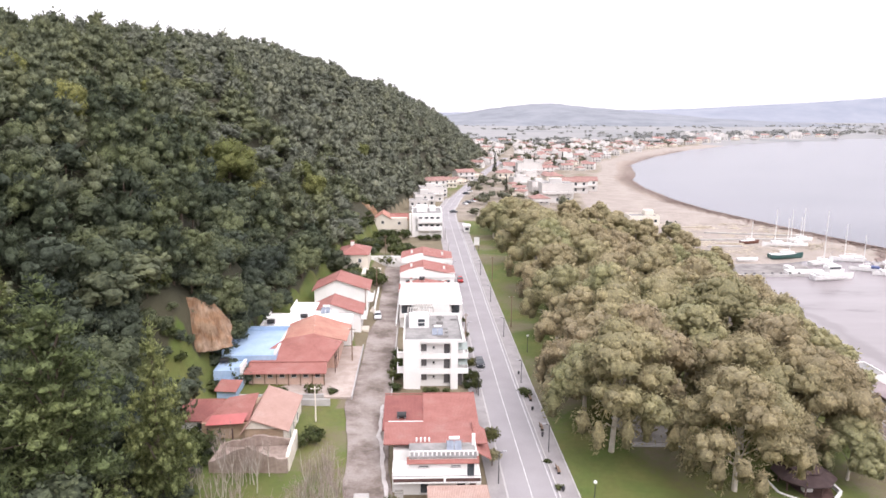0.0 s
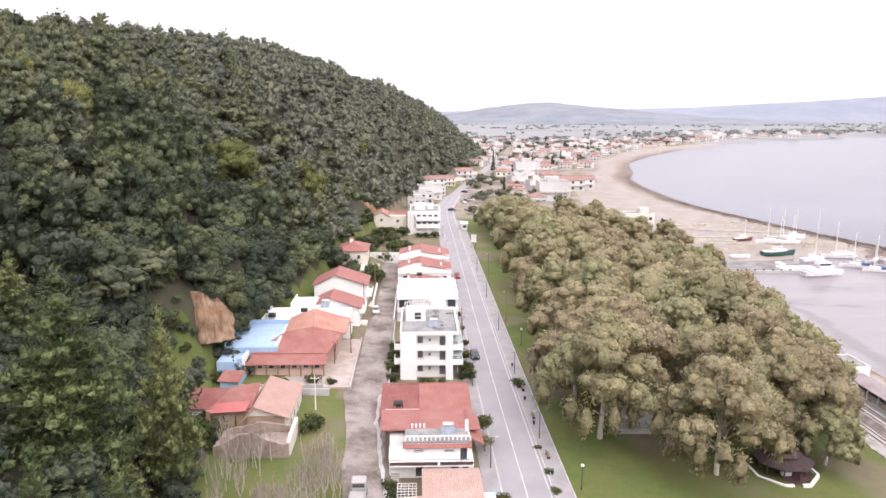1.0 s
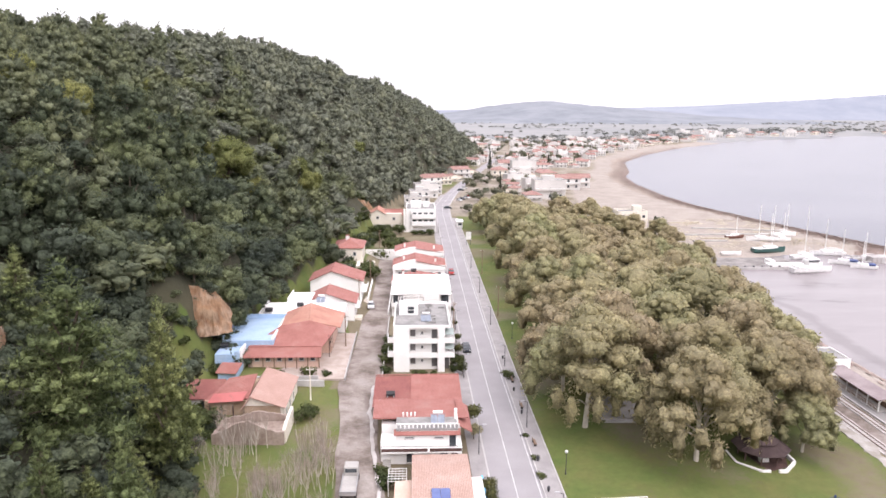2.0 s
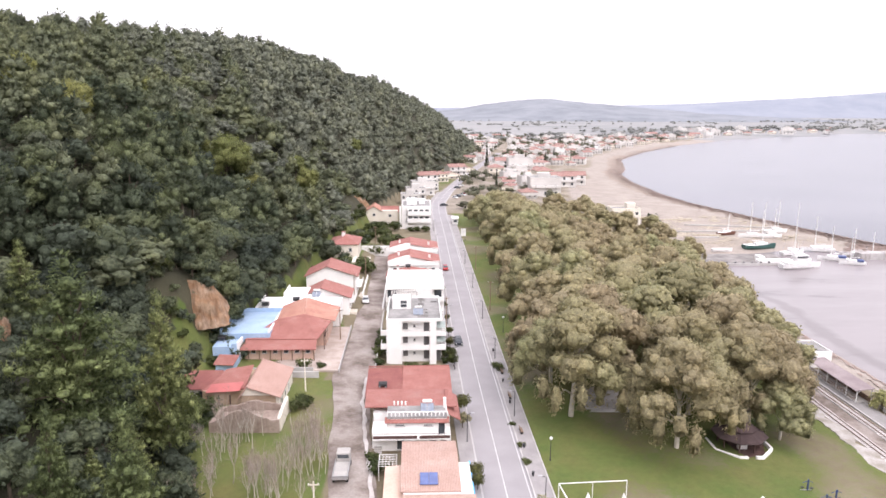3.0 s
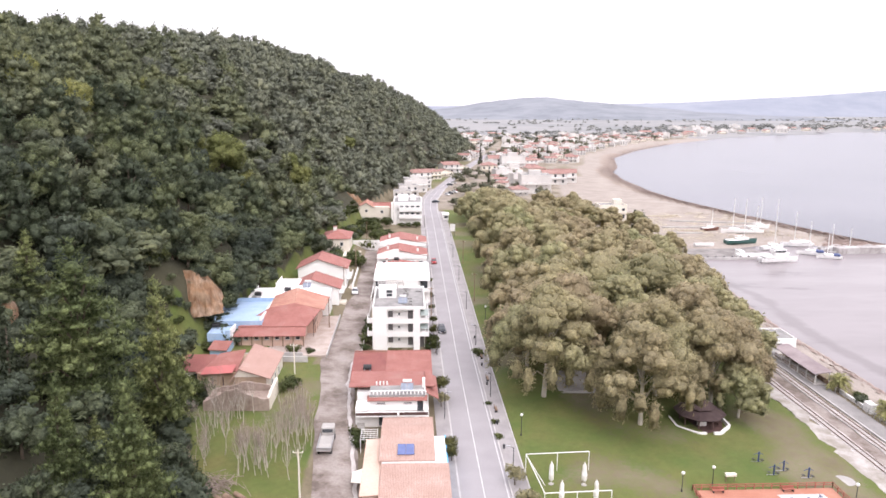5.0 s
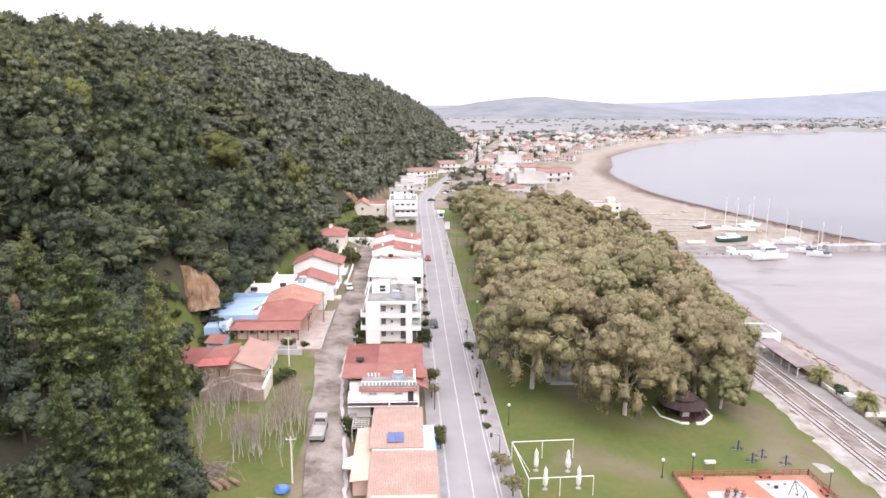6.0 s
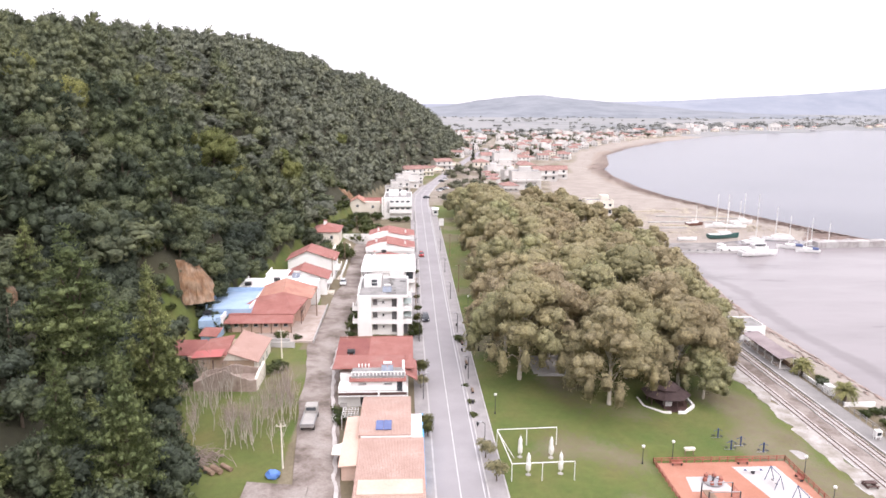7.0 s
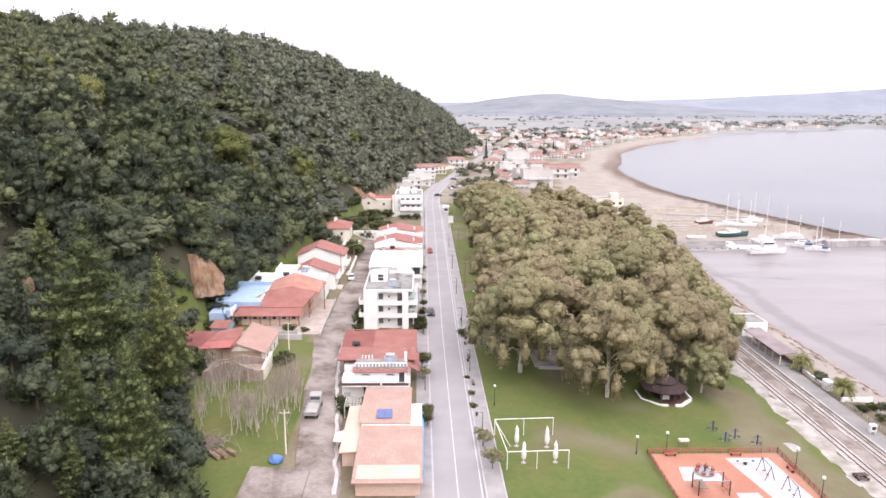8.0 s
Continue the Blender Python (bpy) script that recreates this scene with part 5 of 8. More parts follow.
part("pergola", boxes((-6.6, -6.45, 142.1, 142.25, 9.36, 11.4), (-2.4, -2.25, 142.1, 142.25, 9.36, 11.4), (-6.6, -6.45, 145.5, 145.65, 9.36, 11.4), (-2.4, -2.25, 145.5, 145.65, 9.36, 11.4), *[(-6.8 + 0.55 * i, -6.6 + 0.55 * i, 142.0, 145.8, 11.403, 11.5) for i in range(9)]), M["concrete"], a)
rr = random.Random(4)
for i in range(10):
    x, y = rr.uniform(-1.6, 3.2), rr.uniform(131, 146)
    part("roof_beam", boxes((x - rr.uniform(0.2, 1.0), x + rr.uniform(0.2, 0.6), y - 0.1, y + 0.12, 9.36, 9.36 + rr.uniform(0.15, 0.7))), M["roofgrey"], a)
solar_heater(-0.8, 134.2, 9.36)

# flat-roofed white house behind it
a = thing("white_house", -1.4, 174, 0, "long white flat-roofed house with dark corner balconies", "house")
part("wall", boxes((-5.4, 3.0, 164.5, 183, -0.5, 7.0), (-9.0, -5.4, 166.2, 183, -0.5, 7.0), (3.0, 6.0, 166.2, 183, -0.5, 7.0)), M["white"], a)
flat_roof(a, -9.0, 6.0, 166.2, 183, 7.003, M["white"], 0.22, 0.4, M["white"])
for x0, x1 in ((-9.0, -5.4), (3.0, 6.0)):
    balcony(a, x0, x1, 164.6, 166.2, 3.6, M["white"], True)
    part("canopy", boxes((x0, x1, 164.6, 166.2, 6.6, 6.8)), M["white"], a)
    window(a, x0 + 0.4, x1 - 0.6, 3.7, 6.2, 166.19)
part("pergola", boxes((-6.8, -1.0, 160.9, 161.1, 6.9, 7.05), *[(-6.8 + 0.6 * i, -6.7 + 0.6 * i, 161.1, 164.5, 6.9, 7.05) for i in range(10)], (-6.8, -6.65, 160.95, 161.1, -0.4, 6.9), (-1.15, -1.0, 160.95, 161.1, -0.4, 6.9)), M["concrete"], a)

# row of houses with red roofs and white gables
for k, (y0, y1, z, rise) in enumerate(((186, 194, 4.4, 1.5), (198, 209, 6.2, 1.8), (214, 226, 7.0, 1.6))):
    a = thing("terrace_house", -1.5, (y0 + y1) / 2, 0, "white house with low red tiled roof beside the road", "house", "white terrace houses")
    part("wall", boxes((-9.5, 5.8, y0, y1, -0.5, z)), M["white"], a)
    gable_roof(a, -9.5, 5.8, y0, y1, z, rise, "Y", M["tile_y"], 0.35, gable=M["white"], split=0.42)
    part("parapet", boxes((-2.9, 6.0, y0 - 0.35, y0 - 0.05, z - 1.0, z + 0.35)), M["white"], a)
    bm = bmesh.new()
    prof = [(-9.7, z - 1.0), (-2.9, z - 1.0), (-2.9, z + rise + 0.45), (-4.6, z + rise + 0.35), (-7.4, z + 0.75 * rise), (-9.7, z + 0.5)]
    front, back = ([bm.verts.new((px, py, pz)) for px, pz in prof] for py in (y0 - 0.85, y0 - 0.55))
    bm.faces.new(front)
    bm.faces.new(back[::-1])
    for i in range(6):
        bm.faces.new((front[i], back[i], back[(i + 1) % 6], front[(i + 1) % 6]))
    bmesh.ops.recalc_face_normals(bm, faces=bm.faces)
    part("gable_parapet", bm, M["white"], a)
    for x0, x1, gap in ((-9.6, -8.9, 0.003), (-3.6, -2.9, 0.36)):
        part("parapet_pier", boxes((x0, x1, y0 - 0.549, y0 - gap, -0.4, z - 0.4)), M["white"], a)
    for x in (-7.5, -3, 1.5, 4):
        window(a, x - 0.6, x + 0.6, 3.3, 4.5, y0 - 0.003)
    for y in (y0 + 2, y0 + 6, y0 + 10):
        if y < y1 - 1:
            window(a, y - 0.6, y + 0.6, 1.0, 2.2, 5.8, "E")
            window(a, y - 0.6, y + 0.6, 3.4, 4.6, 5.8, "E")
    chimney(a, -6.5, y0 + 6, z, z + 2.0)
    chimney(a, 3.0, y0 + 4, z, z + 1.7)
water_tank(-3.5, 189, 6.6)

# single-storey house with a broad tiled roof
a = thing("red_roof_house", -2.8, 113, 0, "low white house under a broad red tiled roof", "house")
part("wall", boxes((-9.4, 4.2, 107.5, 117.6, -0.5, 3.1)), M["white"], a)
part("roof", slab(bmesh.new(), [(-3.8, 106.6, 3.0), (5.0, 106.6, 3.0), (5.0, 118.0, 4.1), (-3.8, 118.0, 4.1)], 0.18), M["tile_x"], a)
part("lower_roof", slab(bmesh.new(), [(-10.3, 106.6, 2.85), (-3.804, 106.6, 2.85), (-3.804, 117.8, 3.9), (-10.3, 117.8, 3.9)], 0.18), M["tile_d"], a, "older dark red tiled roof half")
part("ridge_tiles", tube(bmesh.new(), [(-10.3, 117.95, 4.05), (5.0, 117.95, 4.12)], 0.13, 6), M["tile_x"], a)
window(a, 109, 110.2, 1.0, 2.2, 4.2, "E")
door(a, 112, 113, 0.1, 2.2, 4.2, M["wood"], "E")
window(a, 114.5, 115.7, 1.0, 2.2, 4.2, "E")
water_tank(-7.3, 110.2, 3.2)

# two-storey house with a balcony, terrace and solar heater
a = thing("balcony_house", -1.5, 98, 0, "two-storey white house with red tiles and a long balcony", "house")
part("wall", boxes((-8.2, 4.0, 92.4, 105, -0.5, 2.7), (-5.9, 3.4, 92.4, 96.6, 2.703, 5.4), (-8.2, 4.0, 96.6, 104.6, 2.703, 4.5)), M["white"], a)
part("roof", slab(bmesh.new(), [(-9.6, 96.6, 5.55), (5.2, 96.6, 5.55), (4.6, 105.6, 4.7), (-9.8, 105.6, 4.7)], 0.18), M["tile_x"], a)
part("side_roof", slab(bmesh.new(), [(3.5, 94.6, 5.3), (5.7, 95.0, 3.9), (5.6, 104.5, 3.9), (3.5, 104.5, 5.3)], 0.16), M["tile_y"], a)
part("terrace", boxes((-5.9, 3.4, 92.4, 96.5, 5.403, 5.7)), M["roofgrey"], a)
part("front_eave", slab(bmesh.new(), [(-6.2, 91.9, 5.0), (3.7, 91.9, 5.0), (3.7, 92.7, 5.6), (-6.2, 92.7, 5.6)], 0.12), M["tile_x"], a)
rows = [(-5.9, 3.4, 92.75, 92.9, 6.25, 6.4), (3.25, 3.4, 92.9, 96.4, 6.25, 6.4)]
rows += [(-5.9 + 0.62 * i, -5.72 + 0.62 * i, 92.75, 92.9, 5.703, 6.25) for i in range(16)]
part("balustrade", boxes(*rows), M["white"], a, "white balustrade of short posts")
part("pillar", boxes((2.95, 3.4, 95.6, 96.1, 5.703, 7.3)), M["white"], a)
balcony(a, -8.0, 3.9, 90.9, 92.4, 2.75, M["white"], False)
part("balcony_rail", boxes((-8.0, -1.2, 90.86, 90.9, 2.85, 3.35), (-0.9, 3.8, 90.86, 90.9, 2.85, 3.35)), M["darkwood"], a, "dark timber balcony boards")
window(a, -4.6, -3.2, 4.2, 4.5, 92.397)
window(a, -0.2, 1.2, 4.2, 4.5, 92.397)
window(a, 2.0, 3.1, 2.8, 4.8, 92.397)
window(a, -4.4, -3.2, 0.3, 2.3, 92.397)
window(a, 0.6, 1.9, 0.9, 1.9, 92.397)
door(a, 2.4, 3.3, 0.0, 2.2, 92.397, M["darkwood"])
part("outdoor_stair", boxes(*[(-7.9, -6.7, 91.0 + 0.28 * i, 91.28 + 0.28 * i, -0.4, 0.18 * (i + 1)) for i in range(5)]), M["concrete"], a)
part("side_terrace", boxes((-8.2, -5.9, 92.4, 95.5, 2.703, 3.5)), M["white"], a)
solar_heater(0.4, 94.4, 5.7)
for i in range(4):
    solo("roof_vent", boxes((-5 + 0.6 * i, -4.75 + 0.6 * i, 97.2, 97.45, 5.5, 6.1)), M["white"], "short white vent stack on a tiled roof", "vent", "roof vents", at=(-4.9 + 0.6 * i, 97.3, 5.5))

# peach house at the end of the row
a = thing("peach_house", 1, 76, 0, "peach rendered house with pale tiled roofs in two steps", "house")
part("wall", boxes((-3.0, 4.0, 75.2, 88.5, -0.5, 3.3), (-2.7, 6.0, 60.2, 75.2, -0.5, 2.6), (-5.4, -3.0, 68, 83, -0.5, 2.5)), M["peach"], a)
part("roof", slab(bmesh.new(), [(-3.5, 75.0, 3.45), (4.5, 75.0, 3.45), (4.5, 84.5, 4.05), (-3.5, 84.5, 4.05)], 0.16), M["tile_p"], a)
part("back_roof", slab(bmesh.new(), [(-3.5, 84.504, 4.05), (4.5, 84.504, 4.05), (4.5, 89, 3.4), (-3.5, 89, 3.4)], 0.16), M["tile_p"], a)
part("white_band", boxes((-3.1, 4.1, 74.85, 75.19, 2.7, 3.25)), M["white"], a)
part("lower_roof", slab(bmesh.new(), [(-3.2, 59.4, 2.4), (6.4, 59.4, 2.4), (6.4, 74.8, 3.1), (-3.2, 74.8, 3.1)], 0.14), M["tile_p"], a)
part("wing_roof", slab(bmesh.new(), [(-5.8, 67.5, 2.5), (-3.25, 67.5, 2.7), (-3.25, 83.3, 2.7), (-5.8, 83.3, 2.5)], 0.12), M["peach"], a)
part("porch_roof", slab(bmesh.new(), [(-7.2, 72.0, 2.0), (-5.8, 71.2, 2.3), (-5.8, 75, 2.3), (-7.2, 74.6, 2.0)], 0.1), M["cream"], a)
part("white_terrace", boxes((4.05, 6.2, 75.3, 84.5, -0.4, 2.3)), M["white"], a)
for i in range(6):
    part("trellis_bar", boxes((-6.8 + 0.5 * i, -6.74 + 0.5 * i, 83.5, 87, 2.4, 2.46)), M["whitemetal"], a)
    part("trellis_bar", boxes((-6.8, -4.2, 83.5 + 0.68 * i, 83.56 + 0.68 * i, 2.34, 2.4)), M["whitemetal"], a)
for x in (-6.8, -4.3):
    for y in (83.5, 86.9):
        part("trellis_post", boxes((x, x + 0.1, y, y + 0.1, 0, 2.34)), M["whitemetal"], a)
window(a, 62, 63.2, 0.9, 2.0, 6.0, "E")
window(a, 78, 79.2, 2.5, 3.2, 4.0, "E")
s = thing("solar_collector", 0.3, 77.6, 3.6, "blue solar collector of two panes lying on a tiled roof", "solar collector")
for i in (0, 1):
    x = -0.9 + 1.22 * i
    part("panel", slab(bmesh.new(), [(x, 76.3, 3.72), (x + 1.17, 76.3, 3.72), (x + 1.17, 79.0, 3.92), (x, 79.0, 3.92)], 0.08), M["solarblue"], s)
part("rail", boxes((-1.0, 1.6, 76.6, 76.66, 3.52, 3.64), (-1.0, 1.6, 78.6, 78.66, 3.65, 3.78)), M["metal"], s)
solo("boundary_wall", boxes((6.25, 6.5, 64, 86, -0.3, 1.7)), M["skyblue"], "bright blue painted garden wall by the footway", "wall", at=(6.4, 75, -0.3))

# old house with the ruin before it
a = thing("old_house", -31, 111, 2, "old house with patched red tile and sheet roofs", "house")
part("wall", boxes((-36.5, -31.2, 107.4, 116.5, 0.8, 4.3), (-31.2, -25.2, 104.7, 116.8, 0.8, 4.3)), M["ochre"], a)
gable_roof(a, -31.2, -24.8, 104.5, 117.0, 4.3, 1.7, "Y", M["tile_py"], 0.5, gable=M["cream"], split=0.2)
part("side_roof", slab(bmesh.new(), [(-38.5, 107.0, 4.2), (-31.0, 107.0, 4.5), (-31.0, 114.5, 6.0), (-36.0, 114.5, 5.2)], 0.14), M["tile_x"], a)
part("sheet_roof", slab(bmesh.new(), [(-37.4, 105.6, 4.4), (-31.6, 105.6, 4.7), (-31.4, 108.2, 5.3), (-37.0, 108.2, 4.9)], 0.05), M["redsheet"], a, "bright red corrugated sheet roof")
part("front_wall", boxes((-38.2, -31.25, 106.6, 107.0, 0.8, 4.25)), M["ochre"], a, "bare ochre wall under the sheet roof")
part("annex", boxes((-42.5, -36.6, 108, 113.5, 1.5, 4.3)), M["white"], a)
part("annex_roof", slab(bmesh.new(), [(-43, 107.4, 4.3), (-36.4, 107.4, 4.3), (-36.4, 114, 5.2), (-43, 114, 5.2)], 0.14), M["tile_d"], a)
window(a, -39.4, -38.2, 2.6, 3.8, 107.997)
part("side_wall", boxes((-25.2, -24.6, 104.4, 117, 0.5, 4.2)), M["cream"], a)
for y in (106, 109, 112.5):
    window(a, y, y + 0.9, 1.6, 3.2, -24.6, "E")
for i in range(4):
    part("porch_post", boxes((-37.2 + 1.9 * i, -37.0 + 1.9 * i, 105.7, 105.9, 0.9, 3.85)), M["darkwood"], a)
a = thing("ruined_house", -30, 101, 1, "roofless ruined house of brown rubble masonry", "ruin")
def ragged_wall(name, p, q, thick, base, tops, mat_, label=""):
    """A broken wall from p to q whose top follows the given heights unevenly."""
    bm = bmesh.new()
    d = (Vector(q) - Vector(p)).normalized()
    nrm = Vector((-d.y, d.x)) * thick / 2
    n = 28
    rows = []
    for i in range(n + 1):
        f = i / n
        c = Vector(p).lerp(Vector(q), f)
        h = float(np.interp(f, np.linspace(0, 1, len(tops)), tops)) + 0.22 * noise.noise((c.x * 1.7, c.y * 1.7, 3.0)) + 0.1 * noise.noise((c.x * 5, c.y * 5, 6.0))
        o = nrm * (1 + 0.3 * noise.noise((c.x * 2, c.y * 2, 9.0)))
        rows.append([bm.verts.new((c.x + s * o.x, c.y + s * o.y, z)) for s, z in ((-1, base), (-1, h * 0.6), (-1, h), (1, h - 0.06), (1, h * 0.6), (1, base))])
    for u, v in zip(rows, rows[1:]):
        for k in range(5):
            bm.faces.new((u[k], v[k], v[k + 1], u[k + 1]))
    bm.faces.new(rows[0])
    bm.faces.new(rows[-1][::-1])
    bmesh.ops.recalc_face_normals(bm, faces=bm.faces)
    return part(name, bm, mat_, a, label)


ragged_wall("front_wall", (-34.2, 96.5), (-23.2, 96.5), 0.6, 0.2, (3.3, 3.6, 4.2, 4.8, 5.3, 5.5, 5.0, 4.4, 4.0, 3.7, 3.6), M["stonewall"], "broken gable of brown rubble masonry")
ragged_wall("side_wall", (-33.9, 96.8), (-33.9, 103.5), 0.6, 0.2, (3.3, 3.1, 2.8, 3.0, 2.8), M["stonewall"])
ragged_wall("side_wall", (-23.3, 96.8), (-23.3, 104.2), 0.5, 0.2, (3.7, 4.0, 4.2, 4.1, 4.3), M["cream"], "side wall with stained pale plaster")
ragged_wall("back_wall", (-33.6, 103.2), (-23.6, 103.2), 0.6, 0.2, (2.8, 3.3, 4.0, 3.6, 3.2), M["stonewall"])
part("fallen_roof", slab(bmesh.new(), [(-33.5, 96.9, 1.5), (-23.9, 96.9, 1.7), (-23.9, 102.8, 2.4), (-33.5, 102.8, 2.2)], 0.3), M["stonewall"], a, "collapsed earth-covered roof")

# restaurant with the blue terrace
a = thing("taverna", -27, 133, 2, "tavern with layered red tiled roofs and a porch", "restaurant")
part("wall", boxes((-34.0, -22.6, 131.3, 146, 1.2, 5.1), (-30.5, -20.8, 137, 150, 1.2, 6.2)), M["peach"], a)
bm = slab(bmesh.new(), [(-37.0, 127.4, 4.2), (-21.6, 127.4, 4.2), (-21.9, 131.2, 5.05), (-36.4, 131.2, 5.05)], 0.16)
part("porch_roof", bm, M["tile_x"], a)
bm = slab(bmesh.new(), [(-36.6, 131.0, 5.2), (-21.7, 131.0, 5.2), (-19.6, 137.6, 6.9), (-25.5, 139.2, 8.05), (-31.2, 138.6, 7.2)], 0.16)
part("roof", bm, M["tile_x"], a)
bm = slab(bmesh.new(), [(-31.4, 138.6, 7.0), (-25.5, 139.1, 7.95), (-26.8, 150.5, 8.7), (-32.0, 149, 7.0)], 0.16)
slab(bm, [(-25.45, 139.1, 8.0), (-19.0, 139.4, 6.4), (-18.9, 150, 6.4), (-26.75, 150.5, 8.7)], 0.16)
part("upper_roof", bm, M["tile_o"], a, "paler orange tiled upper roof")
for i in range(7):
    part("porch_post", boxes((-35.4 + 2.2 * i, -35.2 + 2.2 * i, 127.9, 128.1, 1.2, 4.2)), M["wood"], a)
part("veranda_wall", boxes((-36.2, -22.2, 128.6, 129.0, 1.2, 4.25)), M["peach"], a)
for i in range(6):
    window(a, -34.9 + 2.2 * i, -33.9 + 2.2 * i, 3.0, 3.9, 128.597)
part("terrace_floor", boxes((-36.5, -16.6, 122.5, 130.2, 0.4, 1.6), (-22.6, -16.6, 130.2, 150, 0.3, 1.58)), M["peachpave"], a)
part("terrace_wall", boxes((-36.5, -21.5, 122.2, 122.5, 0.4, 2.3), (-16.6, -16.4, 122.2, 150, 0.2, 1.95)), M["kerb"], a)
part("gable_frame", boxes((-20.9, -20.75, 134.4, 134.55, 1.6, 6.4), (-20.9, -20.75, 140, 140.15, 1.6, 6.4), (-20.9, -20.75, 134.55, 140, 4.2, 4.35), (-20.9, -20.75, 137, 137.15, 1.6, 7.0)), M["darkwood"], a)
a = thing("blue_terrace", -36, 134, 3, "pale blue painted flat roof terrace with low walls", "terrace")
part("deck", boxes((-41.8, -31.6, 131.5, 147, 1.5, 6.3), (-42.0, -37.3, 126.5, 131.5, 1.5, 5.2)), M["blue"], a)
part("side_parapet", boxes((-32.0, -31.6, 131.6, 146.7, 6.303, 6.8)), M["white"], a)
for row in ((-41.8, -41.55, 131.5, 147, 6.303, 7.2), (-41.55, -31.6, 146.75, 147, 6.303, 7.2), (-38.2, -37.3, 126.5, 126.7, 5.203, 5.8)):
    part("parapet", boxes(row), M["blue"], a)
for i in range(6):
    part("rail_post", boxes((-41.7 + 0.0 * i, -41.62, 133 + 2.4 * i, 133.08 + 2.4 * i, 7.203, 8.3)), M["metal"], a)
part("shed_roof", slab(bmesh.new(), [(-40.6, 121.5, 3.4), (-36.6, 121.0, 3.4), (-36.2, 124.6, 4.2), (-40.2, 125.0, 4.2)], 0.12), M["tile_x"], a)
part("shed_wall", boxes((-40.2, -36.8, 121.8, 127.4, 1.5, 3.3)), M["blue"], a)
part("white_wall", boxes((-37.29, -36.9, 127.0, 130.8, 1.5, 5.9)), M["white"], a)
water_tank(-41.0, 130.2, 5.3)
water_tank(-36.0, 149.0, 7.0)

# whitewashed cluster and gabled houses up the lane
a = thing("whitewashed_house", -30, 156, 3, "cluster of whitewashed flat roofs stepping up the bank", "house")
part("wall", boxes((-38, -30.5, 147.3, 158, 1.5, 6.7), (-33.5, -24, 151, 166, 1.5, 7.0), (-24, -19.2, 150.6, 157, 1.5, 6.8)), M["white"], a)
for row in ((-37, -34.6, 150, 153, 6.703, 8.0), (-31.5, -29.2, 156, 159.5, 7.003, 8.4), (-28, -26.2, 152, 154, 7.003, 7.9)):
    part("roof_block", boxes(row), M["white"], a)
for row in ((-38, -37.75, 147.3, 158, 6.703, 7.3), (-33.5, -33.25, 158.1, 166, 7.003, 7.7), (-24.4, -24.05, 151, 155, 7.003, 7.6)):
    part("parapet", boxes(row), M["white"], a)
water_tank(-29.5, 152.4, 7.2)
solar_heater(-25.4, 157.2, 7.0)
for x0, x1, y0, y1, z, rise, spl in ((-29.5, -17.8, 159.5, 167.5, 6.3, 2.3, 0.42), (-30.5, -17.2, 174.5, 184, 8.0, 2.6, 0.42)):
    a = thing("gabled_house", (x0 + x1) / 2, (y0 + y1) / 2, 2, "white house with a red tiled gable roof on the lane", "house", "gabled houses")
    part("wall", boxes((x0, x1, y0, y1, 0.8, z)), M["white"], a)
    gable_roof(a, x0, x1, y0, y1, z, rise, "Y", M["tile_y"], 0.6, gable=M["white"], split=spl)
    for k in range(3):
        window(a, y0 + 0.8 + 2.5 * k, y0 + 1.9 + 2.5 * k, 3.0, 4.4, x1, "E")
    part("porch", boxes((x1 + 0.003, x1 + 1.7, y0 + 1, y1 - 4, 1.0, 1.9)), M["cream"], a)
    part("balcony", boxes((x1 + 0.003, x1 + 1.3, y0 + 0.5, y1 - 1, 4.55, 4.7), (x1 + 1.2, x1 + 1.3, y0 + 0.5, y1 - 1, 4.7, 5.5)), M["white"], a)

# small house with chimney
a = thing("chimney_house", -24.5, 222, 6, "small pink-white house with red hipped roof and chimney", "house")
part("wall", boxes((-29, -20, 216, 228, 3.5, 8.2)), M["cream"], a)
hip_roof(a, -29, -20, 216, 228, 8.2, 2.0, M["tile_x"])
chimney(a, -25.2, 222, 9.2, 11.2, 1.1)
for x in (-27, -22.5):
    window(a, x - 0.5, x + 0.5, 5.6, 6.9, 215.997)
window(a, 219, 220, 5.6, 6.9, -20, "E")
part("forecourt", boxes((-21.5, -16, 208, 216, 1.0, 4.0)), M["cream"], a)

# white block with long balconies
a = thing("hotel_block", -0.8, 300, 0, "white three-storey block with long stacked balconies", "apartment building")
part("wall", boxes((-7.0, 5.6, 290, 310, -0.5, 9.6)), M["white"], a)
flat_roof(a, -7.0, 5.6, 290, 310, 9.603, M["white"], 0.3, 0.5)
part("frame", boxes((-8.0, -7.2, 288.6, 290, -0.4, 10.1), (-4.9, -4.6, 288.4, 289.9, 1.8, 9.6)), M["white"], a)
for z in (3.2, 6.3):
    balcony(a, -4.9, 5.6, 288.4, 290, z, M["white"], True, 1.7)
    for k in range(4):
        window(a, -4.2 + 2.4 * k, -2.6 + 2.4 * k, z + 0.1, z + 2.3, 289.997)
part("roof_room", boxes((-5, -0.5, 297, 303, 9.66, 12.0), (0.5, 3.0, 299, 303, 9.66, 11.6)), M["white"], a)
for k in range(3):
    part("column", boxes((-4.8 + 5.0 * k, -4.4 + 5.0 * k, 288.5, 288.9, -0.4, 3.0)), M["white"], a)
a = thing("red_roof_house", -17, 302, 4, "low house with red tiled roofs under the wood", "house")
part("wall", boxes((-23, -9, 297, 308, 1, 7.0)), M["cream"], a)
gable_roof(a, -23, -16, 297, 308, 7.0, 2.0, "Y", M["tile_oy"], 0.5, gable=M["cream"])
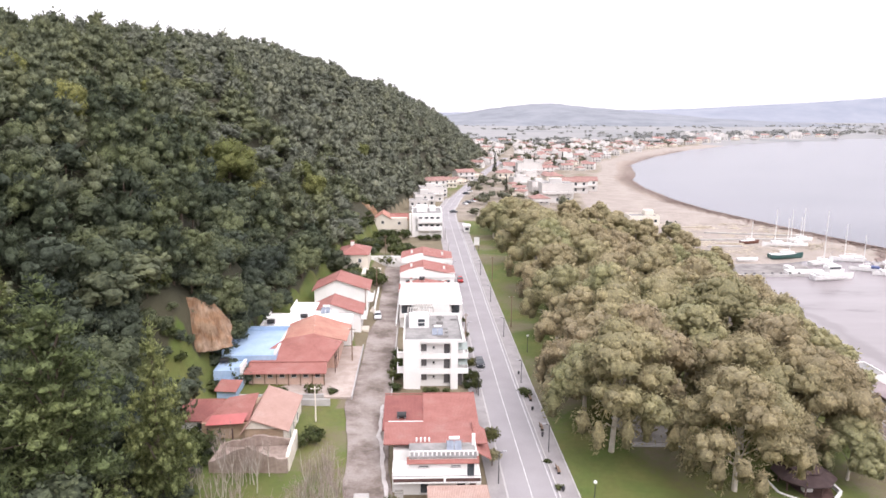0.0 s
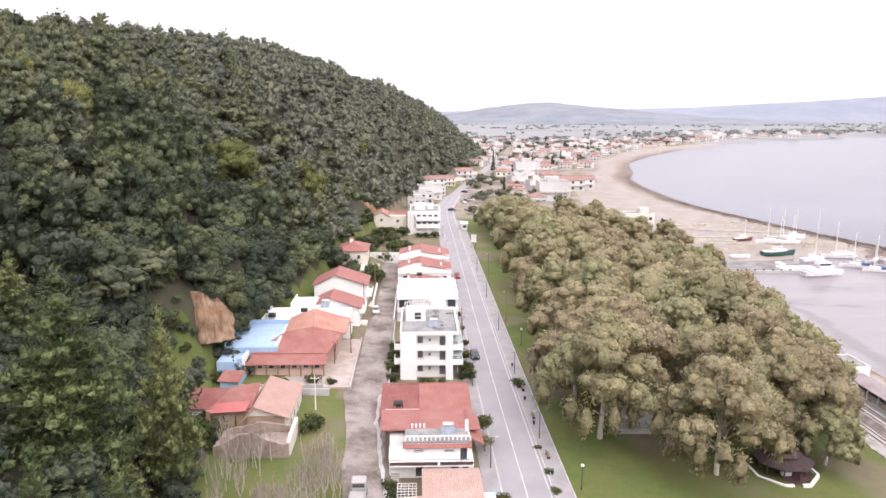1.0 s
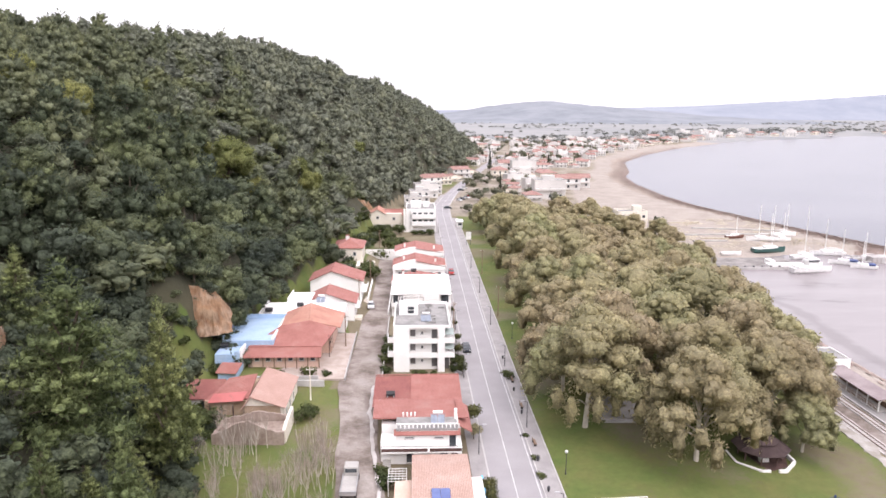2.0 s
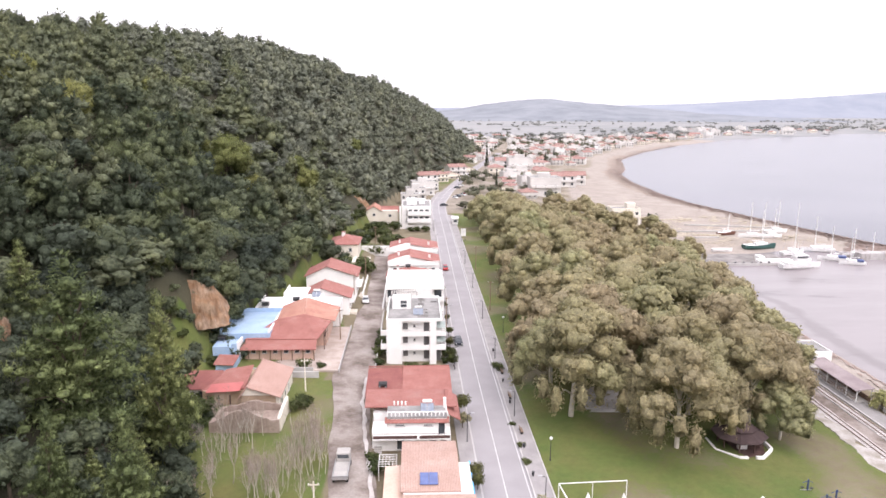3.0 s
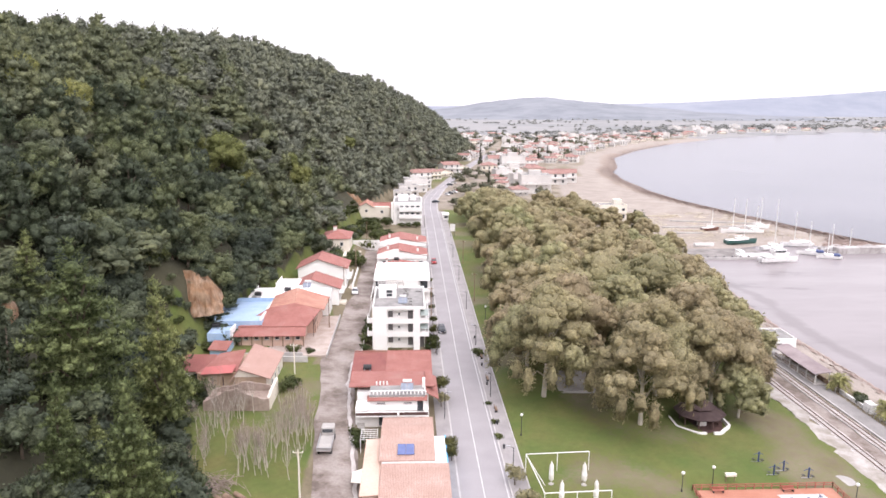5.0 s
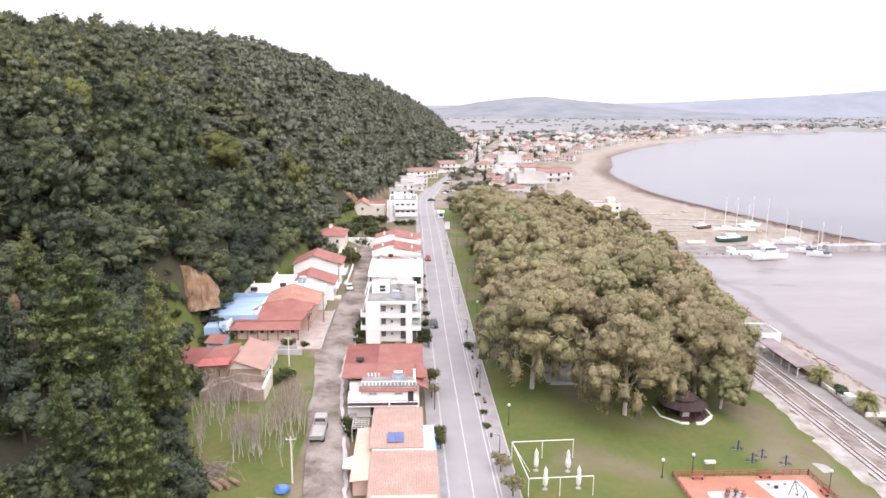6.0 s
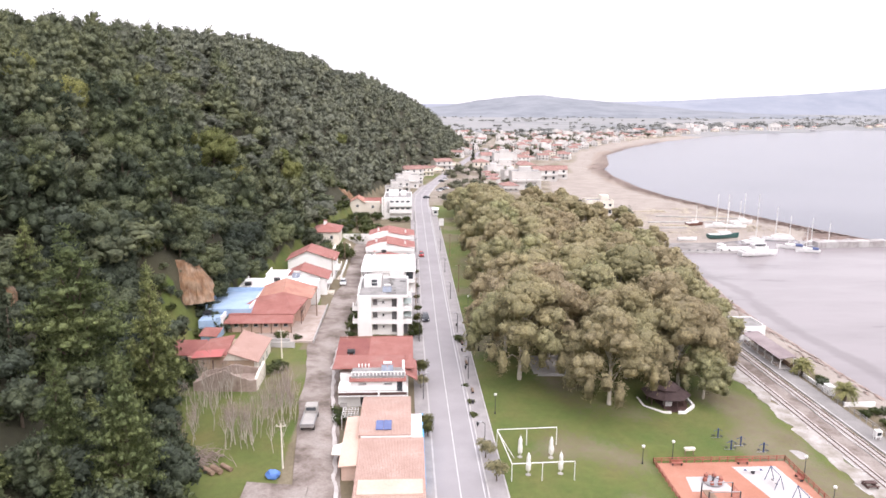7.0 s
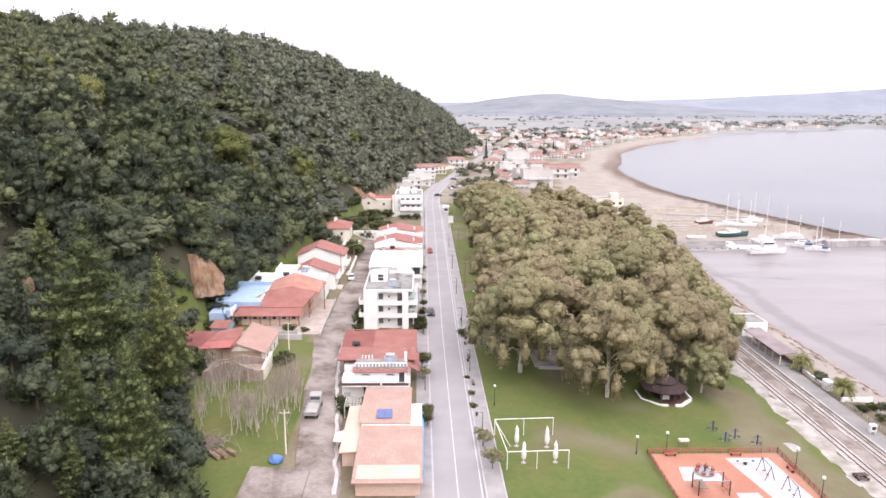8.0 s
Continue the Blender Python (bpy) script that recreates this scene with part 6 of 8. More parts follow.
gable_roof(a, -16, -9, 298, 307, 6.4, 1.8, "X", M["tile_x"], 0.5, gable=M["cream"], name="wing_roof")
window(a, -20, -18.8, 4.6, 5.8, 296.997)
window(a, -13, -11.8, 4.2, 5.4, 296.997)

# cream house behind the grove
a = thing("beach_house", 98, 316, -2.2, "plain cream two-storey house with open balconies", "house")
part("wall", boxes((91, 104.5, 312, 321, -3.0, 5.2)), M["cream"], a)
flat_roof(a, 91, 104.5, 312, 321, 5.203, M["cream"], 0.25, 0.5)
part("roof_room", boxes((99, 103, 316, 320, 5.26, 7.6)), M["cream"], a)
for x in (92.4, 95.6, 98.8, 102):
    for z in (-0.9, 2.1):
        window(a, x, x + 1.5, z, z + 1.9, 311.997)
balcony(a, 91.4, 104.1, 310.6, 312, 1.9, M["cream"], True)

# ---- park ----
def lamp_post(x, y, z, h, label="dark lamp post with a white globe on the lawn"):
    ob = thing("lamp_post", x, y, z, label, "lamp post", "park lamps")
    part("pole", tube(bmesh.new(), [(x, y, z - 0.2), (x, y, z + h)], [0.07, 0.05], 7), M["pole"], ob)
    part("base", disc(bmesh.new(), x, y, z - 0.1, z + 0.35, 0.14, 0.11, 8), M["pole"], ob)
    part("globe", sphere(bmesh.new(), (x, y, z + h + 0.22), 0.26, 2), M["lamp"], ob)
    return ob


for x, y, h in ((19.0, 89.1, 3.4), (39.4, 72.6, 2.6), (45.2, 75.6, 2.7), (62.9, 69.6, 3.2), (62.4, 61.6, 3.0), (19.2, 120, 3.6), (19.4, 150, 3.6)):
    lamp_post(x, y, land_at(x, y), h)

# white tubular frame with four closed parasols
a = thing("pergola_frame", 23, 72.5, 0, "white tubular frame standing open on the lawn", "pergola")
Z0, ZT = land_at(23, 72), 2.6
for x, y in ((17.9, 77.7), (22.6, 77.9), (27.4, 78.2), (18.7, 67.2), (23.1, 67.4), (27.8, 67.6)):
    part("post", tube(bmesh.new(), [(x, y, land_at(x, y) - 0.1), (x, y, ZT)], 0.065, 7), M["whitemetal"], a)
for p, q in (((17.9, 77.7), (27.4, 78.2)), ((18.7, 67.2), (27.8, 67.6)), ((17.9, 77.7), (18.7, 67.2))):
    part("beam", tube(bmesh.new(), [(*p, ZT + 0.05), (*q, ZT + 0.05)], 0.075, 7), M["whitemetal"], a)
part("brace", tube(bmesh.new(), [(17.9, 77.6, ZT), (20.0, 73.6, 0.0)], 0.05, 6), M["whitemetal"], a)
for x, y in ((21.0, 74.2), (21.4, 69.1), (25.7, 74.0), (26.2, 69.4)):
    z = land_at(x, y)
    u = thing("parasol", x, y, z, "closed white canvas parasol on a pole", "parasol", "closed parasols")
    part("pole", tube(bmesh.new(), [(x, y, z), (x, y, z + 3.6)], 0.04, 6), M["whitemetal"], u)
    bm = tube(bmesh.new(), [(x, y, z + 0.55), (x, y, z + 0.8), (x, y, z + 1.6), (x, y, z + 2.1), (x, y, z + 2.9), (x, y, z + 3.45)], [0.16, 0.34, 0.4, 0.3, 0.28, 0.08], 10)
    for i, v in enumerate(bm.verts):
        v.co += Vector((noise.noise(v.co * 3 + Vector((x, y, 0))), noise.noise(v.co * 3.1), 0)) * 0.09
    part("canopy", bm, M["cloth"], u, "furled white canvas")
    part("base", disc(bmesh.new(), x, y, z, z + 0.1, 0.4, 0.38, 12), M["concrete"], u)

# gazebo
gx0, gy0 = 51.4, 95.8
gz = land_at(gx0, gy0)
a = thing("gazebo", gx0, gy0, gz, "octagonal dark timber gazebo with a two-tier roof", "gazebo")


def ring(r, z, n=8, turn=math.pi / 8):
    return [(gx0 + r * math.cos(turn + 2 * math.pi * i / n), gy0 + r * math.sin(turn + 2 * math.pi * i / n), z) for i in range(n)]


for i, p in enumerate(ring(3.2, gz)):
    part("post", boxes((p[0] - 0.09, p[0] + 0.09, p[1] - 0.09, p[1] + 0.09, gz, gz + 2.3)), M["darkwood"], a)
for r0, z0, r1, z1, nm in ((4.4, gz + 2.2, 2.0, gz + 3.2, "lower_roof"), (2.6, gz + 3.3, 0.12, gz + 4.6, "upper_roof")):
    bm = bmesh.new()
    lo, hi = ring(r0, z0), ring(r1, z1)
    bm.free()
    for i in range(8):
        part("roof_panel", slab(bmesh.new(), [lo[i], lo[(i + 1) % 8], hi[(i + 1) % 8], hi[i]], 0.12), M["shingle"], a)
part("lantern_ring", boxes(*[(p[0] - 0.08, p[0] + 0.08, p[1] - 0.08, p[1] + 0.08, gz + 3.0, gz + 3.4) for p in ring(1.85, gz)]), M["darkwood"], a)
part("floor", tube(bmesh.new(), [(gx0, gy0, gz - 0.1), (gx0, gy0, gz + 0.08)], [4.2, 4.2], 8), M["darkwood"], a)
part("table", boxes((gx0 - 0.7, gx0 + 0.7, gy0 - 1.6, gy0 - 0.9, gz + 0.08, gz + 0.85)), M["cloth"], a)
pts = ring(5.0, gz)
for i in (3, 4, 5, 6, 7):
    p, q = Vector(pts[i]), Vector(pts[(i + 1) % 8])
    if i == 5:
        q = p + (q - p) * 0.36
    bm = bmesh.new()
    d = (q - p).normalized() * 0.08
    nrm = Vector((-d.y, d.x, 0)).normalized() * 0.18
    slab(bm, [p - nrm + Vector((0, 0, 0.45)), q - nrm + Vector((0, 0, 0.45)), q + nrm + Vector((0, 0, 0.45)), p + nrm + Vector((0, 0, 0.45))], 0.6)
    part("low_wall", bm, M["white"], a, "low white painted rim wall")
    if i == 5:
        p2 = Vector(pts[6]) + (Vector(pts[5]) - Vector(pts[6])) * 0.3
        bm = slab(bmesh.new(), [p2 - nrm + Vector((0, 0, 0.45)), Vector(pts[6]) - nrm + Vector((0, 0, 0.45)), Vector(pts[6]) + nrm + Vector((0, 0, 0.45)), p2 + nrm + Vector((0, 0, 0.45))], 0.6)
        part("low_wall", bm, M["white"], a)

# paved stage in the grove
a = thing("stage", 34, 111, -0.6, "grey paved stage under the trees with one step", "stage")
zs = land_at(34, 112)
part("platform", boxes((29, 39.6, 107.4, 117, zs - 0.5, zs + 0.35)), M["concrete"], a)
part("step", boxes((28.6, 39.4, 106.4, 107.39, zs - 0.5, zs + 0.12)), M["kerb"], a)

# playground
PZ = land_at(52, 68) + 0.12
a = thing("playground", 52, 67.5, PZ, "fenced playground with terracotta safety surface", "playground")
part("surface", boxes((42.0, 62.4, 56, 74.3, PZ - 0.9, PZ)), M["rubber"], a)
bm = slab(bmesh.new(), [(56.2, 58, PZ + 0.004), (61.6, 58, PZ + 0.004), (60.2, 72.8, PZ + 0.004), (53.4, 72.8, PZ + 0.004)], 0.003)
part("pale_area", bm, M["rubber2"], a, "pale grey safety surface patch")
bm = slab(bmesh.new(), [(44.6, 66.2, PZ + 0.004), (50.9, 66.2, PZ + 0.004), (50.2, 70.2, PZ + 0.004), (45.2, 70.2, PZ + 0.004)], 0.003)
part("pale_patch", bm, M["rubber2"], a)
bm = slab(bmesh.new(), [(50.6, 58, PZ + 0.004), (54.8, 58, PZ + 0.004), (54.0, 63.0, PZ + 0.004), (50.9, 63.0, PZ + 0.004)], 0.003)
part("pale_patch", bm, M["rubber2"], a)
a = thing("playground_fence", 52, 74.5, PZ, "red-stained timber rail fence round the playground", "fence")
runs = [((41.8, 74.5), (62.6, 74.5)), ((41.8, 74.5), (41.8, 56)), ((62.6, 74.5), (62.6, 56))]
for (x0, y0), (x1, y1) in runs:
    L = math.hypot(x1 - x0, y1 - y0)
    n = int(L / 1.3)
    for i in range(n + 1):
        x, y = x0 + (x1 - x0) * i / n, y0 + (y1 - y0) * i / n
        part("post", boxes((x - 0.06, x + 0.06, y - 0.06, y + 0.06, PZ - 0.6, PZ + 0.85)), M["redwood"], a)
    for zr in (0.35, 0.7):
        part("rail", boxes((min(x0, x1) - 0.03, max(x0, x1) + 0.03, min(y0, y1) - 0.03, max(y0, y1) + 0.03, PZ + zr, PZ + zr + 0.12)), M["redwood"], a)


def bench(x, y, z, turn, mat_, label):
    b = thing("bench", x, y, z, label, "bench", "park benches")
    part("seat", boxes((x - 0.9, x + 0.9, y - 0.22, y + 0.22, z + 0.4, z + 0.46)), mat_, b)
    part("backrest", boxes((x - 0.9, x + 0.9, y + 0.2, y + 0.26, z + 0.5, z + 0.85)), mat_, b)
    for s in (-0.7, 0.7):
        part("leg", boxes((x + s - 0.05, x + s + 0.05, y - 0.2, y + 0.26, z, z + 0.4)), M["pole"], b)
    b.rotation_euler.z = radians(turn)
    return b


bench(45.2, 73.6, PZ, 0, M["redwood"], "red timber bench by the playground fence")
bench(55.5, 73.6, PZ, 0, M["redwood"], "red timber bench by the playground fence")
bench(61.8, 69, PZ, -90, M["redwood"], "red timber bench by the playground fence")
a = thing("spring_carousel", 48.6, 68.6, PZ, "small red and grey carousel on the play surface", "carousel")
part("deck", disc(bmesh.new(), 48.6, 68.6, PZ + 0.15, PZ + 0.25, 1.5, 1.5, 16), M["metal"], a)
part("hub", disc(bmesh.new(), 48.6, 68.6, PZ, PZ + 0.9, 0.15, 0.1, 8), M["pole"], a)
for i in range(6):
    an = i * math.pi / 3
    px, py = 48.6 + 1.2 * math.cos(an), 68.6 + 1.2 * math.sin(an)
    part("seat", boxes((px - 0.25, px + 0.25, py - 0.25, py + 0.25, PZ + 0.25, PZ + 0.75), soft=0.06), M["redwood"], a)
    part("handrail", tube(bmesh.new(), [(48.6, 68.6, PZ + 0.85), (px, py, PZ + 1.05), (px, py, PZ + 0.75)], 0.03, 5), M["pole"], a)


def swing(x, y, z, label):
    s = thing("swing_set", x, y, z, label, "swing", "play frames")
    for dy in (-1.4, 1.4):
        for dx in (-0.7, 0.7):
            part("leg", tube(bmesh.new(), [(x + dx, y + dy, z), (x, y + dy, z + 2.2)], 0.05, 6), M["bluemetal"], s)
    part("beam", tube(bmesh.new(), [(x, y - 1.5, z + 2.2), (x, y + 1.5, z + 2.2)], 0.05, 6), M["bluemetal"], s)
    for dy in (-0.6, 0.6):
        part("seat", boxes((x - 0.12, x + 0.12, y + dy - 0.22, y + dy + 0.22, z + 0.45, z + 0.5)), M["black"], s)
        for e in (-0.2, 0.2):
            part("chain", tube(bmesh.new(), [(x, y + dy + e, z + 2.17), (x, y + dy + e, z + 0.5)], 0.012, 4), M["metal"], s)


swing(57.3, 67.6, PZ, "dark blue metal swing frame on pale surfacing")
swing(58.4, 62.2, PZ, "dark blue metal swing frame on pale surfacing")
a = thing("seesaw", 55.6, 70.8, PZ, "low grey and white seesaw on pale surfacing", "seesaw")
part("plank", boxes((54.2, 57.2, 70.7, 70.9, PZ + 0.5, PZ + 0.58)), M["whitemetal"], a)
part("pivot", boxes((55.5, 55.9, 70.6, 71.0, PZ, PZ + 0.5)), M["pole"], a)
for s in (54.5, 56.9):
    part("seat", boxes((s - 0.2, s + 0.2, 70.6, 71.0, PZ + 0.583, PZ + 0.64)), M["bluemetal"], a)
a = thing("climbing_frame", 47.4, 63.5, PZ, "timber and metal climbing frame with a ladder", "climbing frame")
for dx in (-2.2, 2.2):
    for dy in (-1.2, 1.2):
        part("post", boxes((47.4 + dx - 0.07, 47.4 + dx + 0.07, 63.5 + dy - 0.07, 63.5 + dy + 0.07, PZ, PZ + 2.3)), M["pole"], a)
part("top_frame", boxes((45.2, 49.6, 62.25, 62.35, PZ + 2.2, PZ + 2.3), (45.2, 49.6, 64.65, 64.75, PZ + 2.2, PZ + 2.3)), M["metal"], a)
for i in range(6):
    part("rung", boxes((49.55, 49.65, 62.3, 64.7, PZ + 0.3 + 0.33 * i, PZ + 0.36 + 0.33 * i)), M["redwood"], a)
part("platform", boxes((45.3, 46.6, 62.3, 64.7, PZ + 1.1, PZ + 1.2)), M["wood"], a)


def exercise(x, y, label, kind):
    z = land_at(x, y)
    e = thing("exercise_machine", x, y, z, label, "exercise machine", "outdoor exercise machines")
    part("column", boxes((x - 0.09, x + 0.09, y - 0.09, y + 0.09, z, z + 1.7)), M["bluemetal"], e)
    part("arm", tube(bmesh.new(), [(x - 0.8, y, z + 1.2), (x, y, z + 1.5), (x + 0.8, y + 0.2, z + 1.1)], 0.045, 6), M["bluemetal"], e)
    part("seat", boxes((x - 1.0, x - 0.6, y - 0.2, y + 0.2, z + 0.45, z + 0.52)), M["black"], e)
    part("foot_bar", boxes((x - 1.1, x + 0.6, y - 0.05, y + 0.05, z, z + 0.08)), M["metal"], e)
    part("pedal", boxes((x + 0.4, x + 0.8, y - 0.25, y + 0.25, z + 0.3, z + 0.36)), M["black"], e)


for x, y in ((55.4, 82.3), (55.8, 78.3), (60.8, 77.6), (58.0, 79.6)):
    exercise(x, y, "dark blue outdoor exercise machine on the grass", 0)
x, y = 48.2, 76.4
z = land_at(x, y)
a = thing("notice_board", x, y, z, "small cream notice board on two posts", "notice board")
part("panel", boxes((x - 0.8, x + 0.8, y - 0.3, y + 0.3, z + 0.9, z + 1.25)), M["cream"], a)
for s in (-0.65, 0.65):
    part("post", boxes((x + s - 0.06, x + s + 0.06, y - 0.06, y + 0.06, z, z + 0.9)), M["wood"], a)
x, y = 72.3, 68.3
z = land_at(x, y)
a = thing("picnic_table", x, y, z, "dark picnic table on a white concrete slab", "table")
part("tabletop", boxes((x - 0.9, x + 0.9, y - 0.4, y + 0.4, z + 0.8, z + 0.87)), M["darkwood"], a)
for s in (-0.75, 0.75):
    part("bench_seat", boxes((x - 0.9, x + 0.9, y + s - 0.15, y + s + 0.15, z + 0.5, z + 0.56)), M["darkwood"], a)
    part("leg", boxes((x + s - 0.06, x + s + 0.06, y - 0.8, y + 0.8, z + 0.1, z + 0.5)), M["darkwood"], a)
    part("leg", boxes((x + s - 0.06, x + s + 0.06, y - 0.1, y + 0.1, z + 0.503, z + 0.8)), M["darkwood"], a)
part("slab", boxes((x - 2.0, x + 2.2, y - 2.2, y + 0.9, z - 0.4, z + 0.09)), M["kerb"], a)
x, y = 66.2, 77.2
bm = tube(bmesh.new(), [(x, y, land_at(x, y) - 0.3), (x, y, land_at(x, y) + 0.06)], [1.5, 1.5], 20)
solo("concrete_pad", bm, M["concrete"], "round grey concrete pad set in the grass", "concrete pad", at=(x, y, land_at(x, y) - 0.3))

# ---- railway and shore path ----
RZ = -2.78


def strip(name, x0, x1, y0, y1, lift, mat_, label, category, wob=0.0):
    bm = bmesh.new()
    rows = []
    for y in np.arange(y0, y1 + 0.01, 0.8):
        w0, w1 = (wob * (noise.noise((y * 0.22, e, q)) + 0.5 * noise.noise((y * 1.1, e, q))) for e, q in ((1.0, x0), (5.0, x1)))
        rows.append([bm.verts.new(p) for p in ((x0 + w0, y, lift - 0.6), (x0 + w0, y, lift), (x1 + w1, y, lift), (x1 + w1, y, lift - 0.6))])
    for p, q in zip(rows, rows[1:]):
        for k in range(3):
            bm.faces.new((p[k], p[k + 1], q[k + 1], q[k]))
    bm.faces.new(rows[0][::-1])
    bm.faces.new(rows[-1])
    bmesh.ops.recalc_face_normals(bm, faces=bm.faces)
    return solo(name, bm, mat_, label, category, kind="structure")


strip("gravel_shoulder", 70.8, 73.9, 30, 230, RZ + 0.1, M["gravel"], "pale gravel shoulder beside the track", "gravel", 1.8)
strip("ballast_bed", 73.7, 76.0, 30, 230, RZ, M["ballast"], "white stone ballast under the railway track", "ballast", 0.3)
strip("track_verge", 76.0, 78.6, 30, 230, RZ - 0.08, M["lane"], "trodden earth strip between the tracks", "verge", 0.25)
strip("ballast_bed_siding", 78.7, 80.7, 30, 230, RZ, M["ballast"], "white stone ballast under the siding", "ballast", 0.3)
strip("shore_path", 81.6, 85.0, 30, 230, RZ - 0.02, M["path"], "grey concrete shore path beside the track", "path", 0.1)
for xc in (74.9, 79.7):
    tr = thing("railway_track", xc, 100, RZ, "narrow-gauge track with rusty rails on sleepers", "railway track", "railway tracks")
    for s in (-0.5, 0.5):
        part("rail", boxes((xc + s - 0.05, xc + s + 0.05, 30, 230, RZ + 0.09, RZ + 0.22)), M["rail"], tr)
    sl = bpy.data.meshes.new("sleeper")
    bm = boxes((-0.9, 0.9, -0.11, 0.11, 0, 0.09))
    bm.to_mesh(sl)
    bm.free()
    sl.materials.append(M["sleeper"])
    for i in range(130):
        o = new("sleeper", sl)
        o.parent = tr
        o.location = (0, -50 + 0.75 * i, 0.003)
strip("path_kerb", 81.3, 81.6, 30, 230, RZ + 0.08, M["kerb"], "low kerb between siding and path", "kerb")
f = thing("path_fence", 85.5, 95, RZ, "thin metal rail fence beside the shore path", "fence")
for i in range(24):
    y = 72 + 1.7 * i
    part("post", boxes((85.45, 85.53, y - 0.04, y + 0.04, RZ - 0.6, RZ + 0.9)), M["metal"], f)
for zr in (0.45, 0.85):
    part("rail", boxes((85.46, 85.51, 72, 111.2, RZ + zr, RZ + zr + 0.05)), M["metal"], f)

# platform shelter
a = thing("station_shelter", 86, 122, RZ, "open timber platform shelter with a mauve-brown roof", "shelter")
part("roof", slab(bmesh.new(), [(82.6, 114.0, RZ + 2.5), (86.4, 114.0, RZ + 2.9), (86.4, 131, RZ + 2.9), (82.6, 131, RZ + 2.5)], 0.15), surface("faded_mauve_roofing", (0.25, 0.2, 0.205), (0.33, 0.275, 0.275), 0.3, 3.0, 0.85, 0.3), a)
for i in range(6):
    y = 114.4 + 3.25 * i
    part("post", boxes((83.1, 83.25, y - 0.08, y + 0.08, RZ - 0.4, RZ + 2.36)), M["whitemetal"], a)
    part("post", boxes((86.0, 86.15, y - 0.08, y + 0.08, RZ - 0.8, RZ + 2.7)), M["whitemetal"], a)
    part("bracket", tube(bmesh.new(), [(83.2, y, RZ + 1.7), (83.9, y, RZ + 2.42)], 0.05, 5), M["whitemetal"], a)
for i in range(5):
    y = 114.5 + 3.25 * i
    part("balustrade", boxes((83.14, 83.2, y, y + 3.15, RZ + 0.35, RZ + 0.42), (83.14, 83.2, y, y + 3.15, RZ + 0.85, RZ + 0.92), *[(83.15, 83.19, y + 0.4 * k, y + 0.4 * k + 0.05, RZ - 0.2, RZ + 0.85) for k in range(8)]), M["wood"], a)
part("back_wall", boxes((85.7, 85.95, 114.3, 130.6, RZ - 0.8, RZ + 1.0)), M["wood"], a)
part("floor", boxes((82.9, 86.3, 114.2, 130.9, RZ - 0.8, RZ + 0.06)), M["concrete"], a)
a = thing("station_house", 86.5, 137, RZ, "small white flat-roofed station house by the track", "house")
part("wall", boxes((83.4, 89.5, 133.2, 141, RZ - 0.8, RZ + 3.0)), M["white"], a)
flat_roof(a, 83.4, 89.5, 133.2, 141, RZ + 3.003, M["white"], 0.2, 0.3)
window(a, 85, 86.2, RZ + 1, RZ + 2.2, 133.197)
a = thing("garden_wall", 86, 101, RZ, "white painted wall block beside the path", "wall")
part("block", boxes((86.0, 87.3, 101.2, 103.2, RZ - 0.8, RZ + 1.5), soft=0.03), M["white"], a)
part("low_wall", boxes((86.0, 92, 96.2, 96.5, RZ - 1.0, RZ + 0.5), (86.3, 86.6, 103.3, 111, RZ - 0.8, RZ + 0.4)), M["white"], a)
a = thing("watch_box", 83.2, 82.8, RZ, "small white cabinet on legs beside the path", "cabinet")
part("body", boxes((82.7, 83.8, 82.4, 83.2, RZ + 0.5, RZ + 1.7), soft=0.04), M["whitemetal"], a)
for sx in (82.8, 83.6):
    for sy in (82.5, 83.05):
        part("leg", boxes((sx, sx + 0.09, sy, sy + 0.09, RZ - 0.4, RZ + 0.5)), M["whitemetal"], a)
part("pane", boxes((82.9, 83.6, 82.36, 82.397, RZ + 0.8, RZ + 1.4)), M["glass"], a)


def palm_tree(x, y, z, h, seed, label):
    rng = np.random.default_rng(seed)
    ob = thing("palm_tree", x, y, z, label, "palm tree", "palms by the shore path")
    part("trunk", tube(bmesh.new(), [(x, y, z - 0.3), (x, y, z + h * 0.5), (x, y, z + h)], [0.34, 0.26, 0.3], 8), M["bark"], ob)
    vs, qs = [], []
    for i in range(74):
        a, e = rng.uniform(0, 6.28), rng.uniform(-0.5, 1.4)
        L = rng.uniform(1.9, 2.7)
        d = np.array([math.cos(a), math.sin(a), 0.0])
        side = np.array([-math.sin(a), math.cos(a), 0.0])
        rib = [np.array([x, y, z + h]) + d * L * f * math.cos(e * (1 - 0.3 * f)) + np.array([0, 0, L * (f * math.sin(e) - 0.55 * f * f)]) for f in np.linspace(0, 1, 8)]
        for k in range(7):
            for s in (-1, 1):
                p, q = rib[k], rib[k + 1]
                tip = (p + q) / 2 + side * s * 0.42 * math.sin(0.35 + 2.6 * (k + 0.5) / 7) + d * 0.2 - np.array([0, 0, 0.12])
                n = len(vs)
                vs += [p, q, tip + (q - p) * 0.4, tip]
                qs.append((n, n + 1, n + 2, n + 3))
    o = new("crown", quads_mesh("crown", np.array(vs) - np.array([x, y, z]), np.array(qs), M["palm"]))
    o.parent = ob


palm_tree(86.4, 111.5, land_at(86.4, 111.5), 2.7, 3, "stout fan palm with a full green crown")
palm_tree(87.3, 98.2, land_at(87.3, 98.2), 2.8, 4, "stout fan palm with a full green crown")
palm_tree(91, 82, land_at(91, 82), 2.2, 5, "low fan palm at the edge of the shore")


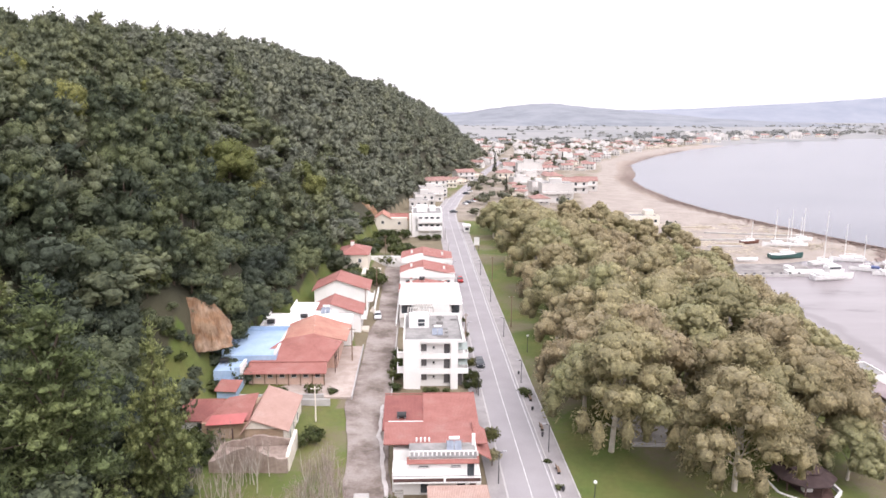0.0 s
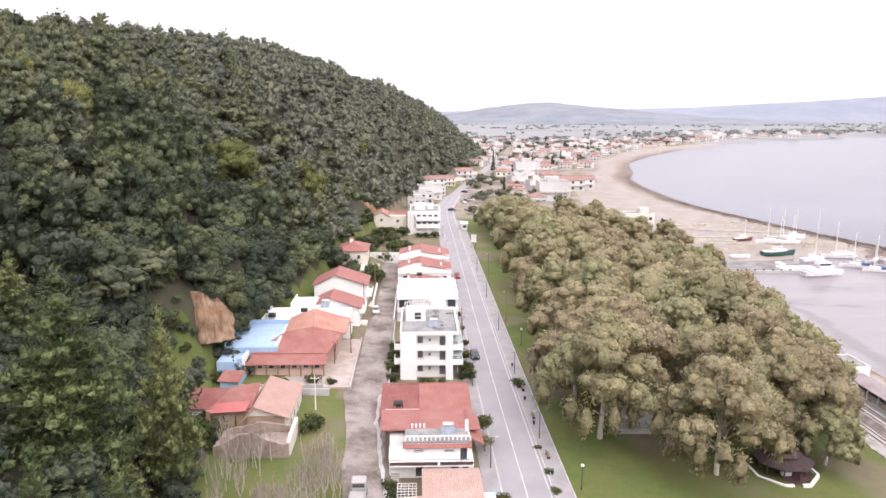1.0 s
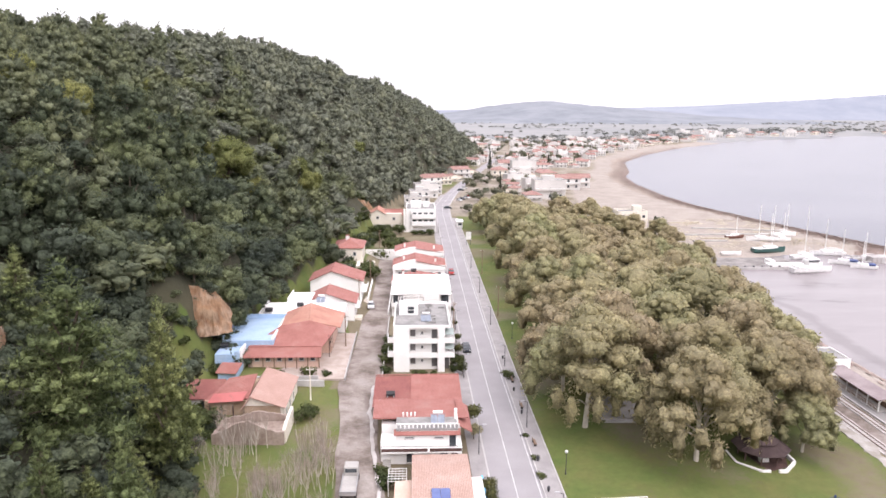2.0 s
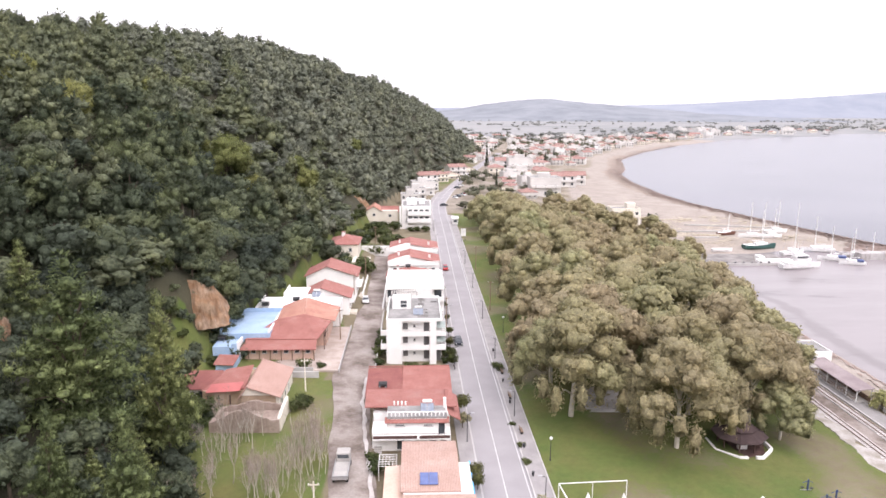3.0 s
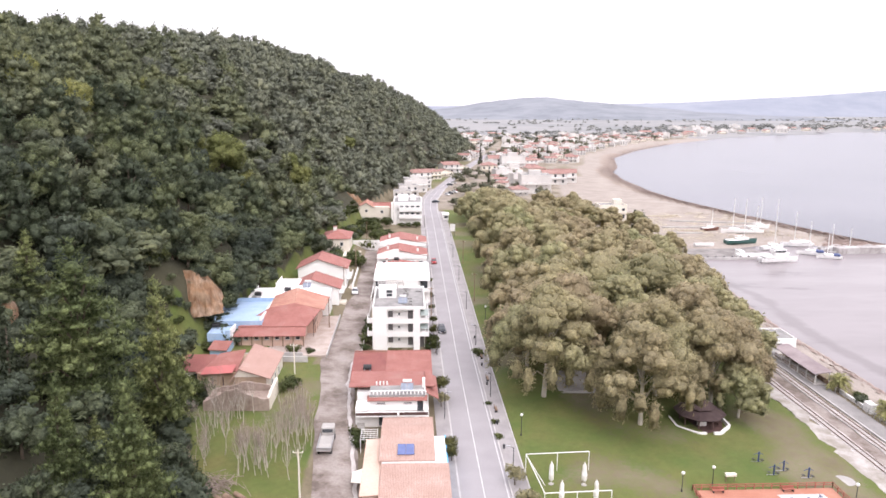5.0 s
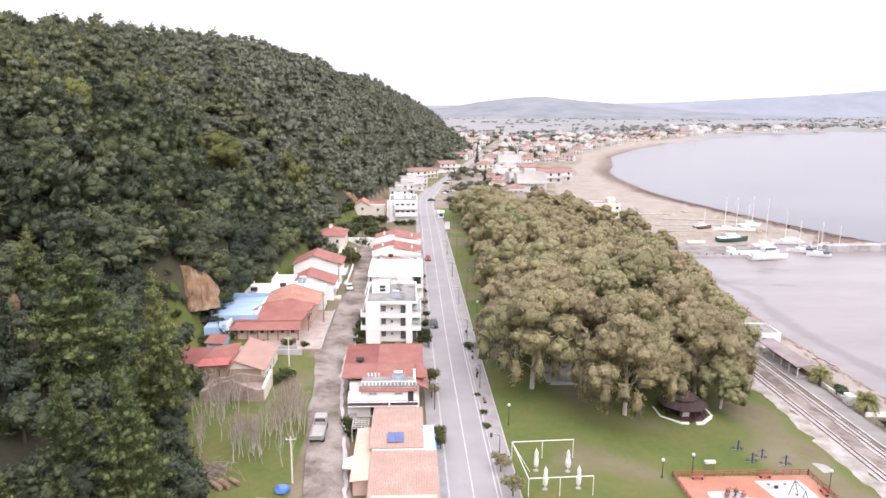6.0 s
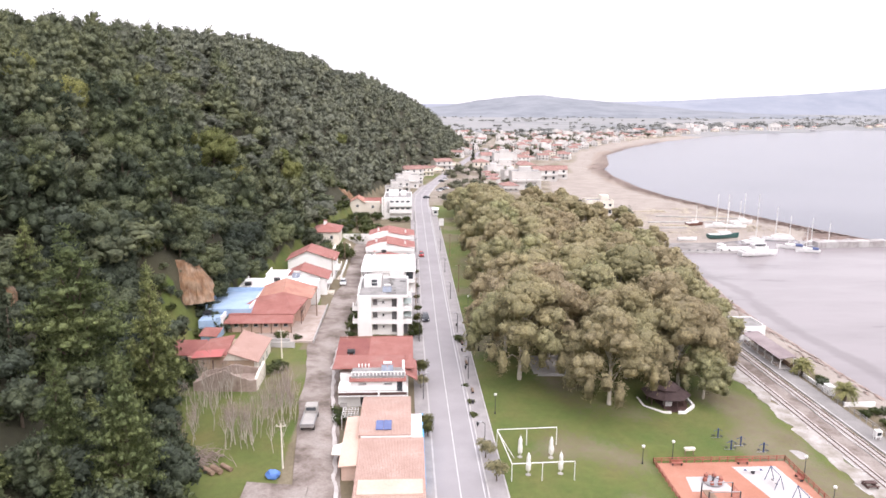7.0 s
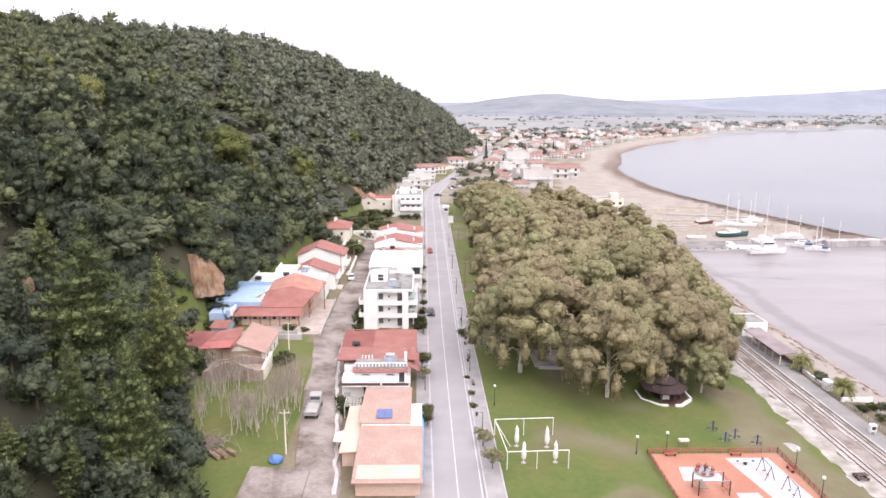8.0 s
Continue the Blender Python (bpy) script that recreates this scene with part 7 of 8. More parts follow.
def shrub_lobes(rng, h, w):
    return [((w * rng.uniform(-0.6, 0.6), w * rng.uniform(-0.6, 0.6), h * rng.uniform(0.35, 0.75)), (w * 0.5, w * 0.5, h * 0.32)) for _ in range(7)]


SHRUBS = [make_tree("shrub", shrub_lobes, 1.8, 1.5, 190, 0.25, M["shrub"], M["bark"], 200 + i, "rounded green shrub with dense leaves", "shrub", 4, 0.05) for i in range(2)]
SHRUBS.append(make_tree("shrub", shrub_lobes, 1.8, 1.5, 190, 0.25, M["olive"], M["bark"], 203, "grey-green shrub by the shore", "shrub", 4, 0.05))
plant(SHRUBS, [(0, 87.6, 92, 0, 0.9), (1, 88.6, 88.4, 0, 0.8), (2, 89.2, 85, 1, 1.1), (0, 90, 93, 1, 1.0), (1, 88.2, 108, 1, 0.9), (2, 88.6, 80, 0, 1.0), (1, 90.5, 78, 0, 1.2), (2, 87, 105.5, 0, 1.1), (2, 88.2, 106.8, 1, 0.9), (2, 92.5, 93, 2, 1.0), (0, 94, 89, 2, 0.8), (1, 93, 92.5, 1, 0.7), (0, 15.4, 88, 0, 0.6), (1, 15.2, 93.5, 0, 0.5), (0, 15.0, 101, 1, 0.5), (1, 15.3, 126, 1, 0.9), (0, 15.3, 128, 1, 0.7),
               (0, -20, 124.6, 0, 0.8), (1, -24.0, 124.4, 2, 1.1), (0, -29.0, 124.6, 1, 0.8), (0, -8.6, 127.5, 0, 1.0), (1, -3, 127.6, 0, 0.7), (0, -1.4, 127.7, 1, 0.8), (1, 0.6, 127.6, 1, 0.6), (0, -8.9, 133, 0, 1.2), (1, -8.8, 137, 1, 1.3), (0, -8.8, 141, 2, 1.2), (1, -8.8, 145, 0, 1.1),
               (1, -6.8, 85.6, 0, 1.2), (0, -7.6, 88.5, 0, 1.0), (0, -20.6, 107, 0, 1.3), (1, -21.5, 105, 0, 1.2), (1, -17, 200, 0, 2.2), (0, -16, 204, 0, 2.4), (1, -18, 208, 1, 1.8), (0, -14.5, 232, 1, 2.5), (1, -10, 236, 1, 2.3), (0, -6, 238, 1, 2.0), (1, -12, 246, 1, 2.8), (0, -8, 255, 1, 2.6), (1, -14, 262, 1, 2.6), (0, 0, 284, 1, 1.4), (1, 3, 283, 1, 1.5), (0, -3, 284, 1, 1.3), (0, -15, 276, 1, 3), (1, -10, 282, 1, 2.2),
               (0, 5.0, 130, 0, 0.8), (1, 5.3, 134, 0, 0.9), (0, 5.6, 137, 0, 0.8)], "shrubs")


def citrus_lobes(rng, h, w):
    return [((w * rng.uniform(-0.5, 0.5), w * rng.uniform(-0.5, 0.5), h * rng.uniform(0.5, 0.85)), (w * 0.55, w * 0.55, h * 0.17)) for _ in range(7)]


CITRUS = [make_tree("street_tree", citrus_lobes, 3.0, 1.3, 700, 0.17, M["citrus"], M["bark"], 210 + i, "small round street tree on the footway", "tree", 5, 0.08) for i in range(2)]
CITRUS.append(make_tree("street_tree", citrus_lobes, 3.0, 1.3, 450, 0.19, M["euclight"], M["bark"], 213, "small yellow-green street tree on the footway", "tree", 5, 0.08))
plant(CITRUS, [(0, 6.2, 105.0, 0, 1.3), (2, 6.4, 100.0, 1, 1.0), (0, 6.9, 83.5, 1, 0.9), (1, 7.2, 80.8, 2, 0.95), (1, 6.3, 127.3, 1, 1.0), (0, 6.2, 131.4, 2, 0.9), (1, 6.2, 139, 2, 0.9), (0, 6.3, 147, 0, 0.8), (2, 15.7, 73.6, 0, 1.1), (2, 16.6, 67.0, 1, 1.2), (0, 6.2, 158, 0, 0.7), (1, 6.2, 170, 0, 0.7), (0, 6.3, 186, 0, 0.7)], "street trees")
rng = np.random.default_rng(91)
extra = []
for i in range(150):
    y = rng.uniform(96, 292)
    x = float(np.interp(y, FOOT_Y, FOOT_X)) + rng.uniform(-2, 9)
    if clear_of_banks(x - 2, y + 2) and not (118 < y < 192 and x > -44.5) and not (104 < y < 119 and x > -43.5) and not (214 < y < 230 and x > -30) and not (294 < y and x > -25):
        extra.append((i % 3, x, y, rng.uniform(0, 6.28), rng.uniform(0.8, 2.2)))
for ax, ay, bx, by, z0, z1, deep in BANKS[:3]:
    for i in range(12):
        f = (i % 6 + 0.5) / 6
        dx, dy = (bx - ax), (by - ay)
        L = math.hypot(dx, dy)
        o = -4.5 + rng.uniform(-2.0, 1.0) if i < 6 else deep + 1.2 + rng.uniform(0, 1.0)
        extra.append((i % 3, ax + dx * f - dy / L * o, ay + dy * f + dx / L * o, rng.uniform(0, 6.28), rng.uniform(0.7, 1.3)))
    for f in (-0.06, 1.05):
        extra.append((1, ax + (bx - ax) * f, ay + (by - ay) * f, 0.5, 1.9))
for q in extra:
    k, x, y, turn, s = q
    c = copy_thing(SHRUBS[k], Matrix.Translation((x, y, land_at(x, y))))
    c.matrix_basis = tree_pose(x, y, land_at(x, y) - 0.1, turn, s)

# ---- harbour ----
def boat(x, y, length, turn, hull_mat, mast, label, cabin=True, cover=None, second_mast=False, name="sailing_boat"):
    b = thing(name, 0, 0, 0, label, "boat", "boats in the harbour")
    L, B, D = length, length * 0.29, length * 0.1 + 0.35
    bm = bmesh.new()
    rings = []
    for f in np.linspace(0, 1, 10):
        w = B / 2 * (math.sin(math.pi * min(1.0, 0.32 + 0.72 * f)) if f < 0.99 else 0.03) * (0.86 if f == 0 else 1.0)
        w = max(w, 0.04)
        sheer = D * (0.88 + 0.3 * (f - 0.35) ** 2 * 2)
        xx = (f - 0.5) * L
        rings.append([bm.verts.new(p) for p in ((xx, -w, sheer), (xx, -w * 0.92, D * 0.3), (xx * 0.94, -w * 0.55, -0.25), (xx * 0.94, w * 0.55, -0.25), (xx, w * 0.92, D * 0.3), (xx, w, sheer))])
    for u, v in zip(rings, rings[1:]):
        for k in range(5):
            bm.faces.new((u[k], v[k], v[k + 1], u[k + 1]))
    bm.faces.new(rings[0])
    bm.faces.new(rings[-1][::-1])
    bmesh.ops.recalc_face_normals(bm, faces=bm.faces)
    part("hull", bm, hull_mat, b)
    bm = bmesh.new()
    for u, v in zip(rings_deck(L, B, D), rings_deck(L, B, D)[1:]):
        bm.faces.new([bm.verts.new(p) for p in (u[0], v[0], v[1], u[1])])
    bmesh.ops.remove_doubles(bm, verts=bm.verts, dist=0.001)
    ex = bmesh.ops.extrude_face_region(bm, geom=bm.faces[:])
    bmesh.ops.translate(bm, verts=[v for v in ex["geom"] if isinstance(v, bmesh.types.BMVert)], vec=(0, 0, 0.05))
    bmesh.ops.recalc_face_normals(bm, faces=bm.faces)
    part("deck", bm, M["hull"], b)
    if cabin:
        c = part("cabin", boxes((-0.16 * L, 0.2 * L, -B * 0.29, B * 0.29, D * 0.88, D * 0.9 + (2.0 if mast == 0 else 0.85)), soft=0.15), M["hull"], b)
        part("cabin_window", boxes((-0.1 * L, 0.15 * L, -B * 0.275, -B * 0.268, D * 0.9 + 0.3, D * 0.9 + 0.55), (-0.1 * L, 0.15 * L, B * 0.268, B * 0.275, D * 0.9 + 0.3, D * 0.9 + 0.55)), M["glass"], c)
    if cover:
        part("cover", boxes((-0.42 * L, -0.16 * L, -B * 0.38, B * 0.38, D * 0.92, D * 0.92 + 0.9), soft=0.25), cover, b)
    masts = [(0.08 * L, mast)] + ([(-0.34 * L, mast * 0.75)] if second_mast else [])
    for mx, mh in masts:
        if mh:
            m_ = part("mast", tube(bmesh.new(), [(mx, 0, D * 0.8), (mx, 0, D + mh)], [0.17, 0.12], 6), M["whitemetal"], b)
            part("boom", tube(bmesh.new(), [(mx, 0, D + 1.5), (mx - 0.33 * L, 0, D + 1.45)], 0.11, 6), M["hull"], m_)
            part("spreader", tube(bmesh.new(), [(mx, -0.7, D + mh * 0.6), (mx, 0.7, D + mh * 0.6)], 0.04, 4), M["whitemetal"], m_)
            part("stay", tube(bmesh.new(), [(mx, 0, D + mh), (0.49 * L, 0, D)], 0.018, 4), M["metal"], m_)
            part("backstay", tube(bmesh.new(), [(mx, 0, D + mh), (-0.48 * L, 0, D)], 0.018, 4), M["metal"], m_)
    b.matrix_basis = pose(x, y, max(SEA, land_at(x, y) + 0.2), 0, 0, turn)
    return b


def rings_deck(L, B, D):
    out = []
    for f in np.linspace(0, 1, 10):
        w = max(B / 2 * math.sin(math.pi * min(1.0, 0.32 + 0.72 * f)) * (0.86 if f == 0 else 1.0) - 0.05, 0.02)
        out.append(((((f - 0.5) * L), -w, D * 0.86), (((f - 0.5) * L), w, D * 0.86)))
    return out


boat(138.9, 234.2, 16, 8, M["hull"], 0, "large white motor yacht with a raised cabin", True, M["hull"], name="motor_yacht")
yacht = bpy.data.objects["motor_yacht"]
part("flybridge", boxes((-3.2, 2.0, -1.5, 1.5, 3.9, 5.0), (-3.0, 0.2, -1.3, 1.3, 5.01, 5.7), soft=0.2), M["hull"], yacht)
part("side_window", boxes((-2.8, 1.6, -1.53, -1.503, 4.1, 4.7), (-2.8, 1.6, 1.503, 1.53, 4.1, 4.7)), M["glass"], yacht)
part("radar_mast", tube(bmesh.new(), [(-1.5, 0, 5.6), (-1.9, 0, 9.5)], [0.12, 0.05], 6), M["whitemetal"], yacht)
boat(148.5, 257.5, 12, 20, M["hull"], 19, "white sailing yacht moored beside the quay")
boat(139.8, 267, 14.5, 8, M["hullgreen"], 17, "dark green sailing yacht with white deck", True)
boat(137.5, 293.0, 9, 10, M["hullbrown"], 8, "brown timber fishing boat with a low wheelhouse", True, name="fishing_boat")
boat(146, 286.5, 12, 170, M["hull"], 14, "white two-masted sailing boat", True, None, True)
boat(162, 297, 12, 12, M["hull"], 13, "white sailing boat with bare mast")
boat(155.2, 286.7, 9, 5, M["hull"], 11, "small white sailing boat with bare mast")
boat(122, 262, 8.5, 4, M["hull"], 0, "white open motor boat by the quay", False, None, name="motor_boat")
boat(161.6, 262.9, 13, 172, M["hull"], 13, "white motor sailer with a long cabin", True, M["hull"])
boat(158.2, 246.3, 10.5, 155, M["hull"], 12, "white hulled sailing boat under a canvas cover", True, M["hullblue"])
boat(161.5, 239.5, 9, 165, M["hull"], 9, "white sailing boat with a navy stripe cover", True, M["hullblue"])
boat(171, 252.5, 9.5, 168, M["hull"], 10, "white yacht berthed near the breakwater")
boat(177, 250.5, 7.5, 170, M["hull"], 9, "small white boat near the breakwater", True)

a = thing("quay", 121, 247, SEA, "low grey concrete quay with mooring posts", "quay")
part("deck", boxes((101, 139, 238.6, 255.6, SEA - 3, SEA + 0.75)), M["quay"], a)
part("edge", boxes((101, 139.2, 238.2, 238.59, SEA - 3, SEA + 0.95)), M["kerb"], a)
for i in range(9):
    x = 104 + 3.2 * i
    part("bollard", boxes((x - 0.25, x + 0.25, 238.65, 239.2, SEA + 0.753, SEA + 1.35)), M["pole"], a)
part("white_block", boxes((126, 139, 239.4, 242.5, SEA + 0.753, SEA + 1.7), (128, 130, 243, 247, SEA + 0.753, SEA + 2.3)), M["white"], a)
a = thing("breakwater", 188, 250, SEA, "stone and concrete breakwater wall enclosing the harbour", "breakwater")
rr = random.Random(9)
x = 170.0
k = 0
while x < 200:
    w = rr.uniform(2.2, 5.5)
    y0 = 247.4 + 0.07 * (x - 170)
    part("wall_block", boxes((x, min(x + w - 0.06, 201), y0 + rr.uniform(-0.2, 0.2), y0 + 4, SEA - 3, SEA + 2.5 + rr.uniform(-0.2, 0.2)), soft=0.08), M["kerb"] if k % 3 == 1 else M["stonegrey"], a)
    x += w
    k += 1
for i in range(60):
    x, y = rr.uniform(168, 206), 253.5 + rr.uniform(-1.5, 6)
    r = rr.uniform(0.6, 1.3)
    bm = sphere(bmesh.new(), (x, y, SEA + rr.uniform(0.0, 0.9)), r, 1, (1.2, 1, 0.7))
    for v in bm.verts:
        v.co += v.co.normalized() * 0 + Vector((noise.noise(v.co * 1.3), noise.noise(v.co * 1.7), noise.noise(v.co * 1.1))) * 0.35
    part("boulder", bm, M["stonegrey"], a)
# seaweed wrack and timbers along the sand
rng = np.random.default_rng(77)
vs, qs = [], []
for i in range(13000):
    near_shore = i % 16 == 0
    f = rng.uniform(0.9, 6.0) if near_shore else rng.uniform(10.0, 24.0)
    k = int(f)
    (ax, ay), (bx, by) = WATER[k], WATER[k + 1]
    fx, fy = ax + (bx - ax) * (f - k), ay + (by - ay) * (f - k)
    dx, dy = bx - ax, by - ay
    L = math.hypot(dx, dy)
    o = abs(rng.normal(0, 2.2 if near_shore else 7.0)) + 0.3
    px, py = fx - dy / L * o, fy + dx / L * o
    if float(sea_distance(np.array([px]), np.array([py]))[0]) < 0:
        px, py = fx + dy / L * o, fy - dx / L * o
    z = land_at(px, py) + 0.14
    s, w, an = rng.uniform(0.4, 1.6), rng.uniform(0.12, 0.4), math.atan2(dy, dx) + rng.normal(0, 0.3)
    c, sn = math.cos(an), math.sin(an)
    n = len(vs)
    vs += [(px + c * s, py + sn * s, z - 0.1), (px - sn * w, py + c * w, z + 0.12), (px - c * s, py - sn * s, z - 0.1), (px + sn * w, py - c * w, z + 0.05)]
    qs.append((n, n + 1, n + 2, n + 3))
M["baulk"] = surface("bleached_timber", (0.42, 0.36, 0.28), (0.56, 0.5, 0.41), 0.6, 5.0, 0.9, 0.4)
M["reed"] = surface("dry_beach_grass", (0.42, 0.36, 0.27), (0.54, 0.47, 0.36), 0.15, 3.0, 0.95, 0.5)
M["wrack"] = surface("dried_seaweed", (0.25, 0.185, 0.16), (0.36, 0.275, 0.24), 0.3, 3.0, 0.95, 0.5)
tagged(new("seaweed", quads_mesh("seaweed", np.array(vs), np.array(qs), M["wrack"])), "brown dried seaweed along the waterline", "seaweed", kind="stuff")
for i, (x0, y0, x1, y1) in enumerate(((118, 300, 160, 302), (122, 292, 134, 291), (128, 318, 168, 309), (112, 330, 138, 334), (116, 285, 131, 286))):
    z = max(land_at(x0, y0), land_at(x1, y1)) + 0.1
    d = Vector((x1 - x0, y1 - y0, 0)).normalized()
    nrm = Vector((-d.y, d.x, 0)) * 0.5
    bm = slab(bmesh.new(), [Vector((x0, y0, z + 0.5)) - nrm, Vector((x1, y1, z + 0.5)) - nrm, Vector((x1, y1, z + 0.5)) + nrm, Vector((x0, y0, z + 0.5)) + nrm], 1.6)
    solo("timber_beam", bm, M["baulk"] if i % 2 else M["concrete"], "long pale weathered timber beam lying on the sand", "timber beam", "timber beams", at=(x0, y0, z - 0.6))

# dry grass in patches on the sand behind the moorings
rng = np.random.default_rng(78)
vs, qs = [], []
while len(qs) < 3000:
    px, py = rng.uniform(104, 172), rng.uniform(270, 345)
    if noise.noise((px * 0.09, py * 0.14, 4.0)) < 0.02 or float(sea_distance(np.array([px]), np.array([py]))[0]) < 9:
        continue
    z, s, w, an = land_at(px, py), rng.uniform(0.4, 1.1), rng.uniform(0.2, 0.6), rng.uniform(0, 6.28)
    c, sn, n = math.cos(an), math.sin(an), len(vs)
    vs += [(px + c * s, py + sn * s, z - 0.02), (px - sn * w, py + c * w, z + 0.1), (px - c * s, py - sn * s, z - 0.02), (px + sn * w, py - c * w, z + 0.06)]
    qs.append((n, n + 1, n + 2, n + 3))
tagged(new("dry_grass", quads_mesh("dry_grass", np.array(vs), np.array(qs), M["reed"])), "patches of dry yellow grass on the sand", "grass", kind="stuff")

# ---- town ----
def town_house(w, d, h, roof, wall, label, seed):
    rr = random.Random(seed)
    a = thing("town_house", 0, 0, 0, label, "house", "houses of the town")
    part("wall", boxes((-w / 2, w / 2, -d / 2, d / 2, -1.0, h)), wall, a)
    if roof == "flat":
        flat_roof(a, -w / 2, w / 2, -d / 2, d / 2, h + 0.003, wall, 0.25, 0.5)
        part("roof_room", boxes((-w * 0.2, w * 0.2, 0, d * 0.3, h + 0.06, h + 2.2)), wall, a)
    elif roof == "hip":
        hip_roof(a, -w / 2, w / 2, -d / 2, d / 2, h, 1.9, M["towntile"], 0.4)
    else:
        gable_roof(a, -w / 2, w / 2, -d / 2, d / 2, h, 1.7, roof, M["towntile"], 0.4, gable=wall)
    n = 3
    for i in range(n):
        x = -w / 2 + w * (i + 0.5) / n
        for z in ([1.0, 4.0] if h > 5 else [1.0]):
            part("window", boxes((x - 0.6, x + 0.6, -d / 2 - 0.05, -d / 2 - 0.003, z, z + 1.4)), M["glass"], a)
    part("balcony", boxes((-w / 2 + 0.5, w / 2 - 0.5, -d / 2 - 1.2, -d / 2 - 0.06, h * 0.5 - 0.1, h * 0.5 + 0.9)), wall, a)
    return a


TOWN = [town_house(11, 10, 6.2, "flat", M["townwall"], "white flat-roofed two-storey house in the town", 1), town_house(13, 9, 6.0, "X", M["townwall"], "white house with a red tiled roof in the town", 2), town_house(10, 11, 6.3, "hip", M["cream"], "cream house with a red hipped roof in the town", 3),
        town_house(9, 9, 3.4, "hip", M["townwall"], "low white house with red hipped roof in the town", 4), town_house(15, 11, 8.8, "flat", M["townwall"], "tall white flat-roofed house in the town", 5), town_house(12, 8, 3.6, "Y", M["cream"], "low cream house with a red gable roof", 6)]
rng = np.random.default_rng(31)
lots = [(4, 78, 418, 0.0, 1.25), (3, 66, 405, 0.1, 1.1), (1, 100, 470, 0.1, 1.3), (1, 112, 486, -0.1, 1.2), (2, 92, 500, 0.1, 1.3), (2, 60, 520, 0.0, 1.2), (5, 55, 430, 0.2, 0.9), (4, 84, 560, 0.0, 1.3), (1, 75, 585, 0.0, 1.3),
        (0, -1, 388, 0.1, 1.0), (4, 3, 408, 0.15, 0.9), (0, 8, 428, 0.3, 0.8), (1, 6, 462, 0.4, 1.1), (2, 16, 480, 0.45, 0.9), (5, 24, 500, 0.4, 1.0), (1, 30, 528, 0.4, 1.1), (0, -4, 366, 0.0, 0.9), (5, 40, 548, 0.4, 0.9)]
for yy in np.arange(432, 1180, 14):
    for xx in np.arange(-60, 520, 13.5):
        x, y = xx + rng.uniform(-5, 5), yy + rng.uniform(-5, 5)
        u = x - float(road_x(y))
        sd = float(sea_distance(np.array([x]), np.array([y]))[0])
        if (u < 11 and (y < 640 or u > -9)) or sd < (38 if y > 640 else 72) or sd > 330 or (y < 560 and u < 26) or rng.uniform() < 0.08 + 0.25 * (y > 850) + 0.3 * (sd > 230):
            continue
        if any(math.hypot(x - q[1], y - q[2]) < 11.5 for q in lots):
            continue
        if y < 850 and float(hill_part(np.array([x]), np.array([y]))[0]) > -0.1:
            continue
        lots.append((int(rng.choice(6, p=[0.27, 0.22, 0.17, 0.12, 0.12, 0.1])), x, y, rng.uniform(-0.5, 0.5), rng.uniform(0.62, 0.95)))
for i in range(70):
    f = rng.uniform(24, 28.6)
    k = int(f)
    (ax, ay), (bx, by) = WATER[k], WATER[k + 1]
    o = 30 + rng.uniform(0, 90)
    lots.append((int(rng.choice(6)), ax + (bx - ax) * (f - k) - o * 0.6, ay + (by - ay) * (f - k) + o, rng.uniform(-0.5, 0.5), rng.uniform(0.9, 1.5)))
lots.sort(key=lambda q: q[2])
plant(TOWN, lots[:285], "houses of the town")
bm = bmesh.new()
used = []
for k, x, y, turn, size in lots[285:]:
    place = tree_pose(x, y, land_at(x, y) - 0.1, turn, size)
    for child in TOWN[k].children_recursive:
        if child.name.startswith(("wall", "roof", "gable", "balcony", "parapet", "window")):
            me = child.data
            if me.materials[0] not in used:
                used.append(me.materials[0])
            slot, nv, nf = used.index(me.materials[0]), len(bm.verts), len(bm.faces)
            bm.from_mesh(me)
            bm.verts.ensure_lookup_table()
            bm.faces.ensure_lookup_table()
            for vert in bm.verts[nv:]:
                vert.co = place @ vert.co
            for face in bm.faces[nf:]:
                face.material_index = slot
far = solo("far_houses", bm, used[0], "white and red-roofed houses along the far bay", "houses", kind="stuff")
for mt in used[1:]:
    far.data.materials.append(mt)


def thicket(name, spots, leaf, label, seed, count, size):
    rng = np.random.default_rng(seed)
    vs, qs, soft, n = [], [], [], 0
    for x, y, h, w in spots:
        z = land_at(x, y)
        lobes = [((x + w * rng.uniform(-0.5, 0.5), y + w * rng.uniform(-0.5, 0.5), z + h * rng.uniform(0.35, 0.8)), (w * 0.55, w * 0.55, h * 0.26)) for _ in range(5)]
        p, o = lobe_points(lobes, count, rng)
        v, q, sv = tuft_quads(p, o, size * w, rng)
        cv, cq, sc = core_quads(lobes, 0.72)
        soft += [sv, sc]
        vs += [v, cv]
        qs += [q + n, cq + n + len(v)]
        n += len(v) + len(cv)
    return tagged(new(name, quads_mesh(name, np.concatenate(vs), np.concatenate(qs), leaf, np.concatenate(soft))), label, "trees", kind="stuff")


spots = []
for i in range(1500):
    x, y = rng.uniform(30, 480), rng.uniform(340, 1200)
    sd = float(sea_distance(np.array([x]), np.array([y]))[0])
    if sd > (42 if y > 640 else 85) and abs(x - float(road_x(y))) > 7 and float(hill_part(np.array([x]), np.array([y]))[0]) < -0.05:
        spots.append((x, y, rng.uniform(3.5, 7.5), rng.uniform(2.2, 4.5)))
spots += [(96, 340, 6, 5), (113, 318, 6, 5), (30, 395, 5, 4), (36, 410, 6, 5), (46, 420, 5, 4), (34, 470, 6, 5), (42, 500, 7, 5), (24, 350, 4, 4)]
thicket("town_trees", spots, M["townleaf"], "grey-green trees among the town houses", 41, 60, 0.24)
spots = []
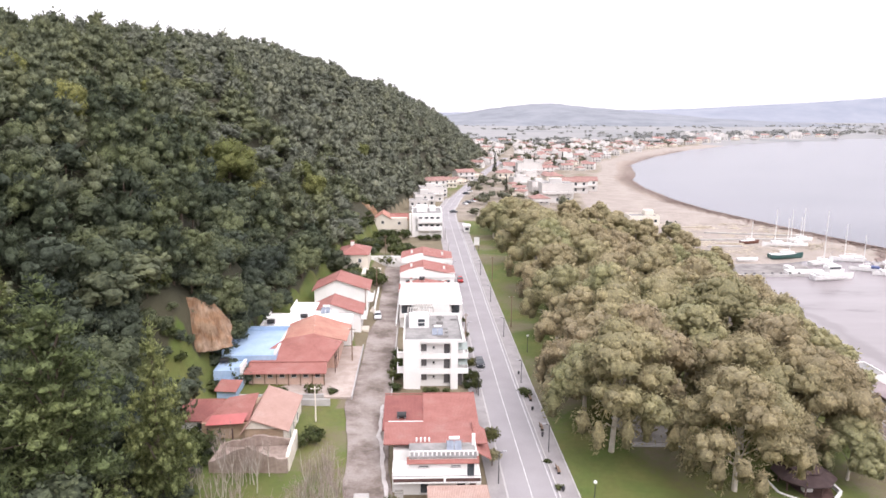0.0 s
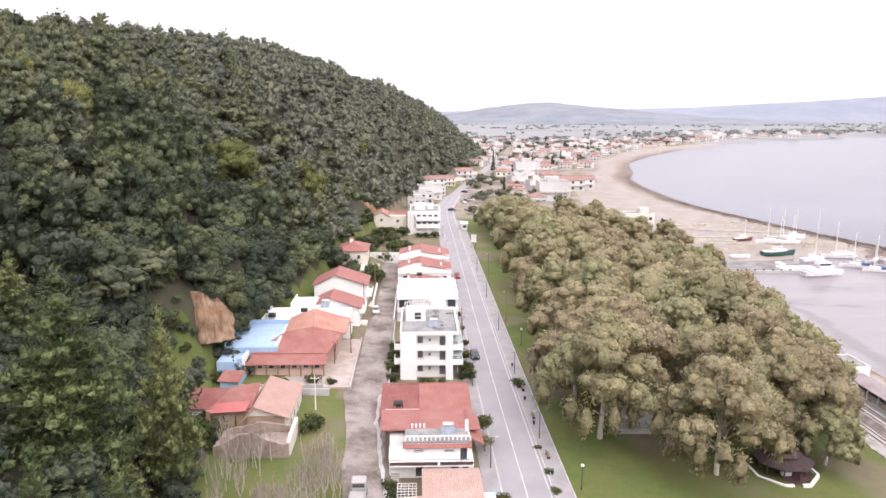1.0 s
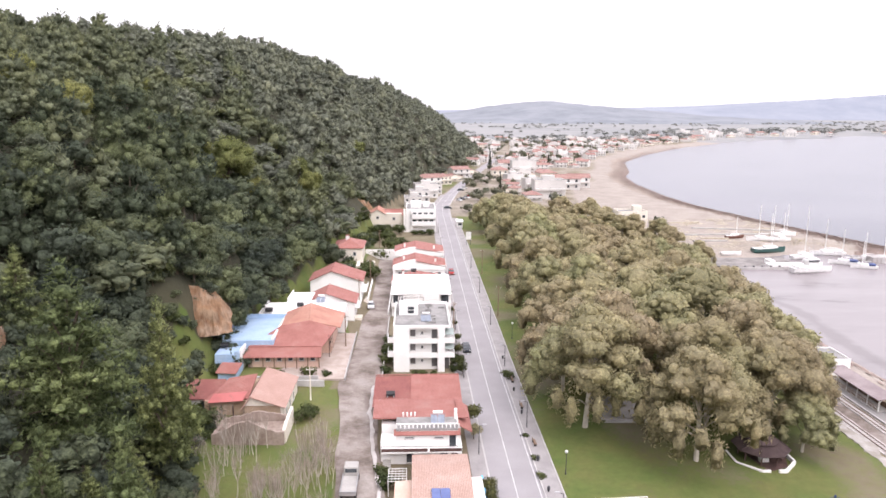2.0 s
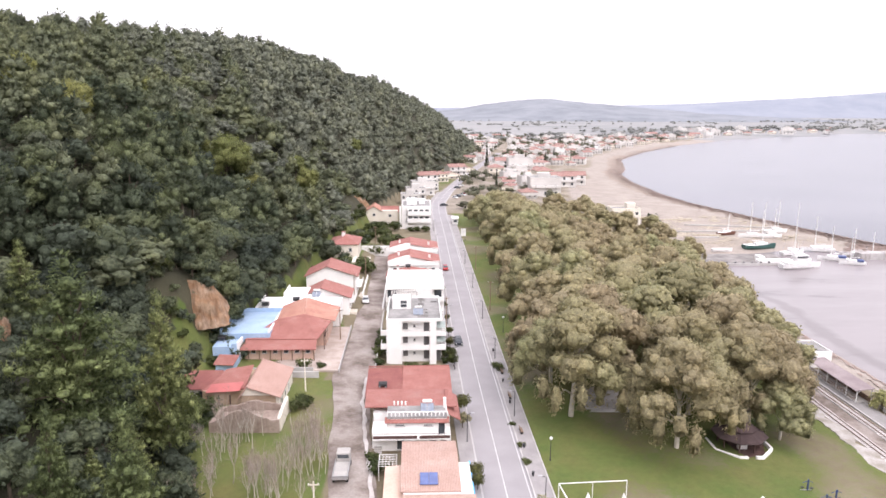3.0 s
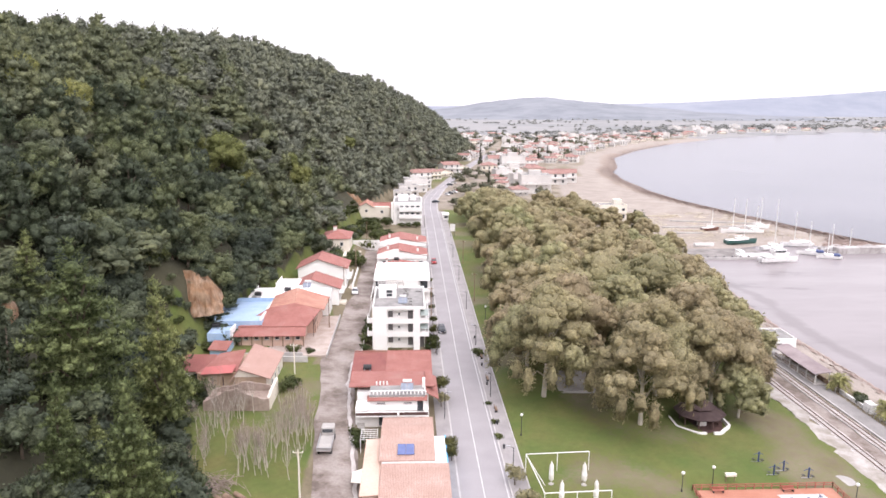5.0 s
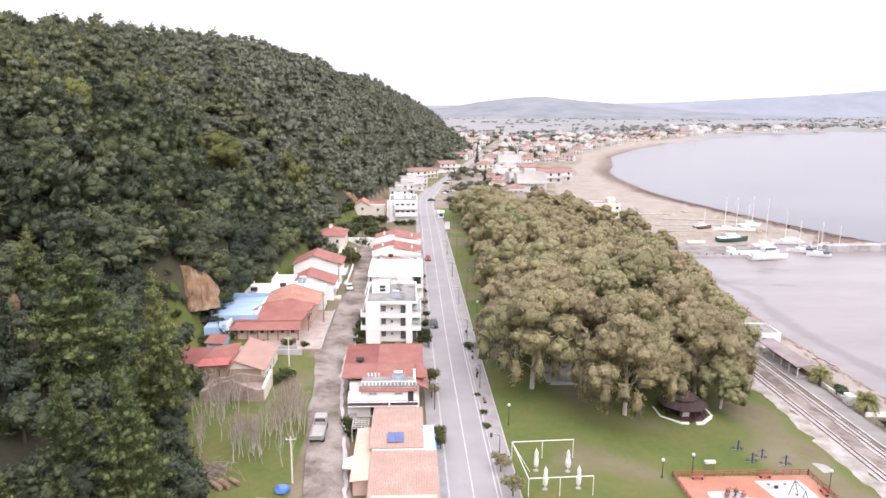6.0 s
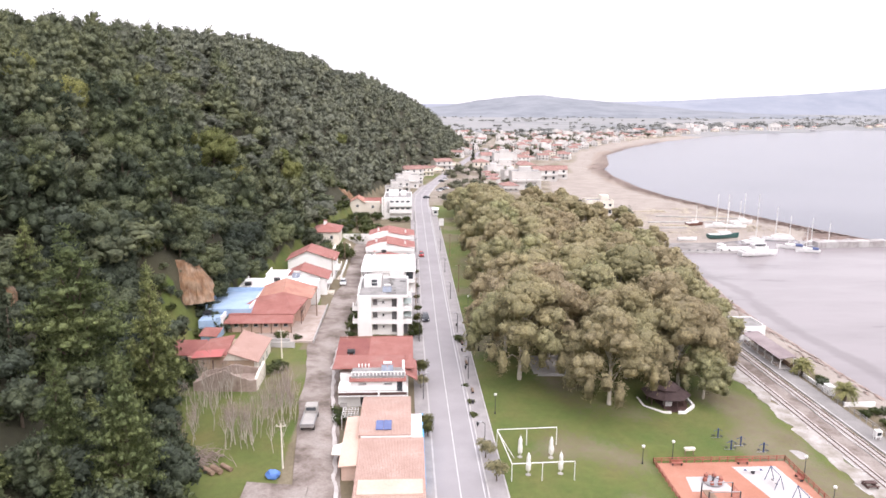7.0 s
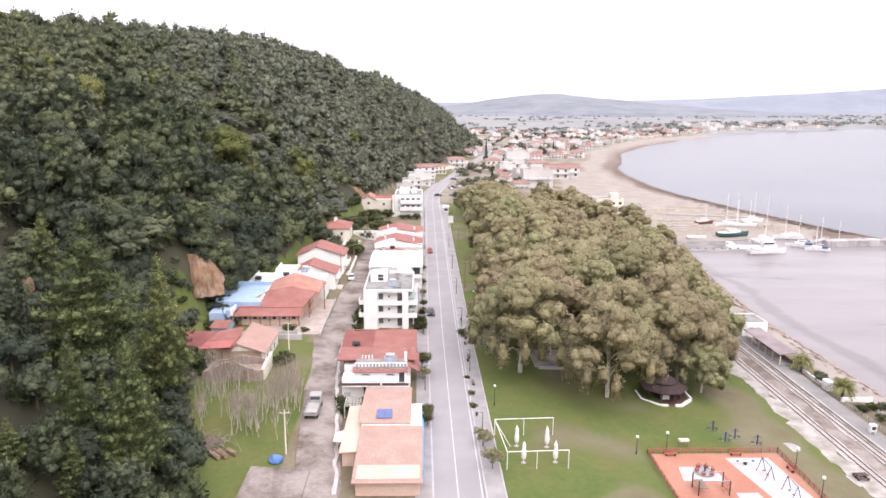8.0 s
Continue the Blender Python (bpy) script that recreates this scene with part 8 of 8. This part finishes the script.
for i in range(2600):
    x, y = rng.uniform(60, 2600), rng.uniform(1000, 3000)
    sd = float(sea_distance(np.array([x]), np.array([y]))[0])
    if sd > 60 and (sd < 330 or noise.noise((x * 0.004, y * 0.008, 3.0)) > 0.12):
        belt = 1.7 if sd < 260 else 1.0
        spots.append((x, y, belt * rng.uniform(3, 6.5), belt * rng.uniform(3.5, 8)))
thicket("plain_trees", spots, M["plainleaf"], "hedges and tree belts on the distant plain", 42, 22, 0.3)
CYP = [make_tree("cypress", lambda r, h, w: [((r.uniform(-0.1, 0.1), r.uniform(-0.1, 0.1), h * f), (w * (1.05 - f) + 0.15, w * (1.05 - f) + 0.15, h * 0.13)) for f in (0.12, 0.25, 0.38, 0.5, 0.62, 0.74, 0.85, 0.94)], 14, 1.7, 500, 0.4, M["cypress"], M["bark"], 300, "tall dark columnar cypress", "cypress tree", 0, 0.2)]
plant(CYP, [(0, 62, 606, 0, 1.15), (0, 88, 575, 1, 1.1), (0, 90, 590, 2, 1.0), (0, 54, 462, 1, 0.7), (0, 120, 640, 1, 0.9), (0, 140, 700, 0, 0.9), (0, 105, 660, 0, 0.9), (0, 80, 640, 0, 0.8), (0, -46, 76, 0, 0.95), (0, -48.5, 78.5, 2, 0.8), (0, -47, 65, 1, 0.9)], "cypresses of the town")


def hill_range(name, pts, y, depth, mat_, label, seed):
    """A range of hills on the horizon, with folds in its slopes."""
    bm = bmesh.new()
    xs = np.linspace(pts[0][0], pts[-1][0], 160)
    zs = np.interp(xs, [p[0] for p in pts], [p[1] for p in pts])
    rows = []
    for j in range(12):
        f = j / 11
        rows.append([bm.verts.new((x, y - depth * (1 - f), -3 + (z + 3) * math.sin(f * math.pi / 2) * (1 + 0.1 * noise.noise((x * 0.01, f * 3, seed)) * (1 - f)) + 2.5 * noise.noise((x * 0.02, f * 5, seed + 9)))) for x, z in zip(xs, zs)])
    for a, b in zip(rows, rows[1:]):
        for i in range(len(xs) - 1):
            bm.faces.new((a[i], a[i + 1], b[i + 1], b[i]))
    ob = solo(name, bm, mat_, label, "hills", kind="structure")
    for p in ob.data.polygons:
        p.use_smooth = True


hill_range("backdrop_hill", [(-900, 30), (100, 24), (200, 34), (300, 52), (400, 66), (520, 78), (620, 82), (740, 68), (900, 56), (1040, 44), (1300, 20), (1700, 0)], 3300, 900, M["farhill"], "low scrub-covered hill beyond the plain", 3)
hill_range("backdrop_mountain", [(-600, 30), (500, 40), (900, 48), (1190, 54), (1520, 64), (1860, 84), (2200, 102), (2530, 126), (2760, 145), (3000, 150)], 3850, 500, M["mountain"], "mountain slopes on the horizon, hazed pale blue", 8)

# ---- things along the lane and the road ----
def car(x, y, z, turn, paint, label):
    c = thing("parked_car", 0, 0, 0, label, "car", "parked cars")
    bm = bmesh.new()
    prof = [(-2.1, 0.35), (-2.1, 0.8), (-1.9, 0.95), (-1.0, 1.0), (2.0, 0.9), (2.15, 0.7), (2.15, 0.35)]
    l = [bm.verts.new((-0.85, p[0], p[1])) for p in prof]
    r = [bm.verts.new((0.85, p[0], p[1])) for p in prof]
    bm.faces.new(l)
    bm.faces.new(r[::-1])
    for i in range(len(prof)):
        bm.faces.new((l[i], r[i], r[(i + 1) % len(prof)], l[(i + 1) % len(prof)]))
    bmesh.ops.recalc_face_normals(bm, faces=bm.faces)
    body = part("body", bm, paint, c)
    bm = bmesh.new()
    lo = [bm.verts.new(p) for p in ((-0.8, -1.2, 0.98), (0.8, -1.2, 0.98), (0.8, 1.7, 0.93), (-0.8, 1.7, 0.93))]
    hi = [bm.verts.new(p) for p in ((-0.62, -0.5, 1.45), (0.62, -0.5, 1.45), (0.62, 1.2, 1.45), (-0.62, 1.2, 1.45))]
    for i in range(4):
        bm.faces.new((lo[i], lo[(i + 1) % 4], hi[(i + 1) % 4], hi[i]))
    bm.faces.new(hi)
    part("glasshouse", bm, M["glass"], body)
    part("car_roof", boxes((-0.63, 0.63, -0.52, 1.22, 1.453, 1.5), soft=0.02), paint, body)
    for sx in (-0.82, 0.82):
        for sy in (-1.3, 1.35):
            w = part("wheel", tube(bmesh.new(), [(sx - 0.1, sy, 0.31), (sx + 0.1, sy, 0.31)], 0.31, 10), M["tyre"], c)
            part("rim", tube(bmesh.new(), [(sx - 0.11, sy, 0.31), (sx + 0.11, sy, 0.31)], 0.18, 8), M["metal"], w)
        part("headlight", boxes((sx * 0.75 - 0.15, sx * 0.75 + 0.15, -2.13, -2.09, 0.62, 0.76)), M["lamp"], body)
    c.matrix_basis = pose(x, y, z, 0, 0, turn)
    return c


car(8.2, 142, 0.0, 2, M["cardark"], "dark parked car at the kerb")
car(8.5, 214, 0.0, 0, M["carred"], "red parked car at the kerb")
car(-14.6, 172, land_at(-14.6, 172) + 0.15, 4, M["carwhite"], "white parked car on the back lane")
for i, (x, y, p) in enumerate(((22, 392, "carwhite"), (24, 398, "cardark"), (27, 404, "carwhite"), (30, 411, "carred"), (33, 418, "carwhite"), (26, 440, "cardark"), (29, 452, "carwhite"), (14, 360, "cardark"))):
    car(x, y, land_at(x, y) + 0.02, 25 + 9 * i, M[p], {"carwhite": "white parked car by the shops", "cardark": "dark parked car by the shops", "carred": "red parked car by the shops"}[p])

# flatbed truck beside the lane
x, y = -12.0, 84
z = land_at(x, y) + 0.1
a = thing("flatbed_truck", x, y, z, "old pale grey flatbed truck parked on the lane", "truck")
part("cab", boxes((x - 1.0, x + 1.0, y + 1.8, y + 3.6, z + 0.6, z + 2.3), soft=0.12), M["concrete"], a)
part("bed", boxes((x - 1.1, x + 1.1, y - 3.2, y + 1.7, z + 0.9, z + 1.05)), M["concrete"], a)
part("side_board", boxes((x - 1.1, x - 1.03, y - 3.2, y + 1.7, z + 1.053, z + 1.5), (x + 1.03, x + 1.1, y - 3.2, y + 1.7, z + 1.053, z + 1.5), (x - 1.03, x + 1.03, y - 3.2, y - 3.13, z + 1.053, z + 1.5)), M["metal"], a)
part("windscreen", boxes((x - 0.85, x + 0.85, y + 3.6, y + 3.63, z + 1.45, z + 2.1), (x - 0.8, x + 0.8, y + 1.76, y + 1.797, z + 1.5, z + 2.05)), M["glass"], a)
for sx in (-0.95, 0.95):
    for sy in (-2.1, 2.6):
        part("wheel", tube(bmesh.new(), [(x + sx - 0.14, y + sy, z + 0.42), (x + sx + 0.14, y + sy, z + 0.42)], 0.42, 10), M["tyre"], a)


def utility_pole(x, y, h, label, mat_):
    z = land_at(x, y)
    p = thing("utility_pole", x, y, z, label, "utility pole", "utility poles")
    part("pole", tube(bmesh.new(), [(x, y, z - 0.4), (x, y, z + h)], [0.14, 0.09], 7), mat_, p)
    part("crossarm", boxes((x - 0.7, x + 0.7, y - 0.05, y + 0.05, z + h - 0.5, z + h - 0.4)), mat_, p)
    for s in (-0.6, 0, 0.6):
        part("insulator", boxes((x + s - 0.05, x + s + 0.05, y - 0.05, y + 0.05, z + h - 0.397, z + h - 0.22)), M["lamp"], p)


for x, y, h in ((-13.9, 70.0, 7.0), (-21.6, 113.2, 6.2)):
    utility_pole(x, y, h, "pale concrete utility pole beside the lane", M["cream"])
for x, y, h in ((-18.1, 141, 7.5), (-17.6, 172, 7.0), (-16.2, 196, 7.0), (6.0, 153, 8.0), (-16.0, 246, 7.5), (18.2, 168, 8.0), (18.4, 214, 8.0)):
    utility_pole(x, y, h, "dark timber utility pole", M["wood"])


def street_lamp(x, y, h, arm):
    ob = thing("street_lamp", x, y, 0.1, "slim dark street lamp with a short arm", "street lamp", "street lamps")
    part("pole", tube(bmesh.new(), [(x, y, 0.0), (x, y, h)], [0.08, 0.05], 7), M["pole"], ob)
    part("arm", tube(bmesh.new(), [(x, y, h), (x + arm, y, h + 0.25)], 0.04, 5), M["pole"], ob)
    part("lamp_head", boxes((x + arm - 0.3, x + arm + 0.3, y - 0.12, y + 0.12, h + 0.2, h + 0.33), soft=0.03), M["metal"], ob)


for y in (76, 104, 132, 160, 190, 222):
    street_lamp(float(road_x(y)) + 4.3, y, 4.6, -0.8)
for y in (95, 126, 156, 188, 220, 252, 284):
    street_lamp(float(road_x(y)) - 4.6, y, 4.8, 0.8)


def bin_(x, y):
    ob = thing("litter_bin", x, y, 0.12, "small dark litter bin on the footway", "bin", "litter bins")
    part("body", disc(bmesh.new(), x, y, 0.35, 0.95, 0.18, 0.22, 10), M["pole"], ob)
    part("post", disc(bmesh.new(), x, y, 0.1, 0.35, 0.04, 0.04, 6), M["pole"], ob)


for y in (84, 92.5, 109, 119, 136):
    bin_(15.5, y)
for y in (98, 112, 124):
    b = bench(15.9, y, 0.12, 90, M["wood"], "timber bench on the footway facing the road")

# white board sign and small shelter at the bend
a = thing("signboard", 17.6, 262, 0, "blank white board on two dark posts", "sign")
zz = land_at(17.6, 262)
part("board", boxes((16.6, 18.6, 261.9, 262.0, zz + 2.2, zz + 5.2)), M["whitemetal"], a)
for s in (16.8, 18.3):
    part("post", boxes((s, s + 0.12, 262.01, 262.13, zz - 0.3, zz + 5.0)), M["pole"], a)
a = thing("kiosk", 16.6, 306, 0, "small white roadside kiosk", "kiosk")
part("body", boxes((15.6, 18.0, 302, 308, -0.3, 2.6)), M["white"], a)
part("roof", boxes((15.2, 18.4, 301.6, 308.4, 2.603, 2.75)), M["white"], a)
part("window", boxes((16.0, 17.6, 301.94, 301.997, 0.9, 2.0)), M["glass"], a)

# low walls along the lane
for x0, y0, x1, y1, h, m_ in ((-15.9, 176, -15.6, 198, 1.0, "white"), (-9.6, 120, -9.35, 163, 0.7, "concrete"), (-10.0, 166, -9.7, 210, 0.8, "white"), (-20, 230, -9, 230.3, 1.3, "white"), (-35, 119.4, -20, 119.7, 0.8, "kerb")):
    z = min(land_at(x0, y0), land_at(x1, y1))
    zt = max(land_at(x0, y0), land_at(x1, y1)) + h
    solo("garden_wall", boxes((x0, x1, y0, y1, z - 0.4, zt)), M[m_], "low rendered garden wall along the lane", "wall", "garden walls", at=(x0, y0, z - 0.4))


# leafless thicket by the ruin
def bare_tree(seed, h, label):
    rng = np.random.default_rng(seed)
    ob = thing("bare_tree", 0, 0, 0, label, "bare tree")
    tr, tw = bmesh.new(), bmesh.new()
    lean = rng.normal(0, 0.05, 2) * h
    fork = Vector((lean[0], lean[1], h * rng.uniform(0.32, 0.45)))
    tube(tr, [Vector((0, 0, -0.2)), fork * 0.5 + Vector((*rng.normal(0, 0.06, 2), 0)), fork], [0.085, 0.07, 0.055], 5)
    for k in range(5):
        an = 1.26 * k + rng.uniform(-0.4, 0.4)
        out = Vector((math.cos(an), math.sin(an), 0)) * h * rng.uniform(0.06, 0.2)
        top = fork + out + Vector((0, 0, h * rng.uniform(0.4, 0.6)))
        mid = fork.lerp(top, 0.5) + out * 0.25
        tube(tr, [fork, mid, top], [0.045, 0.032, 0.01], 4)
        for _ in range(8):
            f = rng.uniform(0.25, 1.0)
            s = fork.lerp(mid, f * 2) if f < 0.5 else mid.lerp(top, f * 2 - 1)
            e = s + Vector((*rng.normal(0, 0.5, 2), rng.uniform(0.4, 1.1))) * (h * 0.13)
            tube(tw, [s, e], [0.02, 0.008], 3)
            for _ in range(2):
                tube(tw, [s.lerp(e, 0.6), e + Vector((*rng.normal(0, 0.4, 2), rng.uniform(0.0, 0.6)))], [0.012, 0.005], 3)
    part("trunk", tr, M["palebark"], ob)
    part("branchwork", tw, M["twig"], ob)
    return ob


BARE = [bare_tree(400 + i, 7.2, "leafless pale sapling in the thicket") for i in range(4)]
rng = np.random.default_rng(55)
bs = []
for i in range(66):
    if i < 34:
        x, y = rng.uniform(-20, -14.4), rng.uniform(74, 93)
    elif i < 48:
        x, y = rng.uniform(-24.5, -19), rng.uniform(75, 80)
    elif i < 58:
        x, y = rng.uniform(-31, -26), rng.uniform(72, 94)
    else:
        x, y = rng.uniform(-31, -24), rng.uniform(90, 95.5)
    bs.append((i % 4, x, y, rng.uniform(0, 6.28), rng.uniform(0.6, 1.1)))
bs += [(int(rng.integers(4)), rng.uniform(-34.5, -28), rng.uniform(75, 92), rng.uniform(0, 6.28), rng.uniform(0.4, 0.75)) for i in range(16)]
plant(BARE, bs, "bare saplings beside the ruin")

# brushwood heap, logs, tarpaulin
a = thing("brushwood_heap", -24.5, 70.5, land_at(-24.5, 70.5), "heap of dry cut brushwood at the foot of the trees", "brushwood")
bm = bmesh.new()
for i in range(150):
    p = Vector((-26 + rng.normal(0, 1.5), 71.5 + rng.normal(0, 1.3), land_at(-25, 71) + rng.uniform(0.1, 1.3)))
    d = Vector((rng.normal(0.6, 0.5), rng.normal(-0.4, 0.5), rng.normal(-0.15, 0.25))).normalized()
    tube(bm, [p - d * 1.3, p + Vector((0, 0, 0.1)), p + d * 1.3], [0.012, 0.035, 0.05], 4)
part("branches", bm, M["twig"], a)
for i, (x, y, r) in enumerate(((-22.8, 68.6, 0.45), (-23.8, 68.2, 0.4), (-21.6, 69.4, 0.35))):
    z = land_at(x, y)
    solo("log", tube(bmesh.new(), [(x - 0.9, y + 0.8, z + r * 0.85), (x + 0.7, y - 0.6, z + r * 0.85)], [r, r * 0.9], 10), M["wood"], "thick cut tree log on the ground", "log", "cut logs", at=(x, y, z))
x, y = -14.8, 67.6
z = land_at(x, y)
bm = sphere(bmesh.new(), (x, y, z + 0.45), 1.0, 2, (1.1, 0.9, 0.7))
for v in bm.verts:
    v.co += Vector((noise.noise(v.co * 1.9), noise.noise(v.co * 2.3), noise.noise(v.co * 2.1))) * 0.3
solo("tarpaulin", bm, M["bluetarp"], "crumpled blue tarpaulin over a heap", "tarpaulin", at=(x, y, z))
solo("paved_yard", slab(bmesh.new(), [(-18.0, 50, 1.6), (-9.6, 50, 1.3), (-9.6, 64.8, 1.3), (-18.0, 65.6, 1.6)], 0.9), M["lane"], "cracked pale concrete yard beside the lane", "yard", kind="structure")
